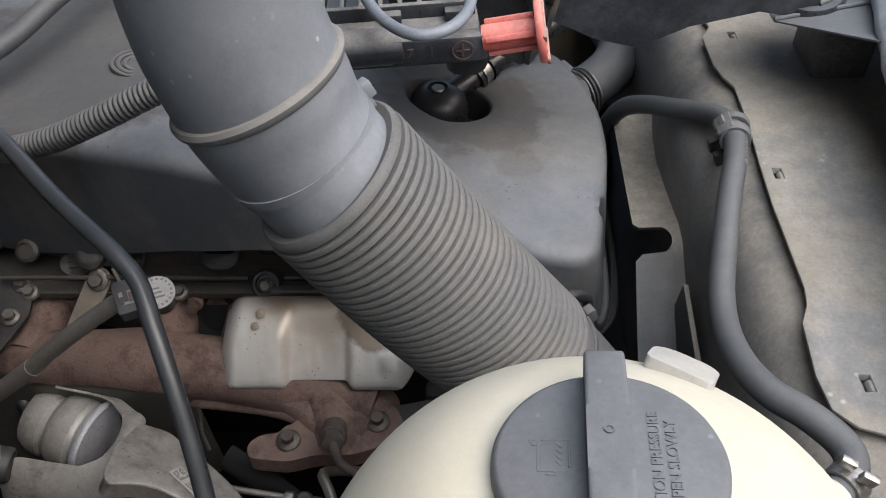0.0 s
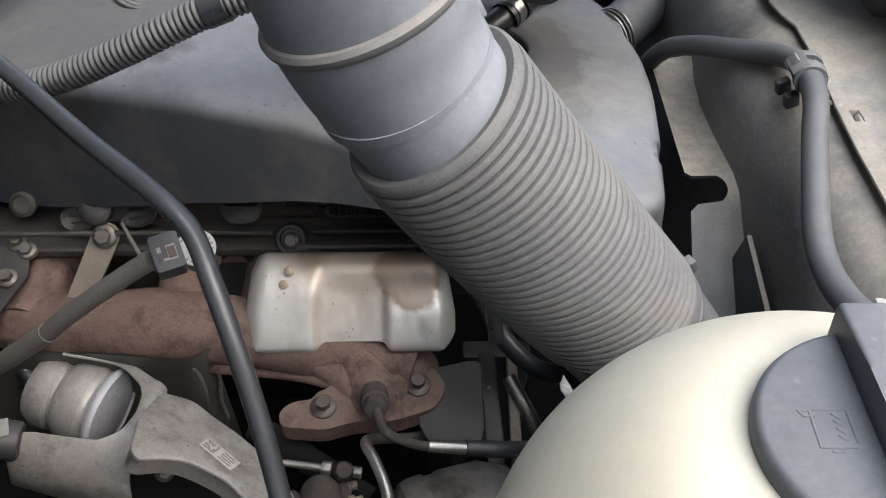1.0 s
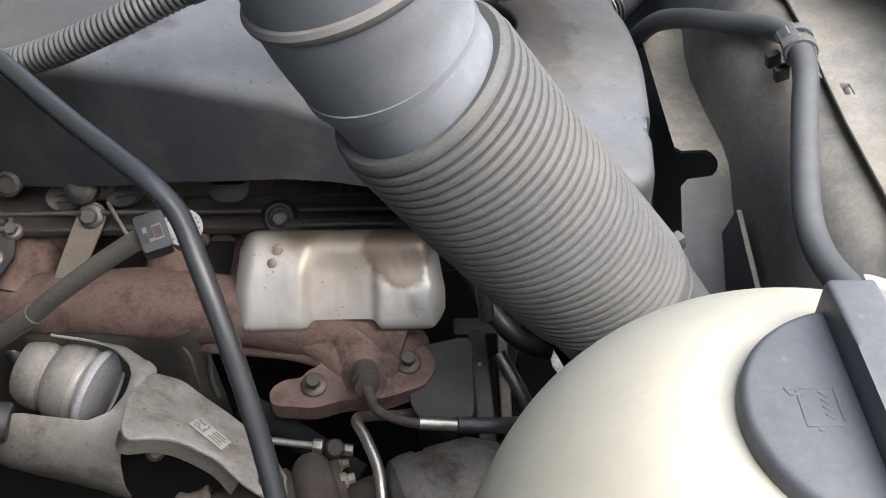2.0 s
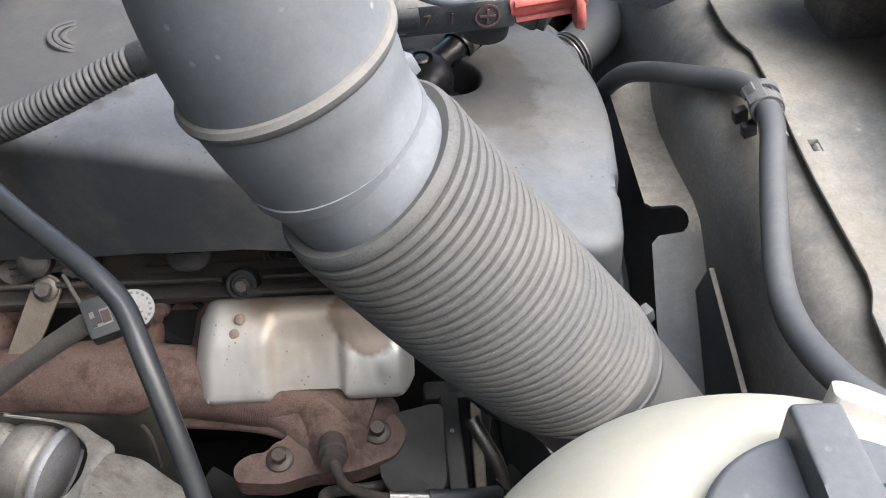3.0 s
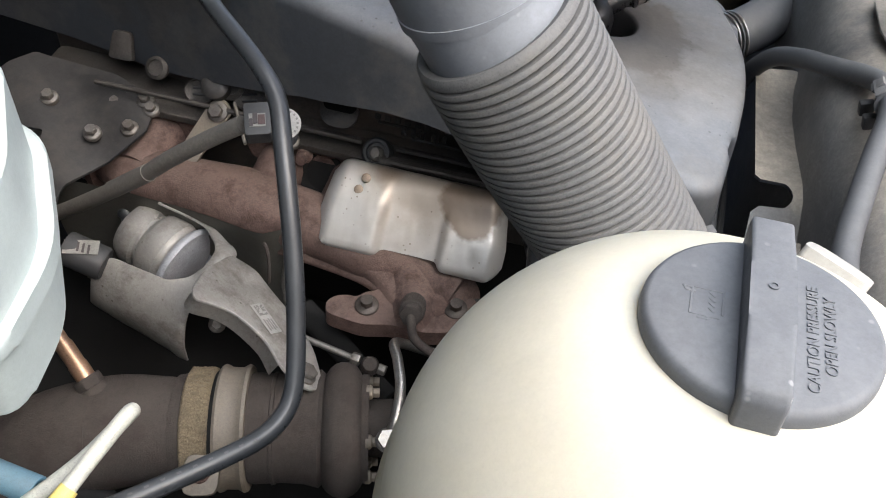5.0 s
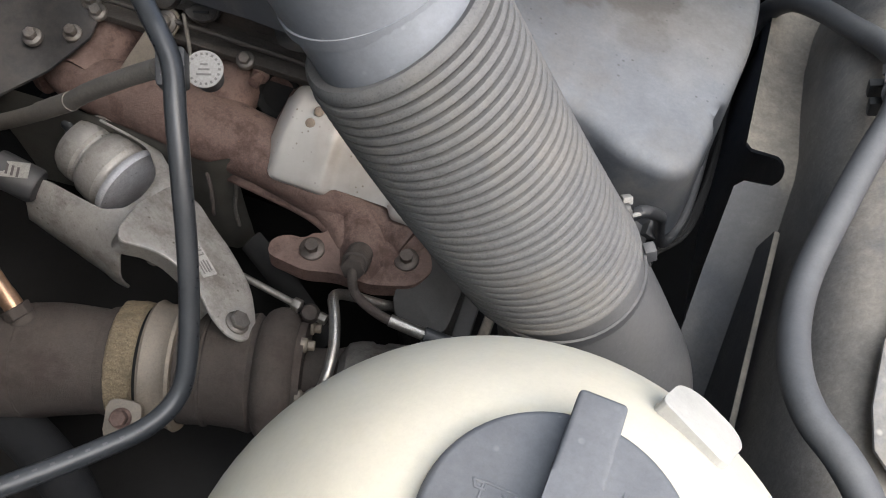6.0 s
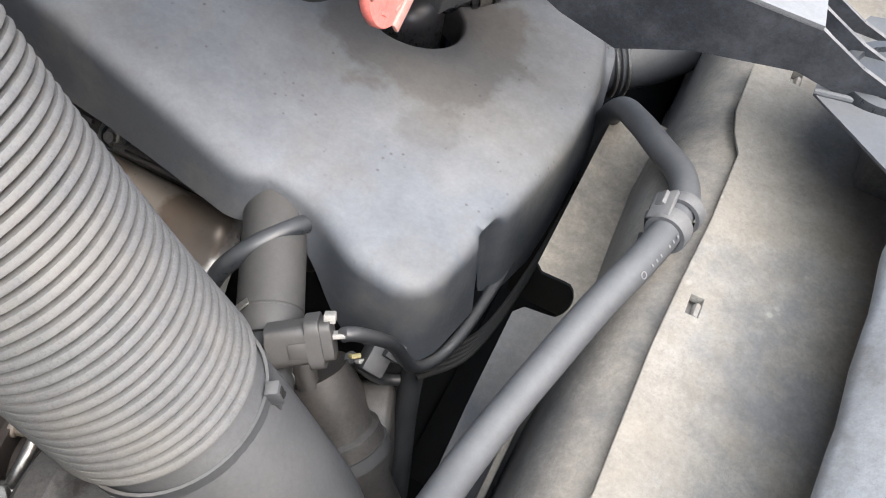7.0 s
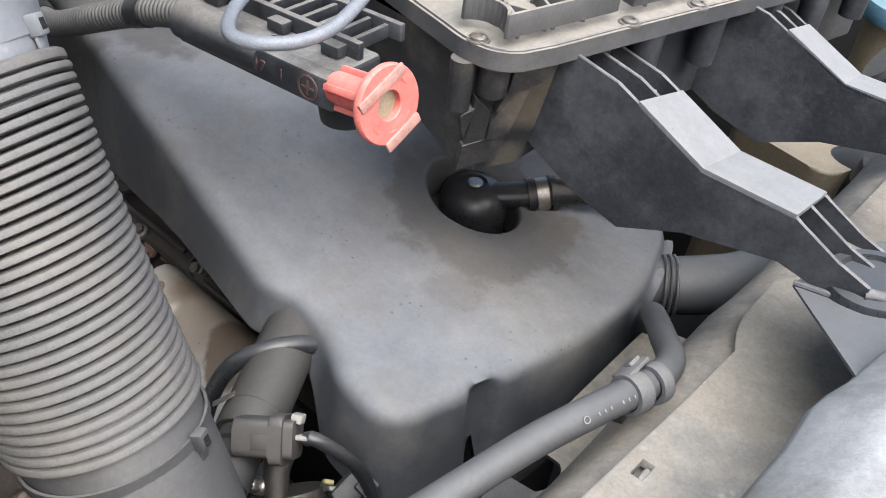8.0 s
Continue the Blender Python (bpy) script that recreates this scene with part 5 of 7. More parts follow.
def build_actuator():
    ac = thing("wastegate_actuator", (-0.245, 0.33, 0.66), "dull grey vacuum actuator canister in a sheet metal shroud", "actuator")
    ax = Vector((0.93, -0.33, -0.15)).normalized()
    face = Vector((-0.2540, 0.3580, 0.6560))
    m = aim(face, ax)
    bm = bmesh.new()
    lathe(bm, [(0, -0.056), (0.016, -0.056), (0.0235, -0.0535), (0.0262, -0.048), (0.0266, -0.042), (0.0262, -0.0375), (0.0238, -0.0355), (0.0236, -0.0335), (0.0262, -0.0315), (0.0284, -0.0275), (0.0290, -0.020), (0.0286, -0.0130), (0.0262, -0.0105), (0.0260, -0.0085), (0.0275, -0.0055)], m, 56)
    part("canister", bm, M_GALV, ac, "ribbed dull steel canister")
    bm = bmesh.new()
    lathe(bm, [(0.0270, -0.0060), (0.0302, -0.0055), (0.0312, -0.0035), (0.0310, -0.0012), (0.0300, 0.0002), (0.0290, 0.0002), (0.0283, -0.0008), (0.0276, -0.0014), (0.0262, -0.0008), (0.019, 0.0008), (0.010, 0.0018), (0, 0.0021)], m, 56)
    part("canister_lid", bm, M_LID, ac, "speckled pressed lid with rolled rim")
    # shroud: a sheet rolled round the canister, with a window cut over its lid and a thin tongue behind
    A = SHROUD_A
    e1 = (Vector((0, 0, 1)) - A * A.z).normalized()
    e2 = e1.cross(A)
    k = SHROUD_R * math.pi / 180
    outline = [(-0.0445, 33.5), (-0.0445, 36.5), (-0.027, 43), (-0.010, 51), (0.0, 49), (0.0085, 40), (0.020, 31.5), (0.0312, 23), (0.0335, -9), (0.0275, -41), (0.029, -58), (0.033, -82), (0.033, -120),
               (-0.040, -120), (-0.0500, -105), (-0.0490, -62), (-0.0430, -42.5), (-0.037, -40), (-0.017, -37), (0.004, -33.5), (0.0165, -22), (0.0207, -6), (0.0190, 10), (0.0137, 21), (-0.004, 40), (-0.0125, 44.5), (-0.027, 39)]
    outline = rounded([(u, v * k) for u, v in outline][::-1], 0.004, 3)

    def place(u, v, out, down, pu=0, pv=0):
        a = v / SHROUD_R
        r = SHROUD_R - down + 0.0006 * noise.noise(Vector((u * 60, v * 60, 2)))
        # pressed seam ring near the right edge
        r += 0.0016 * math.exp(-((u - 0.0255) / 0.003) ** 2) * (1 if a > -0.9 else 0.4)
        return SHROUD_C + A * u + (e1 * math.cos(a) + e2 * math.sin(a)) * r

    bm = bmesh.new()
    sheet(bm, outline, place, (), 0.006, rings=((0.0004, 0.0004), (0.0004, 0.0016), (-0.002, 0.0018)))
    part("shroud", bm, M_GALV, ac, "curved dull steel shroud with a cut-out window")
    # bracket arm lying in one tilted plane, its inner edge folded down
    N = Vector((0.506, 0.36, 0.784)).normalized()
    O = Vector((-0.179, 0.307, 0.693))
    U = Vector((0.80, -0.56, 0)).normalized()
    U = (U - N * U.dot(N)).normalized()
    V = N.cross(U)
    arm_xyz = [(-0.2110, 0.3478, 0.6948), (-0.1935, 0.3490, 0.6838), (-0.1808, 0.3400, 0.6790), (-0.1567, 0.3254, 0.6702), (-0.1363, 0.3069, 0.6655), (-0.1235, 0.2870, 0.668), (-0.1208, 0.2765, 0.6690), (-0.1238, 0.2682, 0.6752),
               (-0.1328, 0.2666, 0.6818), (-0.1445, 0.2735, 0.688), (-0.1622, 0.2876, 0.6910), (-0.1790, 0.2950, 0.6990), (-0.1940, 0.2943, 0.7090), (-0.2085, 0.2860, 0.7215), (-0.2130, 0.2935, 0.7210), (-0.2165, 0.3180, 0.710)]
    flat = [((Vector(p) - O).dot(U), (Vector(p) - O).dot(V)) for p in arm_xyz][::-1]
    arm = rounded(flat, [0.004 if i in (15, 2, 1, 0) else 0.012 for i in range(16)], 4)
    if sum(a[0] * b[1] - b[0] * a[1] for a, b in zip(arm, arm[1:] + arm[:1])) < 0:
        arm = arm[::-1]

    def plane(u, v, out, down, pu=0, pv=0):
        dimple = -0.0034 * math.exp(-(((u + 0.026) / 0.006) ** 2 + ((v - 0.012) / 0.010) ** 2))
        wave = 0.0008 * noise.noise(Vector((u * 50, v * 50, 4)))
        return O + U * u + V * v + N * (dimple + wave - down)

    bm = bmesh.new()
    sheet(bm, arm, plane, (), 0.006, rings=((0.0007, 0.0004), (0.001, 0.0018), (-0.003, 0.0022)))
    armp = part("bracket_arm", bm, M_GALV, ac, "grimy steel bracket arm")
    bm = bmesh.new()
    edge = [((Vector(p) - O).dot(U), (Vector(p) - O).dot(V)) for p in ((-0.2135, 0.3030, 0.7175), (-0.2115, 0.2925, 0.7215), (-0.2060, 0.2880, 0.7195), (-0.1935, 0.2945, 0.7085), (-0.1790, 0.2952, 0.6990), (-0.1622, 0.2880, 0.6908), (-0.1480, 0.2760, 0.688))]
    path = [plane(p.x, p.y, 0, 0.0008) for p in spline([(u, v, 0) for u, v in edge], 0.003)]
    rows = [[bm.verts.new(p - N * d + (V * (0.0012 if d > 0.001 else 0))) for d in (0.0, 0.003, 0.008, 0.014)] for p in path]
    for a, b in zip(rows, rows[1:]):
        for i in range(3):
            bm.faces.new((a[i], a[i + 1], b[i + 1], b[i]))
    bmesh.ops.solidify(bm, geom=bm.faces[:], thickness=0.0014)
    part("bracket_flange", bm, M_GALV, armp, angle=60)
    bm = bmesh.new()
    lm = aim(plane((Vector((-0.1700, 0.3060, 0.688)) - O).dot(U), (Vector((-0.1700, 0.3060, 0.688)) - O).dot(V), 0, -0.0006), N, 0, V)
    lm = lm @ pose(0, 0, 0, 0, 0, 97)
    box(bm, lm, (0.012, 0.026, 0.0005), 0.0001, 1)
    label = part("label", bm, M_TAG, armp, "worn paper label")
    for j in range(4):
        bm = bmesh.new()
        box(bm, lm @ pose(-0.0035 + 0.0023 * j, -0.0055, 0.0005), (0.0011, 0.010 - 0.002 * (j % 2), 0.0002), 0, 1)
        part("label_bar", bm, M_TAGINK, label)
    bm = bmesh.new()
    for i in range(8):
        for j in range(8):
            if (i * 5 + j * 3 + i * j) % 7 < 4 or i == 0 or j == 0:
                box(bm, lm @ pose(-0.0038 + 0.0011 * i, 0.0032 + 0.0011 * j, 0.0005), (0.00095, 0.00095, 0.0002), 0, 1)
    part("label_block", bm, M_TAGINK, label)
    bolt(ac, (-0.1320, 0.2775, 0.6765), N, 0.0072, 0.004, 1.15, M_BOLT, name="arm_bolt")
    bolt(ac, (-0.2095, 0.3090, 0.6620), (0.3, -0.5, 0.8), 0.0042, 0.008, 1.5, M_BOLT, name="shroud_bolt")
    # thin bent spring wire standing beside the arm
    bm = bmesh.new()
    tube(bm, [(-0.186, 0.352, 0.668), (-0.187, 0.357, 0.690), (-0.190, 0.361, 0.697), (-0.194, 0.366, 0.694)], 0.0014, 8, 0.002)
    part("spring_wire", bm, M_IRON, ac)
    # push rod with its lock nut and ball joint
    a, b = Vector((-0.1500, 0.3190, 0.6578)), Vector((-0.1066, 0.3126, 0.6564))
    d = (b - a).normalized()
    bm = bmesh.new()
    tube(bm, [a, b], 0.0025, 12, smooth=False)
    part("push_rod", bm, M_ROD, ac, "dull push rod")
    bm = bmesh.new()
    prism(bm, hexagon(0.0050), aim(b - d * 0.003, d, 15), 0.0065, 0.0006)
    part("lock_nut", bm, M_ROD, ac)
    bm = bmesh.new()
    lathe(bm, [(0, -0.0085), (0.0050, -0.008), (0.0068, -0.002), (0.0068, 0.003), (0.0050, 0.007), (0, 0.008)], aim(b + d * 0.0115 + Vector((0, -0.001, 0)), (0.1, -0.35, 1)), 22)
    part("ball_joint", bm, M_IRON, ac)
    bm = bmesh.new()
    prism(bm, hexagon(0.0042), aim(b + d * 0.0175, d, 10), 0.006, 0.0005)
    part("rod_end", bm, M_ROD, ac)
    # lever and dark strut behind
    bm = bmesh.new()
    tube(bm, [(-0.162, 0.356, 0.640), (-0.125, 0.335, 0.632), (-0.080, 0.305, 0.625)], 0.010, 12, smooth=False, flat=0.5)
    part("lever", bm, M_DARK, ac)
    # sleeved vacuum line into the canister
    bm = bmesh.new()
    tube(bm, [(-0.303, 0.374, 0.664), (-0.313, 0.381, 0.672), (-0.322, 0.395, 0.676), (-0.328, 0.418, 0.668)], lambda s, f: 0.0062 + 0.0008 * math.sin(s * 900), 14, 0.0015)
    part("vacuum_line", bm, M_RUBBER, ac, "black ribbed vacuum line")


def build_sensor_pipe():
    sp = thing("pressure_sensor_pipe", (-0.24, 0.36, 0.78), "grey-brown steel sensor pipe with a plug connector and round tag", "sensor pipe")
    bm = bmesh.new()
    tube(bm, [(-0.39, 0.362, 0.655), (-0.360, 0.356, 0.680), (-0.333, 0.350, 0.703), (-0.271, 0.341, 0.758), (-0.241, 0.338, 0.788), (-0.210, 0.336, 0.816), (-0.186, 0.336, 0.835)], lambda s, f: 0.0058 - 0.0004 * f, 18, 0.004)
    part("pipe", bm, M_PIPEGREY, sp)
    bm = bmesh.new()
    tube(bm, [(-0.292, 0.3440, 0.7395), (-0.258, 0.3395, 0.7705)], 0.0062, 14, smooth=False)
    part("sleeve_end", bm, M_PIPEGREY, sp)
    top = Vector((0.16, -0.42, 0.89)).normalized()
    c = Vector((-0.1640, 0.3450, 0.8345))
    bm = bmesh.new()
    lathe(bm, [(0, -0.020), (0.0078, -0.020), (0.0082, -0.006), (0.0092, -0.0045), (0.0092, 0.0), (0, 0.0)], aim(c, top), 28)
    part("sensor_body", bm, M_BLACK, sp)
    bm = bmesh.new()
    pm = aim(Vector((-0.1765, 0.3365, 0.8335)), top, 0, (0.8, 0.35, 0))
    prism(bm, rounded([(-0.011, -0.0075), (0.009, -0.0075), (0.009, 0.0075), (-0.011, 0.0075)], 0.002, 3), pm, 0.014, 0.0012)
    plug = part("plug", bm, M_BLACK, sp, "black plug connector")
    for dx, dy, w, h, mat_ in ((0.0, 0.0, 0.0082, 0.0095, M_LABEL), (0.0, 0.0024, 0.0060, 0.0040, M_PAINTRED), (-0.001, -0.0012, 0.0066, 0.0026, M_INK), (0.0014, -0.0036, 0.0046, 0.0020, M_INK)):
        bm = bmesh.new()
        box(bm, pm @ pose(dx, dy, 0.0138 if w > 0.008 else 0.0142), (w, h, 0.0006), 0.0001, 1)
        part("tag_mark", bm, mat_, plug)
    m = aim(c + top * 0.0004, top)
    bm = bmesh.new()
    lathe(bm, [(0, -0.0016), (0.0097, -0.0016), (0.0103, -0.0008), (0.0101, 0.0), (0, 0.0003)], m, 40)
    disc = part("round_tag", bm, M_TAG, sp, "pale round tag with worn print")
    for j in range(18):
        bm = bmesh.new()
        a = radians(360 * j / 18)
        box(bm, m @ pose(0.0082 * math.cos(a), 0.0082 * math.sin(a), 0.0001, 0, 0, math.degrees(a)), (0.0013, 0.0012, 0.0003), 0, 1)
        part("print_bar", bm, M_TAGINK, disc)
    for j in range(3):
        bm = bmesh.new()
        box(bm, m @ pose(0, -0.003 + 0.0027 * j, 0.0003), (0.008 - 0.002 * j, 0.0010, 0.0003), 0, 1)
        part("print_bar", bm, M_TAGINK, disc)
    bm = bmesh.new()
    tube(bm, [(-0.2467, 0.452, 0.7448), (-0.236, 0.436, 0.738), (-0.226, 0.420, 0.736)], 0.0014, 8, 0.003)
    part("tie_wire", bm, M_PIPEGREY, sp)
    # steel bracket strip bolted to the head, narrowing to the manifold
    br = thing("support_strip", (-0.27, 0.43, 0.70), "tan coated steel support strip bolted to the head", "bracket")
    a, b = Vector((-0.2590, 0.4500, 0.7340)), Vector((-0.2840, 0.4120, 0.6930))
    up = (b - a).cross(Vector((0.98, 0, 0.1))).normalized()
    up = up if up.z > 0 else -up
    side = up.cross((b - a).normalized())
    outline = []
    L = (b - a).length
    outline = [(L, 0.0085), (0.004, 0.0095)] + [(-0.010 * math.sin(radians(t)), 0.0095 * math.cos(radians(t))) for t in range(15, 180, 15)] + [(0.004, -0.0095), (L, -0.0085)]
    mm = Matrix((((b - a).normalized()), side, up)).transposed().to_4x4()
    bm = bmesh.new()
    prism(bm, outline[::-1], Matrix.Translation(a) @ mm, 0.0022, 0.0005, 1)
    part("strip", bm, M_STRIP, br)
    bolt(br, a + up * 0.003, up, 0.0056, 0.0045, 1.5, M_BOLT, turn=20)


def build_black_pipe():
    bp = thing("black_fuel_pipe", (-0.13, 0.25, 0.75), "glossy black bent fuel pipe crossing before the manifold", "pipe")
    line = [(-0.34, 0.500, 0.880), (-0.285, 0.440, 0.893), (-0.245, 0.396, 0.899), (-0.203, 0.350, 0.903), (-0.178, 0.326, 0.903), (-0.160, 0.310, 0.900), (-0.148, 0.299, 0.892), (-0.139, 0.281, 0.879), (-0.130, 0.262, 0.860), (-0.1215, 0.243, 0.838), (-0.1135, 0.222, 0.815), (-0.1075, 0.201, 0.796), (-0.1075, 0.187, 0.787), (-0.1140, 0.171, 0.785), (-0.130, 0.152, 0.786), (-0.160, 0.122, 0.788), (-0.20, 0.085, 0.79), (-0.25, 0.04, 0.79)]
    bm = bmesh.new()
    tube(bm, line, 0.0050, 22, 0.003)
    pipe = part("pipe", bm, M_RUBBER, bp)
    for k in range(10):
        p = Vector((-0.115, 0.166, 0.7905)).lerp(Vector((-0.165, 0.117, 0.7935)), k / 9)
        bm = bmesh.new()
        box(bm, aim(p, (0.1, -0.1, 1), 45), (0.0022, 0.0010, 0.0003), 0.0, 1)
        part("printed_bar", bm, M_PRINT, pipe)


def build_rear_lines():
    vp = thing("rear_vacuum_pipe", (-0.31, 0.53, 0.885), "dull black vacuum pipe crossing over the engine cover", "pipe")
    bm = bmesh.new()
    tube(bm, [(-0.43, 0.34, 0.89), (-0.370, 0.430, 0.884), (-0.313, 0.533, 0.884), (-0.284, 0.591, 0.894), (-0.25, 0.66, 0.90), (-0.23, 0.72, 0.87)], 0.0072, 18, 0.006)
    part("pipe", bm, M_COOL, vp)


def build_left_clutter():
    # perforated grey bracket
    pb = thing("steel_bracket_plate", (-0.35, 0.40, 0.70), "bare steel bracket plate with square holes and bolts", "bracket")
    outline = [(-0.44, 0.44), (-0.39, 0.345), (-0.358, 0.310), (-0.346, 0.330), (-0.348, 0.362), (-0.332, 0.395), (-0.310, 0.426), (-0.316, 0.458), (-0.35, 0.466), (-0.42, 0.470)]
    outline = rounded(outline[:], 0.004, 3)
    holes = [rounded([(x - 0.007, y - 0.007), (x + 0.007, y - 0.007), (x + 0.007, y + 0.007), (x - 0.007, y + 0.007)], 0.003, 3) for x, y in ((-0.365, 0.365), (-0.388, 0.395))]
    bm = bmesh.new()
    sheet(bm, outline, lambda u, v, out, down, pu=0, pv=0: Vector((u, v, 0.712 + 0.25 * (v - 0.40) - 0.10 * (u + 0.34) + 0.004 * math.sin((u + v) * 70) - down)), holes, 0.012, rings=((0, 0.002),), hole_rings=((0, 0.002),))
    part("plate", bm, M_OLDSTEEL, pb)
    for x, y in ((-0.322, 0.452), (-0.323, 0.425), (-0.347, 0.412), (-0.39, 0.43)):
        bolt(pb, (x, y, 0.715 + 0.25 * (y - 0.40) - 0.10 * (x + 0.34)), (0, -0.25, 0.97), 0.0046, 0.005, 1.5, M_BOLT)
    # thin vacuum pipes below it
    vp = thing("thin_brake_pipes", (-0.33, 0.31, 0.68), "pair of thin steel pipes with black sleeves", "pipe")
    for dx in (0.0, 0.018):
        bm = bmesh.new()
        tube(bm, [(-0.335 - dx, 0.325, 0.745), (-0.330 - dx, 0.305, 0.725), (-0.327 - dx, 0.290, 0.70), (-0.335 - dx, 0.272, 0.675), (-0.352 - dx, 0.255, 0.65)], 0.0035, 12, 0.004)
        part("pipe", bm, M_STEEL, vp)
        bm = bmesh.new()
        tube(bm, [(-0.337 - dx, 0.332, 0.752), (-0.331 - dx, 0.310, 0.732)], 0.0062, 14, smooth=False)
        part("sleeve", bm, M_BLACK, vp)
    # plug with a label
    pl = thing("black_plug_connector", (-0.305, 0.315, 0.69), "black plug connector with a small printed label", "connector")
    bm = bmesh.new()
    lathe(bm, [(0, -0.016), (0.012, -0.016), (0.0125, -0.014), (0.0125, 0.012), (0.011, 0.014), (0, 0.014)], aim((-0.306, 0.316, 0.695), (0.93, 0.0, -0.3)), 28)
    body = part("plug_body", bm, M_BLACK, pl)
    bm = bmesh.new()
    box(bm, aim((-0.306, 0.3135, 0.7078), (0.1, -0.2, 1), -10), (0.024, 0.011, 0.0004), 0.0001, 1)
    lab = part("plug_label", bm, M_LABEL, body)
    for k in range(4):
        bm = bmesh.new()
        box(bm, aim((-0.312 + 0.004 * k, 0.3128, 0.7083), (0.1, -0.2, 1), -10), (0.0016, 0.007, 0.0003), 0, 1)
        part("label_bar", bm, M_INK, lab)
    # braided sleeve hose
    bh = thing("braided_hose", (-0.23, 0.17, 0.58), "thick black hose in a woven protective sleeve", "hose")
    bm = bmesh.new()
    tube(bm, [(-0.40, 0.215, 0.60), (-0.335, 0.200, 0.605), (-0.28, 0.190, 0.605), (-0.235, 0.175, 0.60), (-0.195, 0.150, 0.595), (-0.17, 0.11, 0.585), (-0.16, 0.06, 0.57)], 0.0165, 32, 0.003)
    part("woven_sleeve", bm, M_WEAVE, bh)
    bt = thing("blue_tube", (-0.21, 0.11, 0.79), "short faded blue plastic tube", "tube")
    bm = bmesh.new()
    lathe(bm, [(0.0062, -0.06), (0.0072, -0.06), (0.0072, 0.0), (0.0066, 0.001), (0.0055, 0.001), (0.0055, -0.01), (0, -0.01)], aim((-0.2025, 0.1145, 0.788), (0.97, -0.12, 0.05)), 28)
    part("tube_body", bm, M_BLUE, bt)
    # washer line bent back on itself
    wl = thing("washer_line", (-0.16, 0.12, 0.84), "milky washer line bent over with a white fitting", "tube")
    bm = bmesh.new()
    tube(bm, [(-0.167, 0.080, 0.842), (-0.162, 0.098, 0.848), (-0.156, 0.118, 0.853), (-0.1525, 0.130, 0.855), (-0.1535, 0.134, 0.850), (-0.160, 0.128, 0.842), (-0.172, 0.112, 0.832), (-0.195, 0.085, 0.82), (-0.22, 0.06, 0.81)], 0.0034, 16, 0.002)
    part("line", bm, M_MILK, wl)
    bm = bmesh.new()
    lathe(bm, [(0.0036, -0.004), (0.0041, -0.004), (0.0041, 0.004), (0.0036, 0.004)], aim((-0.1633, 0.0935, 0.8465), (0.3, 0.9, 0.25)), 18)
    part("yellow_band", bm, M_YELLOW, wl, "yellow marking band")
    bm = bmesh.new()
    box(bm, aim((-0.166, 0.083, 0.838), (0.1, -0.1, 1), 20), (0.016, 0.010, 0.009), 0.0015)
    box(bm, aim((-0.176, 0.081, 0.836), (0.1, -0.1, 1), 30), (0.012, 0.012, 0.010), 0.002)
    part("fitting", bm, M_WHITE, wl, "white plastic fitting")
    # pale reservoir beside the path
    rv = thing("fluid_reservoir", (-0.21, 0.17, 0.80), "pale bluish translucent fluid reservoir with a ridge", "reservoir")
    bm = bmesh.new()
    prism(bm, rounded([(-0.30, 0.10), (-0.176, 0.112), (-0.183, 0.162), (-0.222, 0.222), (-0.30, 0.23)], 0.016, 5), pose(-0.012, 0.0, 0.860), 0.092, 0.012, 4)
    part("reservoir_body", bm, M_PALE, rv)
    bm = bmesh.new()
    prism(bm, rounded([(-0.305, 0.095), (-0.171, 0.107), (-0.178, 0.166), (-0.219, 0.228), (-0.305, 0.235)], 0.018, 5), pose(-0.012, 0, 0.898), 0.010, 0.003, 3)
    part("weld_ridge", bm, M_PALE, rv)


M_WEAVE = material("woven_sleeve", (0.011, 0.0115, 0.0125), 0.75, spec=0.3, scale=180, vary=0.6, bump=1.0)
M_TAG = material("faded_tag", (0.36, 0.345, 0.32), 0.65, dust=0.3, scale=80, vary=0.15)
M_TAGINK = material("faded_ink", (0.17, 0.16, 0.15), 0.7, scale=80)
M_OLDSTEEL = material("old_steel_plate", (0.035, 0.035, 0.036), 0.5, 0.5, dust=0.2, dust_colour=(0.16, 0.15, 0.14), scale=60, vary=0.25, stain=(0.09, 0.08, 0.07), stain_amount=0.5)
M_PANEL = material("olive_grey_sheet", (0.085, 0.082, 0.072), 0.5, 0.2, dust=0.2, dust_colour=(0.16, 0.14, 0.115), scale=40, vary=0.2, stain=(0.06, 0.05, 0.04), stain_amount=0.4)
M_PRINT = material("faint_print", (0.10, 0.10, 0.105), 0.7, scale=80)
M_MILK = material("milky_tube", (0.42, 0.42, 0.37), 0.35, scale=40, vary=0.08)
M_YELLOW = material("yellow_plastic", (0.60, 0.50, 0.16), 0.5, scale=60, vary=0.1)

build_cylinder_head()
build_manifold()
build_heat_shield()
build_inner_panel()
build_turbo()
build_downpipe()
build_actuator()
build_sensor_pipe()
build_black_pipe()
build_rear_lines()
build_left_clutter()


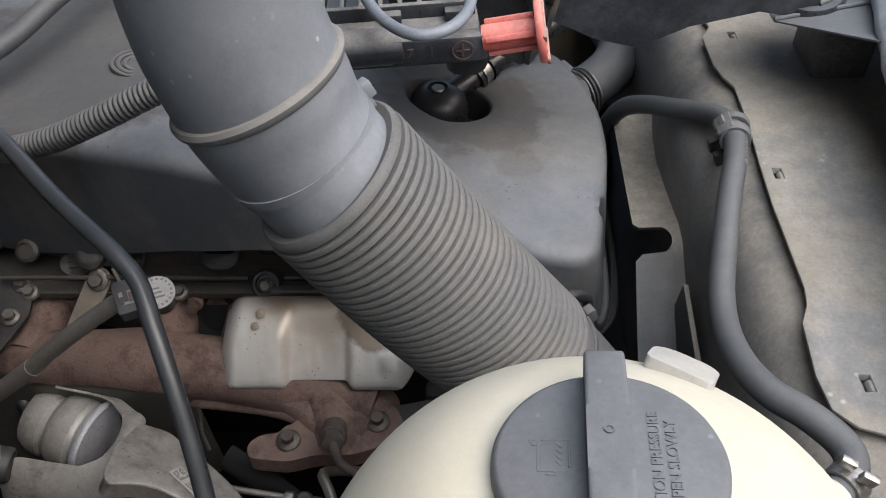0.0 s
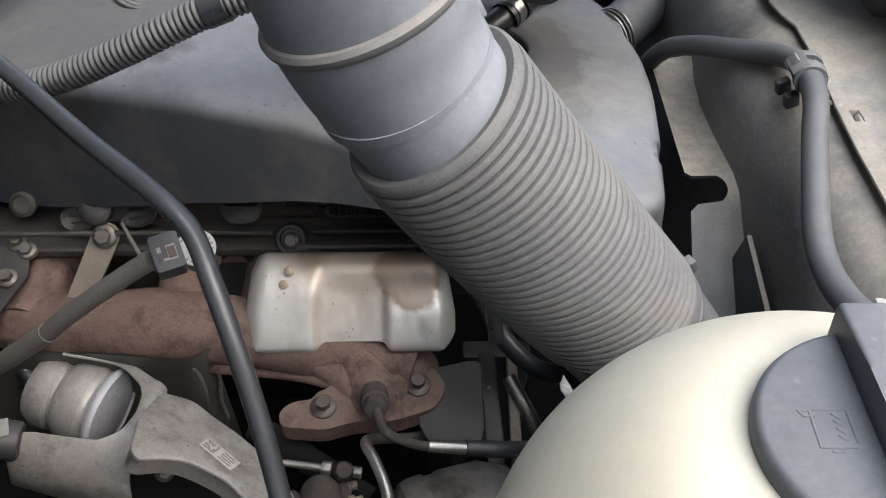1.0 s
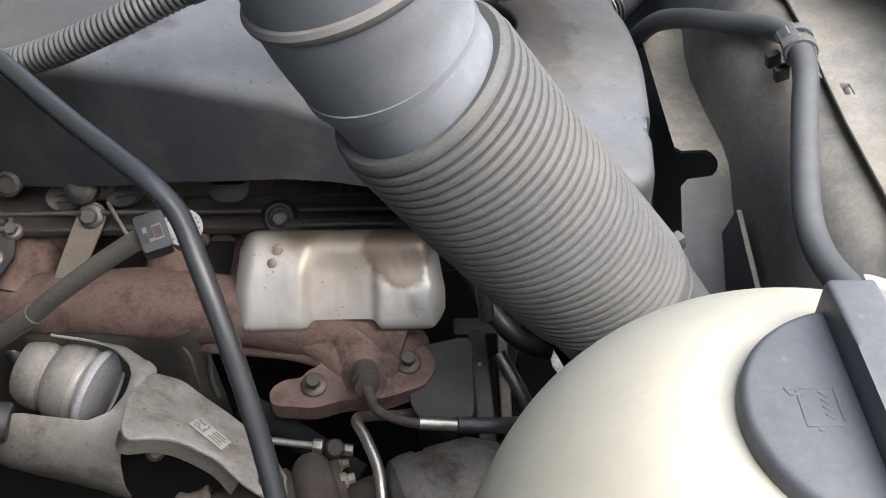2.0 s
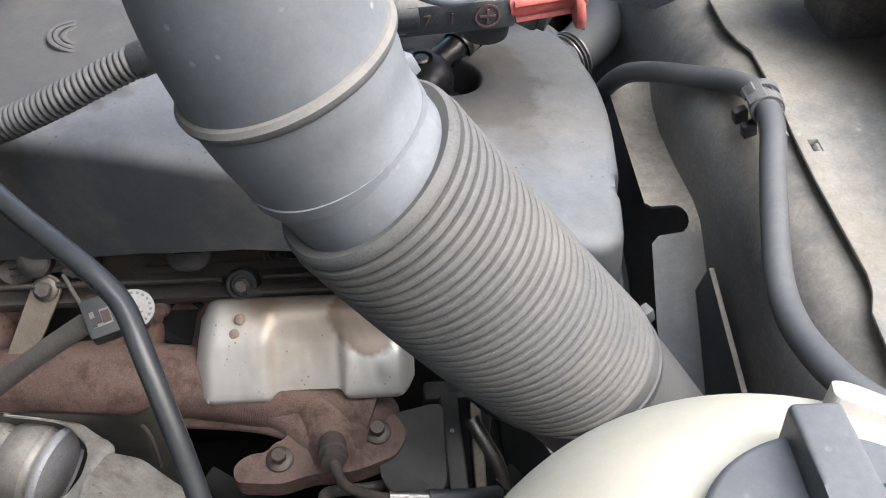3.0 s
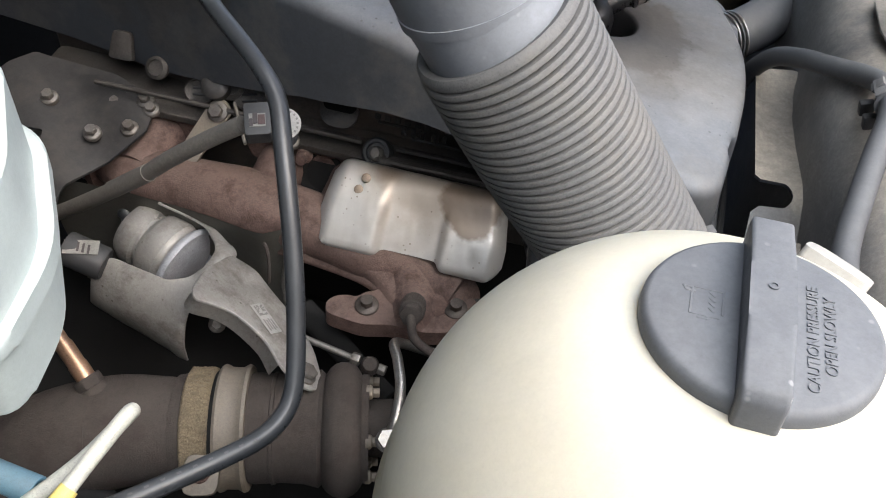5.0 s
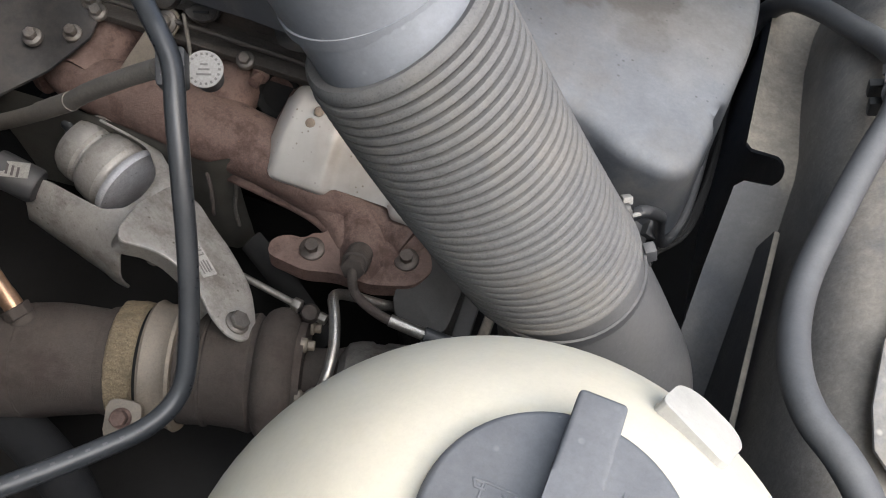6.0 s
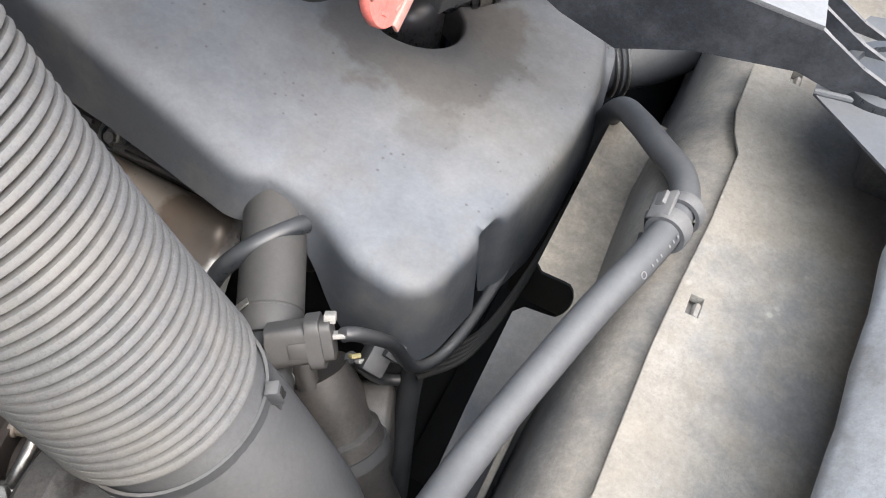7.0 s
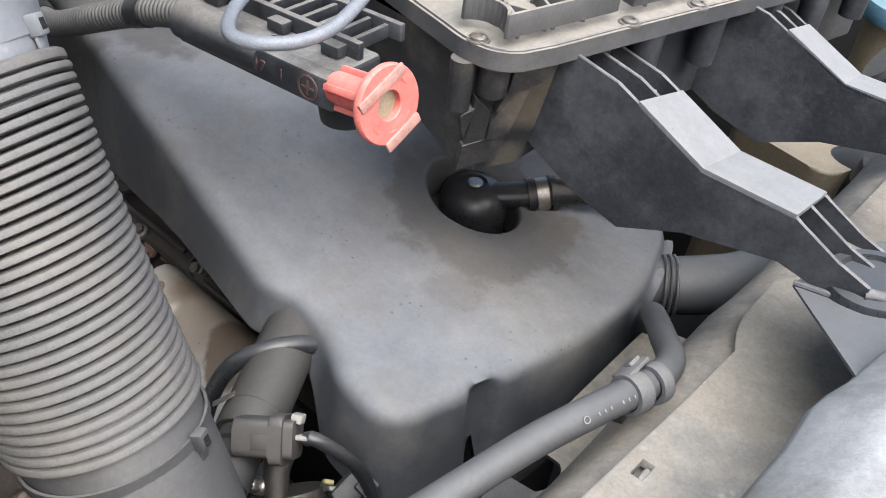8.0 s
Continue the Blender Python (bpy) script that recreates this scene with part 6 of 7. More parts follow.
# ---- between the duct and the tank ----
def build_lower_parts():
    fp = thing("manifold_pressure_line", (-0.05, 0.34, 0.66), "thin black pressure line screwed into the manifold", "pipe")
    bm = bmesh.new()
    base = Vector((-0.0745, 0.345, 0.690))
    lathe(bm, [(0, -0.006), (0.0088, -0.006), (0.0092, 0.0), (0.0092, 0.009), (0.008, 0.010), (0.0, 0.010)], aim(base, (0.08, -0.8, 0.45)), 24)
    part("socket", bm, M_IRON, fp)
    bm = bmesh.new()
    prism(bm, hexagon(0.0085), aim(base + Vector((0.0008, -0.008, 0.0045)), (0.08, -0.8, 0.45)), 0.008, 0.001)
    part("union_nut", bm, M_IRON, fp)
    bm = bmesh.new()
    tube(bm, [base + Vector((0.001, -0.010, 0.006)), base + Vector((0.003, -0.019, 0.006)), (-0.066, 0.320, 0.686), (-0.048, 0.314, 0.682), (-0.028, 0.313, 0.679), (0.0, 0.314, 0.676)], 0.0033, 14, 0.003)
    part("line", bm, M_IRON, fp)
    bm = bmesh.new()
    tube(bm, [(-0.040, 0.3133, 0.681), (-0.016, 0.313, 0.678)], 0.0042, 14, smooth=False)
    part("ferrule", bm, M_STEEL, fp, "bright crimped ferrule")
    bm = bmesh.new()
    tube(bm, [(-0.016, 0.313, 0.678), (0.01, 0.315, 0.672), (0.03, 0.325, 0.655)], 0.0055, 14, 0.004)
    part("rubber_end", bm, M_RUBBER, fp)
    # dark bracket posts behind the tank
    po = thing("support_post", (0.01, 0.36, 0.55), "dark painted support post with pitted paint", "bracket")
    for x0, x1, w, mat_ in ((0.004, 0.007, 0.013, M_BLACK), (0.0225, 0.0195, 0.008, M_BEAM)):
        a, b = Vector((x0, 0.402, 0.652)), Vector((x1, 0.300, 0.640))
        bm = bmesh.new()
        prism(bm, rounded([(-w / 2, -0.009), (w / 2, -0.009), (w / 2, 0.009), (-w / 2, 0.009)], 0.002, 2), aim(a, b - a), (b - a).length, 0.001)
        part("post", bm, mat_, po)
    bm = bmesh.new()
    box(bm, pose(0.012, 0.405, 0.50, 0, 0, 0), (0.05, 0.016, 0.16), 0.003)
    part("post_foot", bm, M_BLACK, po)
    bm = bmesh.new()
    lathe(bm, [(0, 0), (0.0016, 0), (0.0016, 0.0008), (0, 0.0008)], aim((0.0045, 0.372, 0.6575), (0, -0.1, 1)), 12)
    part("rivet", bm, M_STEEL, po)
    pu = thing("oil_pump_housing", (-0.01, 0.37, 0.60), "dark grimy cast pump housing beside the manifold", "pump housing")
    bm = bmesh.new()
    prism(bm, rounded([(-0.036, 0.385), (-0.030, 0.335), (-0.006, 0.318), (0.010, 0.330), (0.012, 0.392)], 0.008, 4), pose(0, 0, 0.545, 4, -6, 0), 0.105, 0.006, 3)
    bmesh.ops.subdivide_edges(bm, edges=bm.edges[:], cuts=1)
    roughen(bm, 0.0012, 55)
    part("casting", bm, M_CAST, pu)
    for x, y, a in ((-0.020, 0.352, 20), (-0.004, 0.356, -10)):
        bm = bmesh.new()
        box(bm, pose(x, y, 0.645, 10, -6, a), (0.004, 0.050, 0.012), 0.0015)
        part("cast_rib", bm, M_CAST, pu)
    bolt(pu, (-0.013, 0.336, 0.650), (0.1, -0.2, 1), 0.004, 0.005, 1.5, M_BOLT)
    rh = thing("thin_rubber_hose", (0.03, 0.37, 0.68), "thin black rubber hose bent under the duct", "hose")
    bm = bmesh.new()
    tube(bm, [(-0.005, 0.43, 0.70), (0.004, 0.405, 0.70), (0.016, 0.385, 0.693), (0.032, 0.372, 0.684), (0.052, 0.368, 0.678)], 0.0065, 16, 0.004)
    part("hose_body", bm, M_RUBBER, rh)
    rp = thing("return_pipe", (0.03, 0.34, 0.63), "dull steel return pipe with a hose clamp", "pipe")
    bm = bmesh.new()
    tube(bm, [(0.018, 0.376, 0.665), (0.026, 0.362, 0.658), (0.034, 0.350, 0.648), (0.040, 0.335, 0.630), (0.042, 0.32, 0.60)], 0.0052, 16, 0.004)
    part("pipe", bm, M_STEEL, rp)
    bm = bmesh.new()
    box(bm, aim((0.040, 0.345, 0.638), (0.2, -0.5, 0.8), 20), (0.016, 0.012, 0.006), 0.001)
    part("clip", bm, M_BLACK, rp)
    # dipstick-like oil pipe under the elbow
    op = thing("oil_return_tube", (0.03, 0.28, 0.64), "worn steel tube under the intake elbow", "pipe")
    bm = bmesh.new()
    tube(bm, [(0.034, 0.298, 0.694), (0.030, 0.288, 0.684), (0.027, 0.270, 0.672), (0.024, 0.25, 0.655), (0.02, 0.23, 0.62)], 0.0048, 16, 0.004)
    part("tube_body", bm, M_STEEL, op)
    bm = bmesh.new()
    lathe(bm, [(0.004, -0.004), (0.0066, -0.004), (0.0066, 0.004), (0.004, 0.004)], aim((0.0325, 0.2935, 0.690), (0.25, 0.7, 0.6)), 20)
    part("collar", bm, M_IRON, op)


build_lower_parts()


# ---- front end of the engine, beyond the duct ----
def build_throttle():
    th = thing("throttle_actuator", (0.03, 0.38, 0.74), "dusty grey cylindrical throttle motor reaching out under the cover", "actuator motor")
    a, d = Vector((0.0221, 0.394, 0.7938)), Vector((0.4841, -0.8692, -0.1006)).normalized()
    bm = bmesh.new()
    lathe(bm, [(0, -0.045), (0.0165, -0.045), (0.0165, 0.0345), (0.0160, 0.0350), (0.0160, 0.0358), (0.0167, 0.0362), (0.0167, 0.0470), (0.0158, 0.0490), (0, 0.049)], aim(a, d), 40)
    part("motor_can", bm, M_ALLOY_GREY, th)
    bm = bmesh.new()
    lathe(bm, [(0, 0.048), (0.0128, 0.048), (0.0135, 0.050), (0.0135, 0.056), (0.0118, 0.0575), (0.0118, 0.066), (0.0128, 0.0675), (0.0128, 0.078), (0, 0.08)], aim(a, d), 32)
    part("gear_cap", bm, M_BLACK, th)
    bm = bmesh.new()
    box(bm, aim(a + d * 0.040 + Vector((-0.013, -0.006, 0.012)), (-0.5, -0.2, 0.8), 30), (0.004, 0.013, 0.0012), 0.0004)
    part("spring_clip", bm, M_STEEL, th, "bright bent spring clip")
    # plug with its leads
    pc = thing("throttle_plug", (0.068, 0.353, 0.79), "dark two-pin plug with a white lock tab and wires", "connector")
    B, F = Vector((0.0515, 0.3437, 0.8027)), Vector((0.0800, 0.3615, 0.8100))
    ax = (F - B).normalized()
    m = aim(B, ax, 0, Vector((-0.30, 0.55, 0.75)))
    m = m @ Matrix.Diagonal((1.0, 1.08, 1.12, 1.0))
    bm = bmesh.new()
    prism(bm, rounded([(-0.0085, -0.0088), (0.0085, -0.0088), (0.0085, 0.0088), (-0.0085, 0.0088)], 0.004, 4), m, 0.0195, 0.0016, 3)
    prism(bm, rounded([(-0.0095, -0.0115), (0.0095, -0.0115), (0.0095, 0.0105), (-0.0095, 0.0105)], 0.0045, 4), m @ pose(0, 0, 0.0165), 0.0062, 0.0016, 3)
    prism(bm, rounded([(-0.0075, -0.0085), (0.0075, -0.0085), (0.0075, 0.0085), (-0.0075, 0.0085)], 0.003, 4), m @ pose(0, 0, 0.0215), 0.0055, 0.001, 2)
    body = part("plug_shell", bm, M_RUBBERGREY, pc)
    for sx in (-1, 1):
        bm = bmesh.new()
        box(bm, m @ pose(sx * 0.0086, -0.001, 0.009), (0.0016, 0.007, 0.013), 0.0005)
        part("latch", bm, M_RUBBERGREY, body)
    bm = bmesh.new()
    box(bm, m @ pose(0.0, 0.0095, 0.0245, 10, 0, 0), (0.0065, 0.0042, 0.0050), 0.0007)
    part("lock_tab", bm, M_LABEL, body, "pale lock tab")
    p = m @ Vector((0.001, 0.0, 0.027))
    for off in (-0.0022, 0.0022):
        bm = bmesh.new()
        q = m @ Vector((off, 0.001, 0.0255))
        tube(bm, [q, q + ax * 0.008 + Vector((0.0005, 0, -0.0005))], 0.0013, 8, smooth=False)
        part("lead", bm, M_LABEL, body)
    bm = bmesh.new()
    tube(bm, [p + ax * 0.004, p + ax * 0.009, (0.0945, 0.3755, 0.796), (0.0985, 0.384, 0.777), (0.106, 0.392, 0.750), (0.113, 0.405, 0.739), (0.119, 0.425, 0.737), (0.122, 0.455, 0.735), (0.124, 0.50, 0.733)], 0.0036, 14, 0.003)
    part("cable_sheath", bm, M_GLOSSY, pc)
    bm = bmesh.new()
    tube(bm, [(0.076, 0.380, 0.751), (0.081, 0.387, 0.730), (0.089, 0.394, 0.713), (0.100, 0.402, 0.709), (0.108, 0.412, 0.714), (0.106, 0.432, 0.724)], 0.0036, 14, 0.003)
    part("second_cable", bm, M_GLOSSY, pc)
    # inner black plug below
    lp = thing("sensor_plug", (0.08, 0.385, 0.74), "small black sensor plug with coloured leads", "connector")
    bm = bmesh.new()
    box(bm, aim((0.084, 0.388, 0.748), (0.5, -0.3, 0.8), 35), (0.020, 0.013, 0.015), 0.002)
    box(bm, aim((0.090, 0.393, 0.752), (0.5, -0.3, 0.8), 35), (0.010, 0.009, 0.016), 0.001)
    part("plug_shell", bm, M_BLACK, lp)
    for k, mat_ in enumerate((M_STRAW, M_LABEL, M_PAINTRED)):
        bm = bmesh.new()
        tube(bm, [(0.0765 + 0.004 * k, 0.378, 0.757 - 0.002 * k), (0.0785 + 0.004 * k, 0.377, 0.760 - 0.002 * k), (0.0815 + 0.004 * k, 0.380, 0.759 - 0.002 * k)], 0.0014, 8, 0.002)
        part("lead", bm, mat_, lp)
    # hose looped over the motor
    oh = thing("vacuum_hose", (0.01, 0.38, 0.80), "thin grey-black vacuum hose over the throttle motor", "hose")
    bm = bmesh.new()
    tube(bm, [(0.002, 0.350, 0.742), (-0.001, 0.364, 0.768), (0.003, 0.370, 0.786), (0.010, 0.377, 0.799), (0.019, 0.389, 0.8060), (0.0265, 0.402, 0.8060), (0.032, 0.415, 0.800), (0.038, 0.435, 0.788)], 0.0050, 16, 0.003)
    part("hose_body", bm, M_RUBBER, oh)
    # alloy housing below
    ah = thing("thermostat_housing", (0.07, 0.36, 0.66), "grimy cast alloy housing with a black band below the plug", "housing")
    bm = bmesh.new()
    d = Vector((0.62, -0.35, -0.70)).normalized()
    lathe(bm, [(0, -0.03), (0.020, -0.03), (0.022, -0.01), (0.020, 0.0), (0.020, 0.008), (0.023, 0.010), (0.023, 0.03), (0.018, 0.04), (0.018, 0.09), (0, 0.09)], aim((0.079, 0.3565, 0.7225), d), 36)
    part("casting", bm, M_ALLOY, ah)
    bm = bmesh.new()
    lathe(bm, [(0.0225, -0.004), (0.0245, -0.004), (0.0245, 0.003), (0.0225, 0.003)], aim((0.093, 0.3485, 0.7065), d), 36)
    part("band", bm, M_BLACK, ah)
    bm = bmesh.new()
    tube(bm, [(0.050, 0.372, 0.765), (0.057, 0.362, 0.762), (0.066, 0.354, 0.752)], lambda s, f: 0.008 - 0.002 * f, 14, 0.003)
    part("spigot", bm, M_CAST, ah)
    bm = bmesh.new()
    box(bm, pose(0.088, 0.376, 0.650, 8, -6, 24), (0.046, 0.050, 0.056), 0.007, 3)
    bmesh.ops.subdivide_edges(bm, edges=bm.edges[:], cuts=2, use_grid_fill=True)
    roughen(bm, 0.002, 45)
    part("lower_casting", bm, M_ALLOY, ah)
    for x, y, z in ((0.078, 0.356, 0.682), (0.098, 0.362, 0.682), (0.092, 0.386, 0.684)):
        bolt(ah, (x, y, z), (0.1, -0.3, 0.95), 0.0036, 0.005, 1.5, M_BOLT)
    bolt(ah, (0.055, 0.352, 0.757), (-0.2, -0.7, 0.7), 0.0042, 0.006, 1.2, M_STEEL)
    # sheathed hose hanging in the gap
    fh = thing("sheathed_hose", (0.115, 0.37, 0.65), "black hose in a fibrous sheath hanging into the gap", "hose")
    bm = bmesh.new()
    tube(bm, [(0.100, 0.425, 0.745), (0.103, 0.408, 0.718), (0.110, 0.388, 0.69), (0.120, 0.366, 0.66), (0.130, 0.34, 0.62), (0.135, 0.31, 0.55)], 0.0068, 16, 0.003)
    part("hose_body", bm, M_WEAVE, fh)
    # ribbed belt behind the cover corner
    rb = thing("ribbed_belt", (0.12, 0.43, 0.72), "black ribbed drive belt running under the cover", "belt")
    for k in range(5):
        bm = bmesh.new()
        y0 = 0.400 + 0.0042 * k
        tube(bm, [(0.108, y0, 0.722), (0.128, y0 + 0.03, 0.720), (0.136, y0 + 0.09, 0.715), (0.138, y0 + 0.16, 0.71)], 0.0020, 8, 0.006)
        part("rib", bm, M_DARK, rb)


M_ALLOY_GREY = material("dusty_motor_can", (0.036, 0.0355, 0.035), 0.5, 0.1, dust=0.35, dust_colour=(0.12, 0.115, 0.108), scale=45, vary=0.2)
M_RUBBERGREY = material("plug_plastic", (0.028, 0.026, 0.025), 0.5, dust=0.2, scale=60, vary=0.15)
build_throttle()


def build_breather():
    br = thing("crankcase_breather", (0.0, 0.59, 0.78), "glossy black breather dome sitting in the cover's hole", "breather")
    bm = bmesh.new()
    lathe(bm, [(0, -0.04), (0.024, -0.04), (0.0245, -0.012), (0.022, -0.003), (0.016, 0.003), (0.0085, 0.0055), (0.0078, 0.0035), (0, 0.0035)], aim((-0.004, 0.590, 0.806), (0, -0.03, 1)), 40)
    part("dome", bm, M_GLOSS, br)
    bm = bmesh.new()
    lathe(bm, [(0, 0), (0.0052, 0), (0.0054, 0.0012), (0.0045, 0.0022), (0, 0.0026)], aim((-0.004, 0.590, 0.8095), (0, -0.03, 1)), 20)
    part("screw", bm, M_STEEL, br)
    bm = bmesh.new()
    tube(bm, [(0.006, 0.597, 0.800), (0.022, 0.612, 0.803), (0.040, 0.630, 0.808), (0.07, 0.655, 0.815), (0.10, 0.68, 0.82)], lambda s, f: 0.0105, 24, 0.004)
    hose = part("outlet_hose", bm, M_GLOSS, br)
    bm = bmesh.new()
    lathe(bm, [(0.0105, -0.004), (0.0116, -0.004), (0.0116, 0.004), (0.0105, 0.004)], aim((0.031, 0.621, 0.8055), (0.65, 0.72, 0.2)), 32)
    part("hose_clamp", bm, M_STEEL, hose, "bright steel band clamp")
    for dx in (-0.008, 0.008):
        bm = bmesh.new()
        lathe(bm, [(0.0105, -0.002), (0.0125, -0.002), (0.0125, 0.002), (0.0105, 0.002)], aim(Vector((0.031, 0.621, 0.8055)) + Vector((0.65, 0.72, 0.2)).normalized() * dx, (0.65, 0.72, 0.2)), 32)
        part("hose_bead", bm, M_GLOSS, hose)


M_GLOSS = material("glossy_black_plastic", (0.012, 0.012, 0.014), 0.28, dust=0.12, scale=60, vary=0.15, bump=0.05)
build_breather()


def build_charge_pipe():
    cp = thing("charge_air_pipe", (0.14, 0.68, 0.72), "dusty black charge air pipe with spring clamp rings", "pipe")
    bm = bmesh.new()
    tube(bm, [(0.07, 0.628, 0.752), (0.105, 0.648, 0.757), (0.132, 0.668, 0.760), (0.156, 0.700, 0.760), (0.168, 0.745, 0.755), (0.165, 0.80, 0.745), (0.16, 0.86, 0.73)], lambda s, f: 0.0185 + 0.003 * min(1, f * 3), 36, 0.005)
    pipe = part("pipe_body", bm, M_COOL, cp)
    for k in range(3):
        bm = bmesh.new()
        p = Vector((0.105, 0.648, 0.757)) + Vector((0.8, 0.58, 0.06)).normalized() * (0.004 * k + 0.004)
        lathe(bm, [(0.017, -0.001), (0.0232, -0.001), (0.0237, 0.0), (0.0225, 0.001), (0.019, 0.001)], aim(p + Vector((0.012, 0.006, 0.001)), (0.8, 0.58, 0.06)), 40)
        part("clamp_ring", bm, M_STEEL if k != 1 else M_COOL, pipe, "thin steel clamp ring" if k != 1 else "")
    bm = bmesh.new()
    lathe(bm, [(0.018, -0.02), (0.021, -0.02), (0.021, 0.0), (0.018, 0.0)], aim((0.102, 0.646, 0.757), (0.8, 0.58, 0.06)), 36)
    part("collar", bm, M_RUBBER, cp)


build_charge_pipe()


# ---- air filter box and the terminal block ----
def build_filter_box():
    fb = thing("air_filter_box", (0.05, 0.60, 0.88), "black plastic air filter box with a dusty flanged lid", "air filter box")
    # plan: one corner near the red cap; one side runs to -x, the other to +y
    lid = [(0.0833, 0.4815), (0.0897, 0.502), (0.0972, 0.5375), (0.1092, 0.592), (0.125, 0.6626), (0.165, 0.84), (-0.05, 0.88), (-0.05, 0.500), (0.015, 0.483), (0.043, 0.4762), (0.058, 0.4722), (0.0735, 0.4735)]
    outline = rounded(lid, [0.006, 0.004, 0.001, 0.001, 0.001, 0.02, 0.02, 0.02, 0.004, 0.004, 0.006, 0.007], 4)
    bm = bmesh.new()
    prism(bm, outline, pose(0, 0, 0.967), 0.0092, 0.0009, 2)
    lidp = part("lid_flange", bm, M_BOXLID, fb, "black lid flange with tan dust on top")
    # thin bead along the rim
    rim = [Vector((*p, 0.9765)) for p in offset_loop(outline, -0.0022)]
    bm = bmesh.new()
    tube(bm, rim + rim[:1], 0.0008, 6, smooth=False)
    part("rim_bead", bm, M_BOXLID, lidp)

    # raised stiffening walls, the first with a scoop round its screw
    def wall(points, height=0.0115):
        for a, b in zip(points, points[1:]):
            bm = bmesh.new()
            mid = Vector(((a[0] + b[0]) / 2, (a[1] + b[1]) / 2, 0.9755 + height / 2))
            box(bm, Matrix.Translation(mid) @ pose(0, 0, 0, 0, 0, math.degrees(math.atan2(b[1] - a[1], b[0] - a[0]))), ((Vector(b) - Vector(a)).length + 0.0012, 0.0018, height), 0.0004)
            part("lid_wall", bm, M_BOXLID, lidp)

    scoop = [(0.0634 + 0.0125 * math.cos(a), 0.4770 + 0.0105 * math.sin(a)) for a in [math.pi * (0.90 - 0.085 * k) for k in range(9)]]
    wall([(0.046, 0.492), (0.0505, 0.4805)] + scoop + [(0.0757, 0.4800), (0.0898, 0.5494), (0.062, 0.556), (0.040, 0.548), (0.046, 0.492)])
    wall([(0.092, 0.5615), (0.100, 0.598), (0.107, 0.632), (0.060, 0.645), (0.050, 0.574), (0.092, 0.5615)])
    wall([(0.110, 0.648), (0.132, 0.745), (0.08, 0.76), (0.062, 0.660), (0.110, 0.648)])
    for a, b in (((0.0772, 0.4870), (0.058, 0.500)), ((0.0805, 0.5040), (0.060, 0.497)), ((0.0815, 0.5085), (0.060, 0.522)), ((0.0855, 0.528), (0.060, 0.520)), ((0.094, 0.570), (0.066, 0.59)), ((0.099, 0.592), (0.066, 0.586))):
        wall([a, b], 0.0085)
    bm = bmesh.new()
    prism(bm, rounded([(0.050, 0.496), (0.064, 0.495), (0.074, 0.542), (0.052, 0.545)], 0.005, 4), pose(0, 0, 0.976), 0.006, 0.003, 3)
    part("lid_panel", bm, M_BOXLID, lidp)
    for x, y in ((0.0627, 0.4779), (0.0961, 0.5540), (0.1073, 0.6035), (0.128, 0.690), (0.0, 0.494)):
        bm = bmesh.new()
        lathe(bm, [(0, 0), (0.0056, 0), (0.0056, 0.0010), (0.0040, 0.0012), (0.0040, 0.0024), (0.0030, 0.0030), (0.0020, 0.0030), (0.0018, 0.0020), (0, 0.0020)], pose(x, y, 0.9758), 24)
        part("lid_screw", bm, M_ROD, lidp, "dull steel screw with a washer")
    # body below the lid
    bm = bmesh.new()
    prism(bm, rounded([(0.074, 0.520), (0.092, 0.60), (0.135, 0.82), (-0.02, 0.85), (-0.02, 0.52), (0.030, 0.520)], 0.006, 3), pose(0, 0, 0.910), 0.0575, 0.004)
    body = part("box_body", bm, M_BOX, fb)
    # the corner runs down to a blunt wedge whose lower edge rises away from the tip
    rings = (((-0.03, 0.486, 0.9672), (0.030, 0.4815, 0.9672), (0.056, 0.4775, 0.9672), (0.0640, 0.4795, 0.9672), (0.0840, 0.5105, 0.9672), (0.089, 0.545, 0.9672), (0.03, 0.56, 0.9672), (-0.03, 0.55, 0.9672)),
             ((-0.03, 0.489, 0.950), (0.028, 0.485, 0.936), (0.0555, 0.4825, 0.930), (0.0630, 0.4860, 0.929), (0.0775, 0.5110, 0.929), (0.082, 0.545, 0.930), (0.03, 0.56, 0.936), (-0.03, 0.55, 0.950)),
             ((-0.03, 0.492, 0.938), (0.026, 0.4885, 0.911), (0.0530, 0.4885, 0.896), (0.0616, 0.4925, 0.8975), (0.0718, 0.5115, 0.8995), (0.076, 0.540, 0.905), (0.03, 0.55, 0.914), (-0.03, 0.55, 0.938)))
    bm = bmesh.new()
    loops = [[bm.verts.new(p) for p in ring] for ring in rings]
    for a, b in zip(loops, loops[1:]):
        for i in range(8):
            bm.faces.new((a[i], b[i], b[(i + 1) % 8], a[(i + 1) % 8]))
    bm.faces.new(loops[-1])
    bmesh.ops.recalc_face_normals(bm, faces=bm.faces[:])
    bmesh.ops.bevel(bm, geom=[e for e in bm.edges if e.calc_face_angle(0) > 0.2], offset=0.0012, segments=2, affect="EDGES", clamp_overlap=True)
    part("corner_wedge", bm, M_CORNER, body, angle=30)
    # folded panels on the wedge's dusty face: s runs along the face, z hangs down from the lid
    face = Matrix.Translation((0.0640, 0.4795, 0.9670)) @ pose(0, 0, 0, 0, 0, math.degrees(math.atan2(0.0315, 0.0205))) @ pose(0, 0, 0, 90 + 7.2, 0, 0)
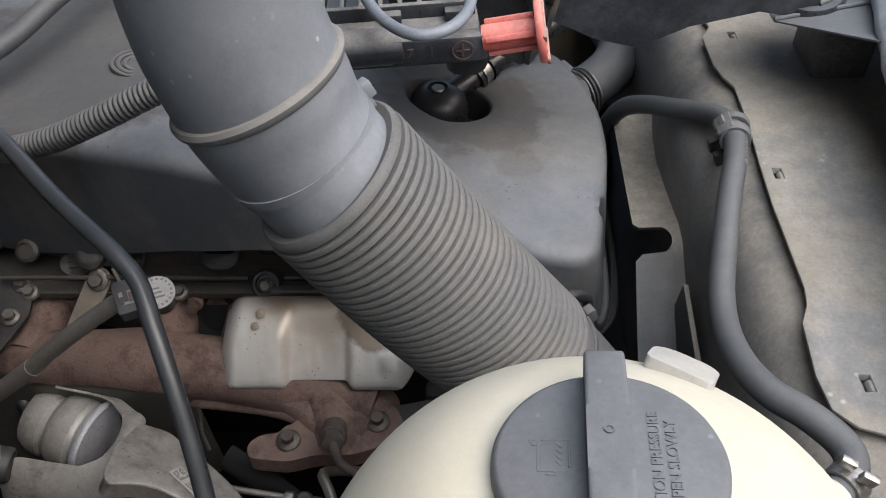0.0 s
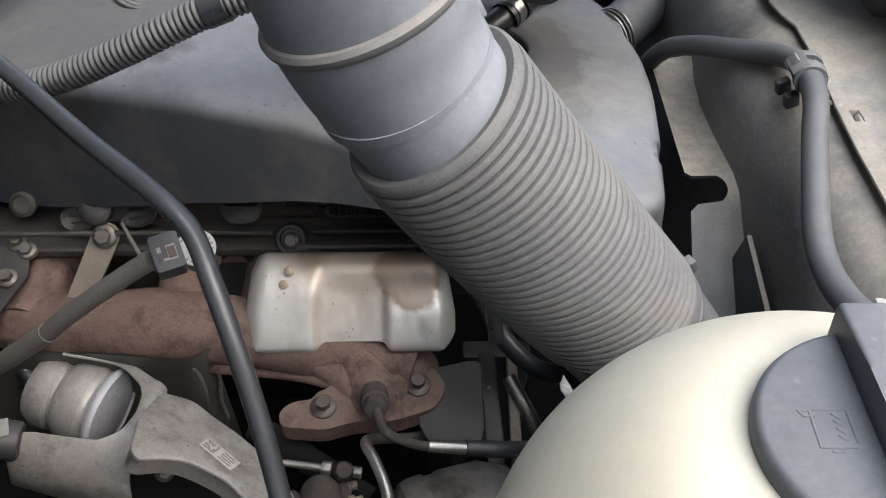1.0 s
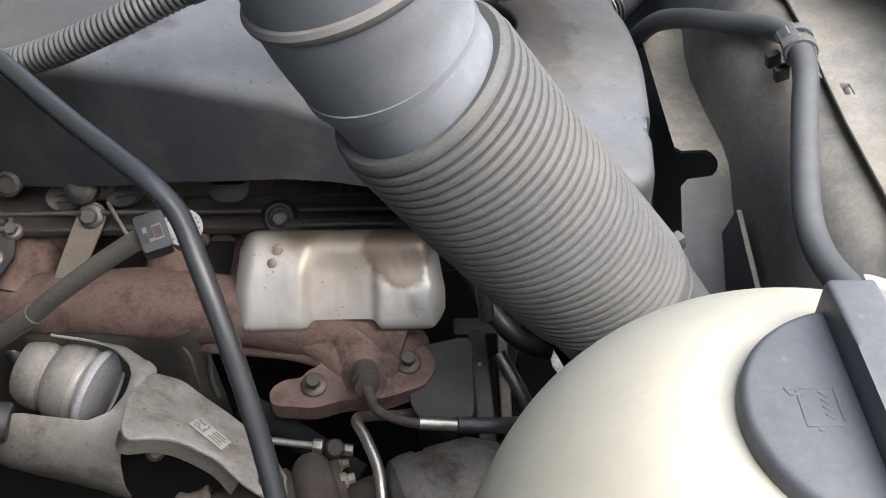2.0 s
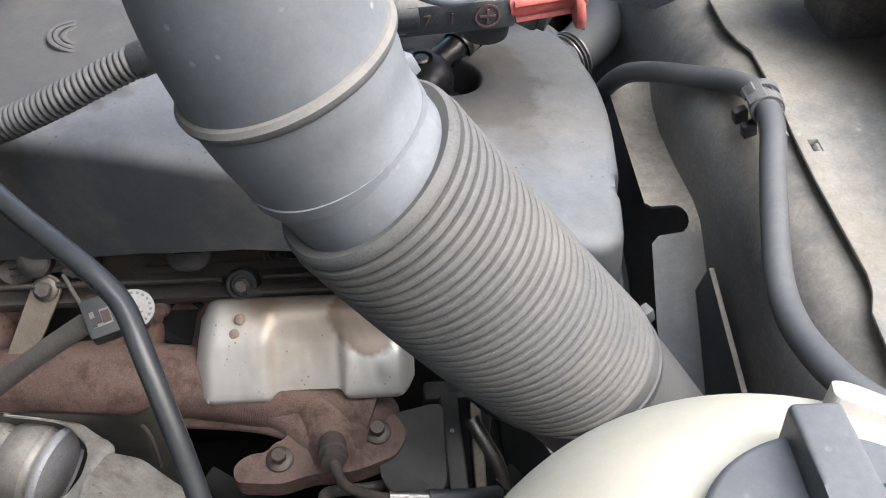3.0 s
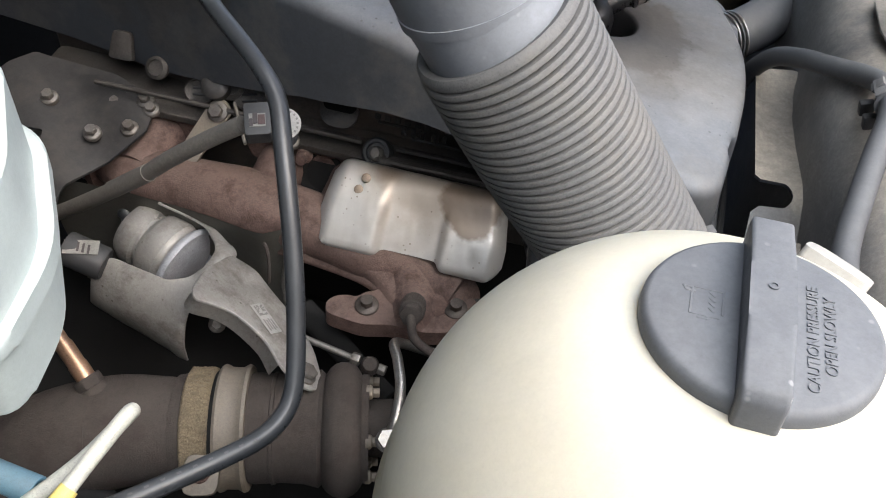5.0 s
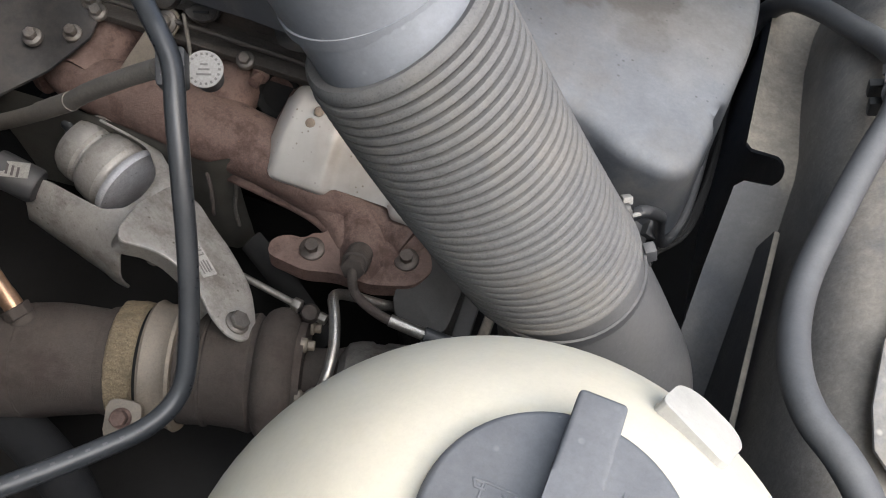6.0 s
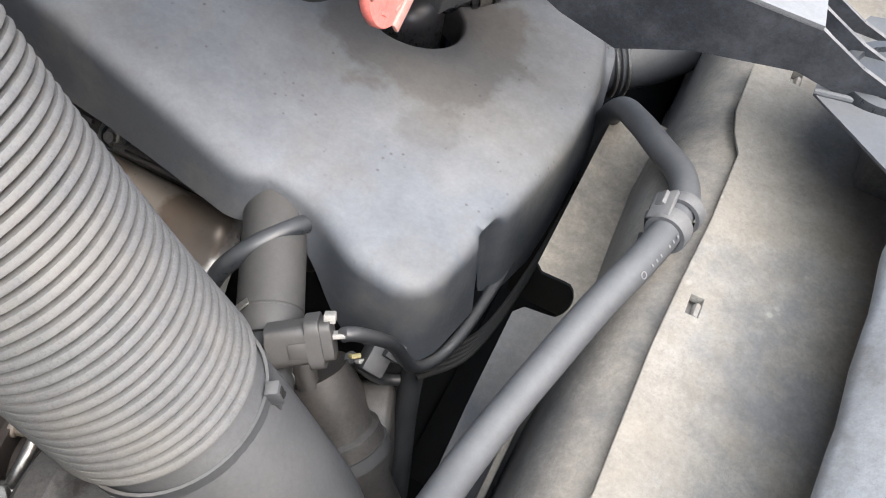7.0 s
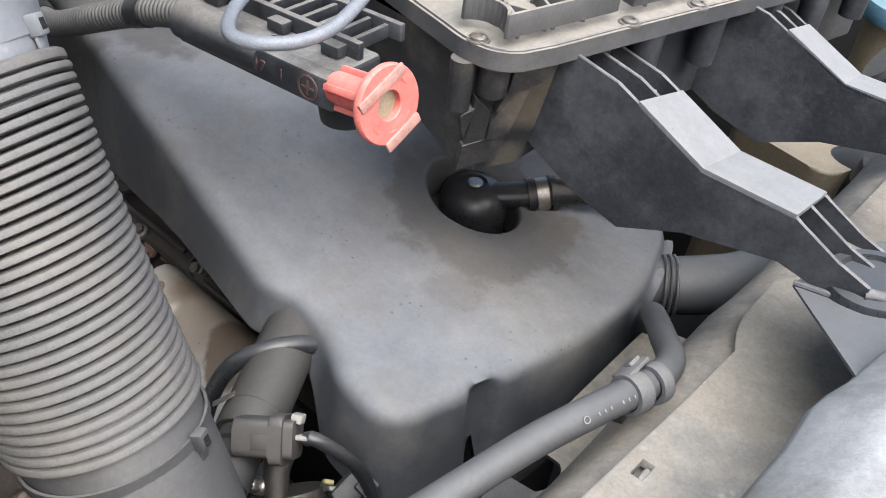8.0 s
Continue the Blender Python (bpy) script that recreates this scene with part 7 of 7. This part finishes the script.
    for outline_, proud in (([(0.0165, 0.0), (0.0375, 0.0), (0.0350, -0.0105), (0.0150, -0.0165)], 0.0040),
                            ([(0.0235, -0.012), (0.0280, -0.013), (0.0215, -0.0430), (0.0100, -0.0465), (0.0105, -0.0340)], 0.0022),
                            ([(0.0005, -0.020), (0.0100, -0.030), (0.0100, -0.0465), (-0.0005, -0.0490)], 0.0012),
                            ([(-0.0015, -0.0500), (0.0205, -0.0425), (0.0180, -0.0600), (-0.0020, -0.0660)], 0.0010),
                            ([(-0.0060, -0.0300), (0.0010, -0.0260), (-0.0020, -0.0450)], 0.0022),
                            ([(0.0160, -0.0120), (0.0230, -0.0150), (0.0130, -0.0290), (0.0115, -0.0270)], 0.0034)):
        bm = bmesh.new()
        prism(bm, outline_, face @ pose(0, 0, -0.002), 0.0036 + proud, 0.0004, 1)
        part("corner_panel", bm, M_CORNER, body, angle=25)
    for s_, r, low in ((0.0082, 0.0082, 0.0205), (-0.0075, 0.0060, 0.0275)):
        bm = bmesh.new()
        lathe(bm, [(0, -low), (r * 0.6, -low), (r * 0.93, -low + 0.002), (r, -0.004), (r, 0.0), (0, 0.0)], Matrix.Translation(face @ Vector((s_, 0, -0.001))), 28)
        part("screw_pillar", bm, M_CORNER, body)
    for k in range(5):
        bm = bmesh.new()
        lathe(bm, [(0, 0), (0.0075, 0), (0.0085, 0.03), (0, 0.03)], pose(0.0965 + 0.0108 * k, 0.5787 + 0.049 * k, 0.9375), 20)
        part("screw_boss", bm, M_BOX, body)

    # support arms: a deep side plate, a top web painted pale for sky sheen, open end slots
    def arm(name, off, turn):
        m = Matrix.Translation(off) @ pose(0, 0, 0, 0, 0, turn)
        top = [(-0.040, 0.032), (0.0, 0.024), (0.050, 0.001), (0.095, 0.000), (0.118, -0.012), (0.134, -0.016)]
        low = [(0.134, -0.026), (0.112, -0.028), (0.095, -0.024), (0.05, -0.034), (0.018, -0.050), (-0.012, -0.042), (-0.045, -0.026)]
        arm_ob = None
        for y in (0.0, 0.024, 0.049):
            bm = bmesh.new()
            prism(bm, top + low, m @ pose(0, y, -0.25 * y, 90, 0, 0), 0.0022, 0.0005, 1)
            ob = part("arm_plate" if arm_ob else name, bm, M_BOX, arm_ob or fb, "" if arm_ob else "black ribbed support arm, its dusty top web painted with sky sheen")
            arm_ob = arm_ob or ob
        web = [(0.012, 0.0185), (0.050, 0.001), (0.095, 0.0)]
        bm = bmesh.new()
        for a, b in zip(web, web[1:]):
            v = [bm.verts.new(m @ Vector((p[0], y, p[1] + dz - 0.25 * y))) for dz in (0.0008, -0.0016) for p, y in ((a, -0.0022), (b, -0.0022), (b, 0.049), (a, 0.049))]
            bm.faces.new(v[:4])
            bm.faces.new(v[4:][::-1])
            for i in range(4):
                bm.faces.new((v[i], v[(i + 1) % 4], v[4 + (i + 1) % 4], v[4 + i]))
        part("top_web", bm, M_WEB, arm_ob, "dusty top web painted pale for sky sheen")
        bm = bmesh.new()
        box(bm, m @ pose(0.123, 0.0235, -0.034), (0.024, 0.051, 0.004), 0.001)
        part("end_foot", bm, M_BOX, arm_ob)
        bm = bmesh.new()
        tube(bm, [m @ Vector((0.132, -0.001, -0.021)), m @ Vector((0.145, 0.010, -0.023)), m @ Vector((0.145, 0.036, -0.030)), m @ Vector((0.132, 0.048, -0.033))], 0.0034, 10, 0.004)
        part("end_loop", bm, M_BOX, arm_ob)
        return arm_ob

    arm("support_arm", Vector((0.1162, 0.5199, 0.9405)), 2)
    arm("support_arm", Vector((0.130, 0.651, 0.944)), 5)
    bm = bmesh.new()
    pts = [Vector((0.118, 0.545, 0.945)) + Vector((0.006 * math.cos(radians(a)), 0.006 * math.sin(radians(a)), 0.0004 * a / 60)) for a in range(0, 560, 30)]
    tube(bm, pts + [pts[-1] + Vector((0.008, 0.008, 0.001))], 0.0009, 8, 0.002)
    part("wire_ring", bm, M_STEEL, fb, "bent steel spring clip")


# Web's pale colour stands in for sky sheen on the black plastic.
M_WEB = material("sky_sheen_web", (0.15, 0.153, 0.158), 0.36, dust=0.7, dust_colour=(0.225, 0.226, 0.226), scale=35, vary=0.12, speck=(0.12, 0.12, 0.12), speck_scale=160, grain=0.2, mottle=0.2)
build_filter_box()


def build_terminal_block():
    tb = thing("jump_start_terminal", (0.0, 0.44, 0.93), "black jump-start terminal block with a red positive cap", "terminal block")
    m = Matrix.Translation((-0.028, 0.437, 0.938)) @ pose(0, 0, 0, 0, -2, 4)
    bm = bmesh.new()
    box(bm, m, (0.108, 0.034, 0.020), 0.003)
    lathe(bm, [(0, -0.05), (0.0105, -0.05), (0.0105, 0.01), (0, 0.01)], m @ aim((0.0, -0.013, 0.0125), (1, 0, 0)), 24)
    body = part("block_body", bm, M_BOX, tb)
    bm = bmesh.new()
    box(bm, m @ pose(0.030, -0.0165, 0.004), (0.054, 0.010, 0.016), 0.002)
    front = part("front_plate", bm, M_BOX, tb)
    fm = m @ pose(0.030, -0.0216, 0.012, 90, 0, 0)
    bm = bmesh.new()
    lathe(bm, [(0.0052, 0), (0.0052, 0.0007), (0.0062, 0.0007), (0.0062, 0)], fm @ pose(0.013, 0, 0), 32)
    part("plus_ring", bm, M_PAINTRED, front, "worn red ring")
    for w, h in ((0.0075, 0.0011), (0.0011, 0.0075)):
        bm = bmesh.new()
        box(bm, fm @ pose(0.013, 0, 0.0), (w, h, 0.0008), 0.0001, 1)
        part("plus_stroke", bm, M_PAINTRED, front)
    for text, x in (("17", -0.018), ("1", -0.004)):
        letters("moulded_number", text, fm @ pose(x, 0, 0.0002), 0.008, M_PAINTRED, front, "worn red moulded number", 0.0004)
    # top grille
    for k in range(9):
        bm = bmesh.new()
        box(bm, m @ pose(-0.045 + 0.011 * k, 0.018, 0.0195), (0.003, 0.032, 0.007), 0.0008)
        part("grille_bar", bm, M_BOX, body)
    for y in (0.004, 0.034):
        bm = bmesh.new()
        box(bm, m @ pose(0, y, 0.0195), (0.104, 0.004, 0.009), 0.001)
        part("grille_rail", bm, M_BOX, body)
    for x in (-0.04, 0.005, 0.04):
        bm = bmesh.new()
        box(bm, m @ pose(x, -0.0015, 0.0205), (0.011, 0.007, 0.006), 0.001)
        part("snap_clip", bm, M_BOX, body)
    bm = bmesh.new()
    lathe(bm, [(0, 0), (0.012, 0), (0.014, 0.014), (0, 0.014)], m @ pose(0.046, 0.0, -0.011), 24)
    part("lower_boss", bm, M_BLACK, body)
    # red cap: square shank and a round disc with a hole
    base = Vector((0.027, 0.4255, 0.9545))
    ax = Vector((0.97, -0.03, 0.18)).normalized()
    rm = aim(base, ax, 24)
    rc = thing("red_terminal_cap", base, "faded red plastic terminal cap with a holed disc", "terminal cap")
    bm = bmesh.new()
    lathe(bm, [(0.0, 0), (0.0072, 0), (0.0078, 0.004), (0.0074, 0.030), (0, 0.030)], rm, 28)
    part("shank", bm, M_RED, rc)
    for turn in (45, 135, 225, 315):
        bm = bmesh.new()
        box(bm, rm @ pose(0, 0, 0, 0, 0, turn) @ pose(0.0085, 0, 0.002), (0.0035, 0.0032, 0.027), 0.0006)
        part("shank_rib", bm, M_RED, rc)
    bm = bmesh.new()
    dm = rm @ pose(0, 0, 0.030)
    lathe(bm, [(0.0066, 0.0), (0.0173, 0.0), (0.0180, 0.001), (0.0180, 0.0032), (0.0173, 0.0042), (0.0070, 0.0042), (0.0066, 0.0038), (0.0066, 0.0)], dm, 56)
    disc = part("disc", bm, M_RED, rc, "round red disc with a central hole")
    for y, w in ((0.0100, 0.0285), (-0.0158, 0.022)):
        bm = bmesh.new()
        box(bm, dm @ pose(0, y, 0.0036), (w, 0.0050, 0.0018), 0.0006)
        part("finger_bar", bm, M_REDDUST, disc, "dust-greyed finger bar")
    bm = bmesh.new()
    lathe(bm, [(0, 0.0004), (0.0067, 0.0004), (0, 0.0006)], dm, 20)
    part("hole_floor", bm, M_TAN, disc)
    for a in (20, 75, 200, 250, 300):
        bm = bmesh.new()
        box(bm, dm @ pose(0, 0, 0, 0, 0, a) @ pose(0.0125, 0, 0.0042), (0.0012, 0.0045, 0.0004), 0.0001, 1)
        part("moulded_mark", bm, M_RED, disc)
    # grey cable loop over the block
    gc = thing("grey_cable", (0.0, 0.42, 0.965), "loop of smooth blue-grey cable over the terminal block", "cable")
    bm = bmesh.new()
    tube(bm, [(-0.075, 0.50, 1.01), (-0.050, 0.455, 0.990), (-0.036, 0.428, 0.9775), (-0.024, 0.4085, 0.9745), (-0.008, 0.3955, 0.9745), (0.008, 0.3995, 0.9755), (0.0185, 0.416, 0.977), (0.020, 0.436, 0.982), (0.012, 0.47, 0.995)], 0.0032, 18, 0.003)
    part("cable_body", bm, M_WIRE, gc)
    # ribbed loom under the duct
    lm = thing("wiring_loom", (-0.2, 0.44, 0.88), "grey ribbed wiring conduit lying over the cover", "conduit")
    bm = bmesh.new()
    tube(bm, [(-0.05, 0.449, 0.944), (-0.10, 0.447, 0.934), (-0.145, 0.443, 0.921), (-0.172, 0.440, 0.910), (-0.205, 0.436, 0.895), (-0.245, 0.438, 0.876), (-0.285, 0.446, 0.862), (-0.33, 0.46, 0.86), (-0.40, 0.49, 0.87)], lambda s, f: 0.0088 - 0.0013 * (0.5 + 0.5 * math.cos(2 * math.pi * s / 0.0036)) ** 2, 22, 0.0006)
    conduit = part("conduit", bm, M_LOOM, lm)
    for a, b in (((-0.148, 0.4428, 0.9195), (-0.160, 0.4415, 0.9150)), ((-0.286, 0.4462, 0.862), (-0.298, 0.4497, 0.8612))):
        bm = bmesh.new()
        tube(bm, [a, b], 0.0093, 20, smooth=False)
        part("tape_band", bm, M_RUBBER, conduit, "black cloth tape band")


build_terminal_block()


def build_far_side():
    wt = thing("washer_tank", (0.12, 0.90, 0.55), "yellowed washer fluid tank with a blue cap beyond the filter box", "washer tank")
    bm = bmesh.new()
    prism(bm, rounded([(0.06, 0.86), (0.16, 0.84), (0.20, 0.98), (0.08, 1.02)], 0.02, 5), pose(0, 0, 0.55), 0.24, 0.015, 4)
    part("tank_body", bm, M_TAN, wt)
    bm = bmesh.new()
    lathe(bm, [(0, 0), (0.028, 0), (0.028, 0.13), (0.03, 0.135), (0, 0.135)], pose(0.145, 0.93, 0.76), 28)
    part("filler_neck", bm, M_TAN, wt)
    bm = bmesh.new()
    lathe(bm, [(0, 0), (0.034, 0), (0.036, 0.006), (0.034, 0.014), (0.02, 0.018), (0, 0.018)], pose(0.145, 0.93, 0.893), 32)
    part("cap", bm, M_BLUE, wt, "bright blue cap")
    ih = thing("cold_air_hose", (0.20, 0.80, 0.84), "black ribbed cold air hose to the filter box", "hose")
    bm = bmesh.new()
    tube(bm, [(0.175, 0.78, 0.925), (0.21, 0.79, 0.90), (0.25, 0.81, 0.88), (0.33, 0.83, 0.86)], lambda s, f: 0.028 - 0.0035 * (0.5 + 0.5 * math.cos(2 * math.pi * s / 0.008)), 36, 0.0013)
    part("ribbed_hose", bm, M_HOSE, ih)
    rh = thing("radiator_hose", (0.2, 0.9, 0.75), "thick black radiator hose by the crossmember", "hose")
    bm = bmesh.new()
    tube(bm, [(0.13, 0.88, 0.72), (0.155, 0.885, 0.765), (0.19, 0.90, 0.785), (0.24, 0.92, 0.775), (0.30, 0.95, 0.74)], 0.026, 30, 0.005)
    part("hose_body", bm, M_RUBBER, rh)
    hl = thing("headlamp_plug", (0.22, 0.86, 0.82), "small black plug beside the radiator hose", "connector")
    bm = bmesh.new()
    box(bm, pose(0.19, 0.83, 0.80, 10, 5, 30), (0.03, 0.022, 0.022), 0.004)
    part("plug_shell", bm, M_BLACK, hl)
    # added near-black block where the gap before the engine shows only shade
    rf = thing("gap_shade_block", (0.13, 0.8, 0.4), "near-black block added for the shade in the gap before the engine", "fan shroud")
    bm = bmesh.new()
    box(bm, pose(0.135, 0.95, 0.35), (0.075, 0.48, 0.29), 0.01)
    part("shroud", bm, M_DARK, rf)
    # unseen near-black floor, added to keep the gaps under the engine dark
    ut = thing("undertray", (-0.2, 0.45, 0.32), "unseen near-black undertray added to keep the gaps dark", "undertray")
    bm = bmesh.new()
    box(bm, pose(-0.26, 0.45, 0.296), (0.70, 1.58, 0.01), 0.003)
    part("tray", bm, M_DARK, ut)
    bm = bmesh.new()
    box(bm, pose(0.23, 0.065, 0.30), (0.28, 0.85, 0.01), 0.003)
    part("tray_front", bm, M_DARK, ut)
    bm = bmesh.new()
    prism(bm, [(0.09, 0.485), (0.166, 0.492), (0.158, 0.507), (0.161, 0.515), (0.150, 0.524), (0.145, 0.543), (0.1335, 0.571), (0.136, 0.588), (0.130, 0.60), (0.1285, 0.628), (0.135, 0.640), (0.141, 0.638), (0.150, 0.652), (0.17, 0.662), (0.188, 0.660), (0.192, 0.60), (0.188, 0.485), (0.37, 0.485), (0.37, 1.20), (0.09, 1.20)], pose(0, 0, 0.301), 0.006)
    part("ragged_tray_edge", bm, M_DARK, ut, "ragged edge of the undertray's opening")
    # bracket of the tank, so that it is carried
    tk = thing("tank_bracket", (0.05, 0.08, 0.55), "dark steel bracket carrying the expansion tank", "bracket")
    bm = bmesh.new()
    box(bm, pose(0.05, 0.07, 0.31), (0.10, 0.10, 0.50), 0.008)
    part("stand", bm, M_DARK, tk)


build_far_side()
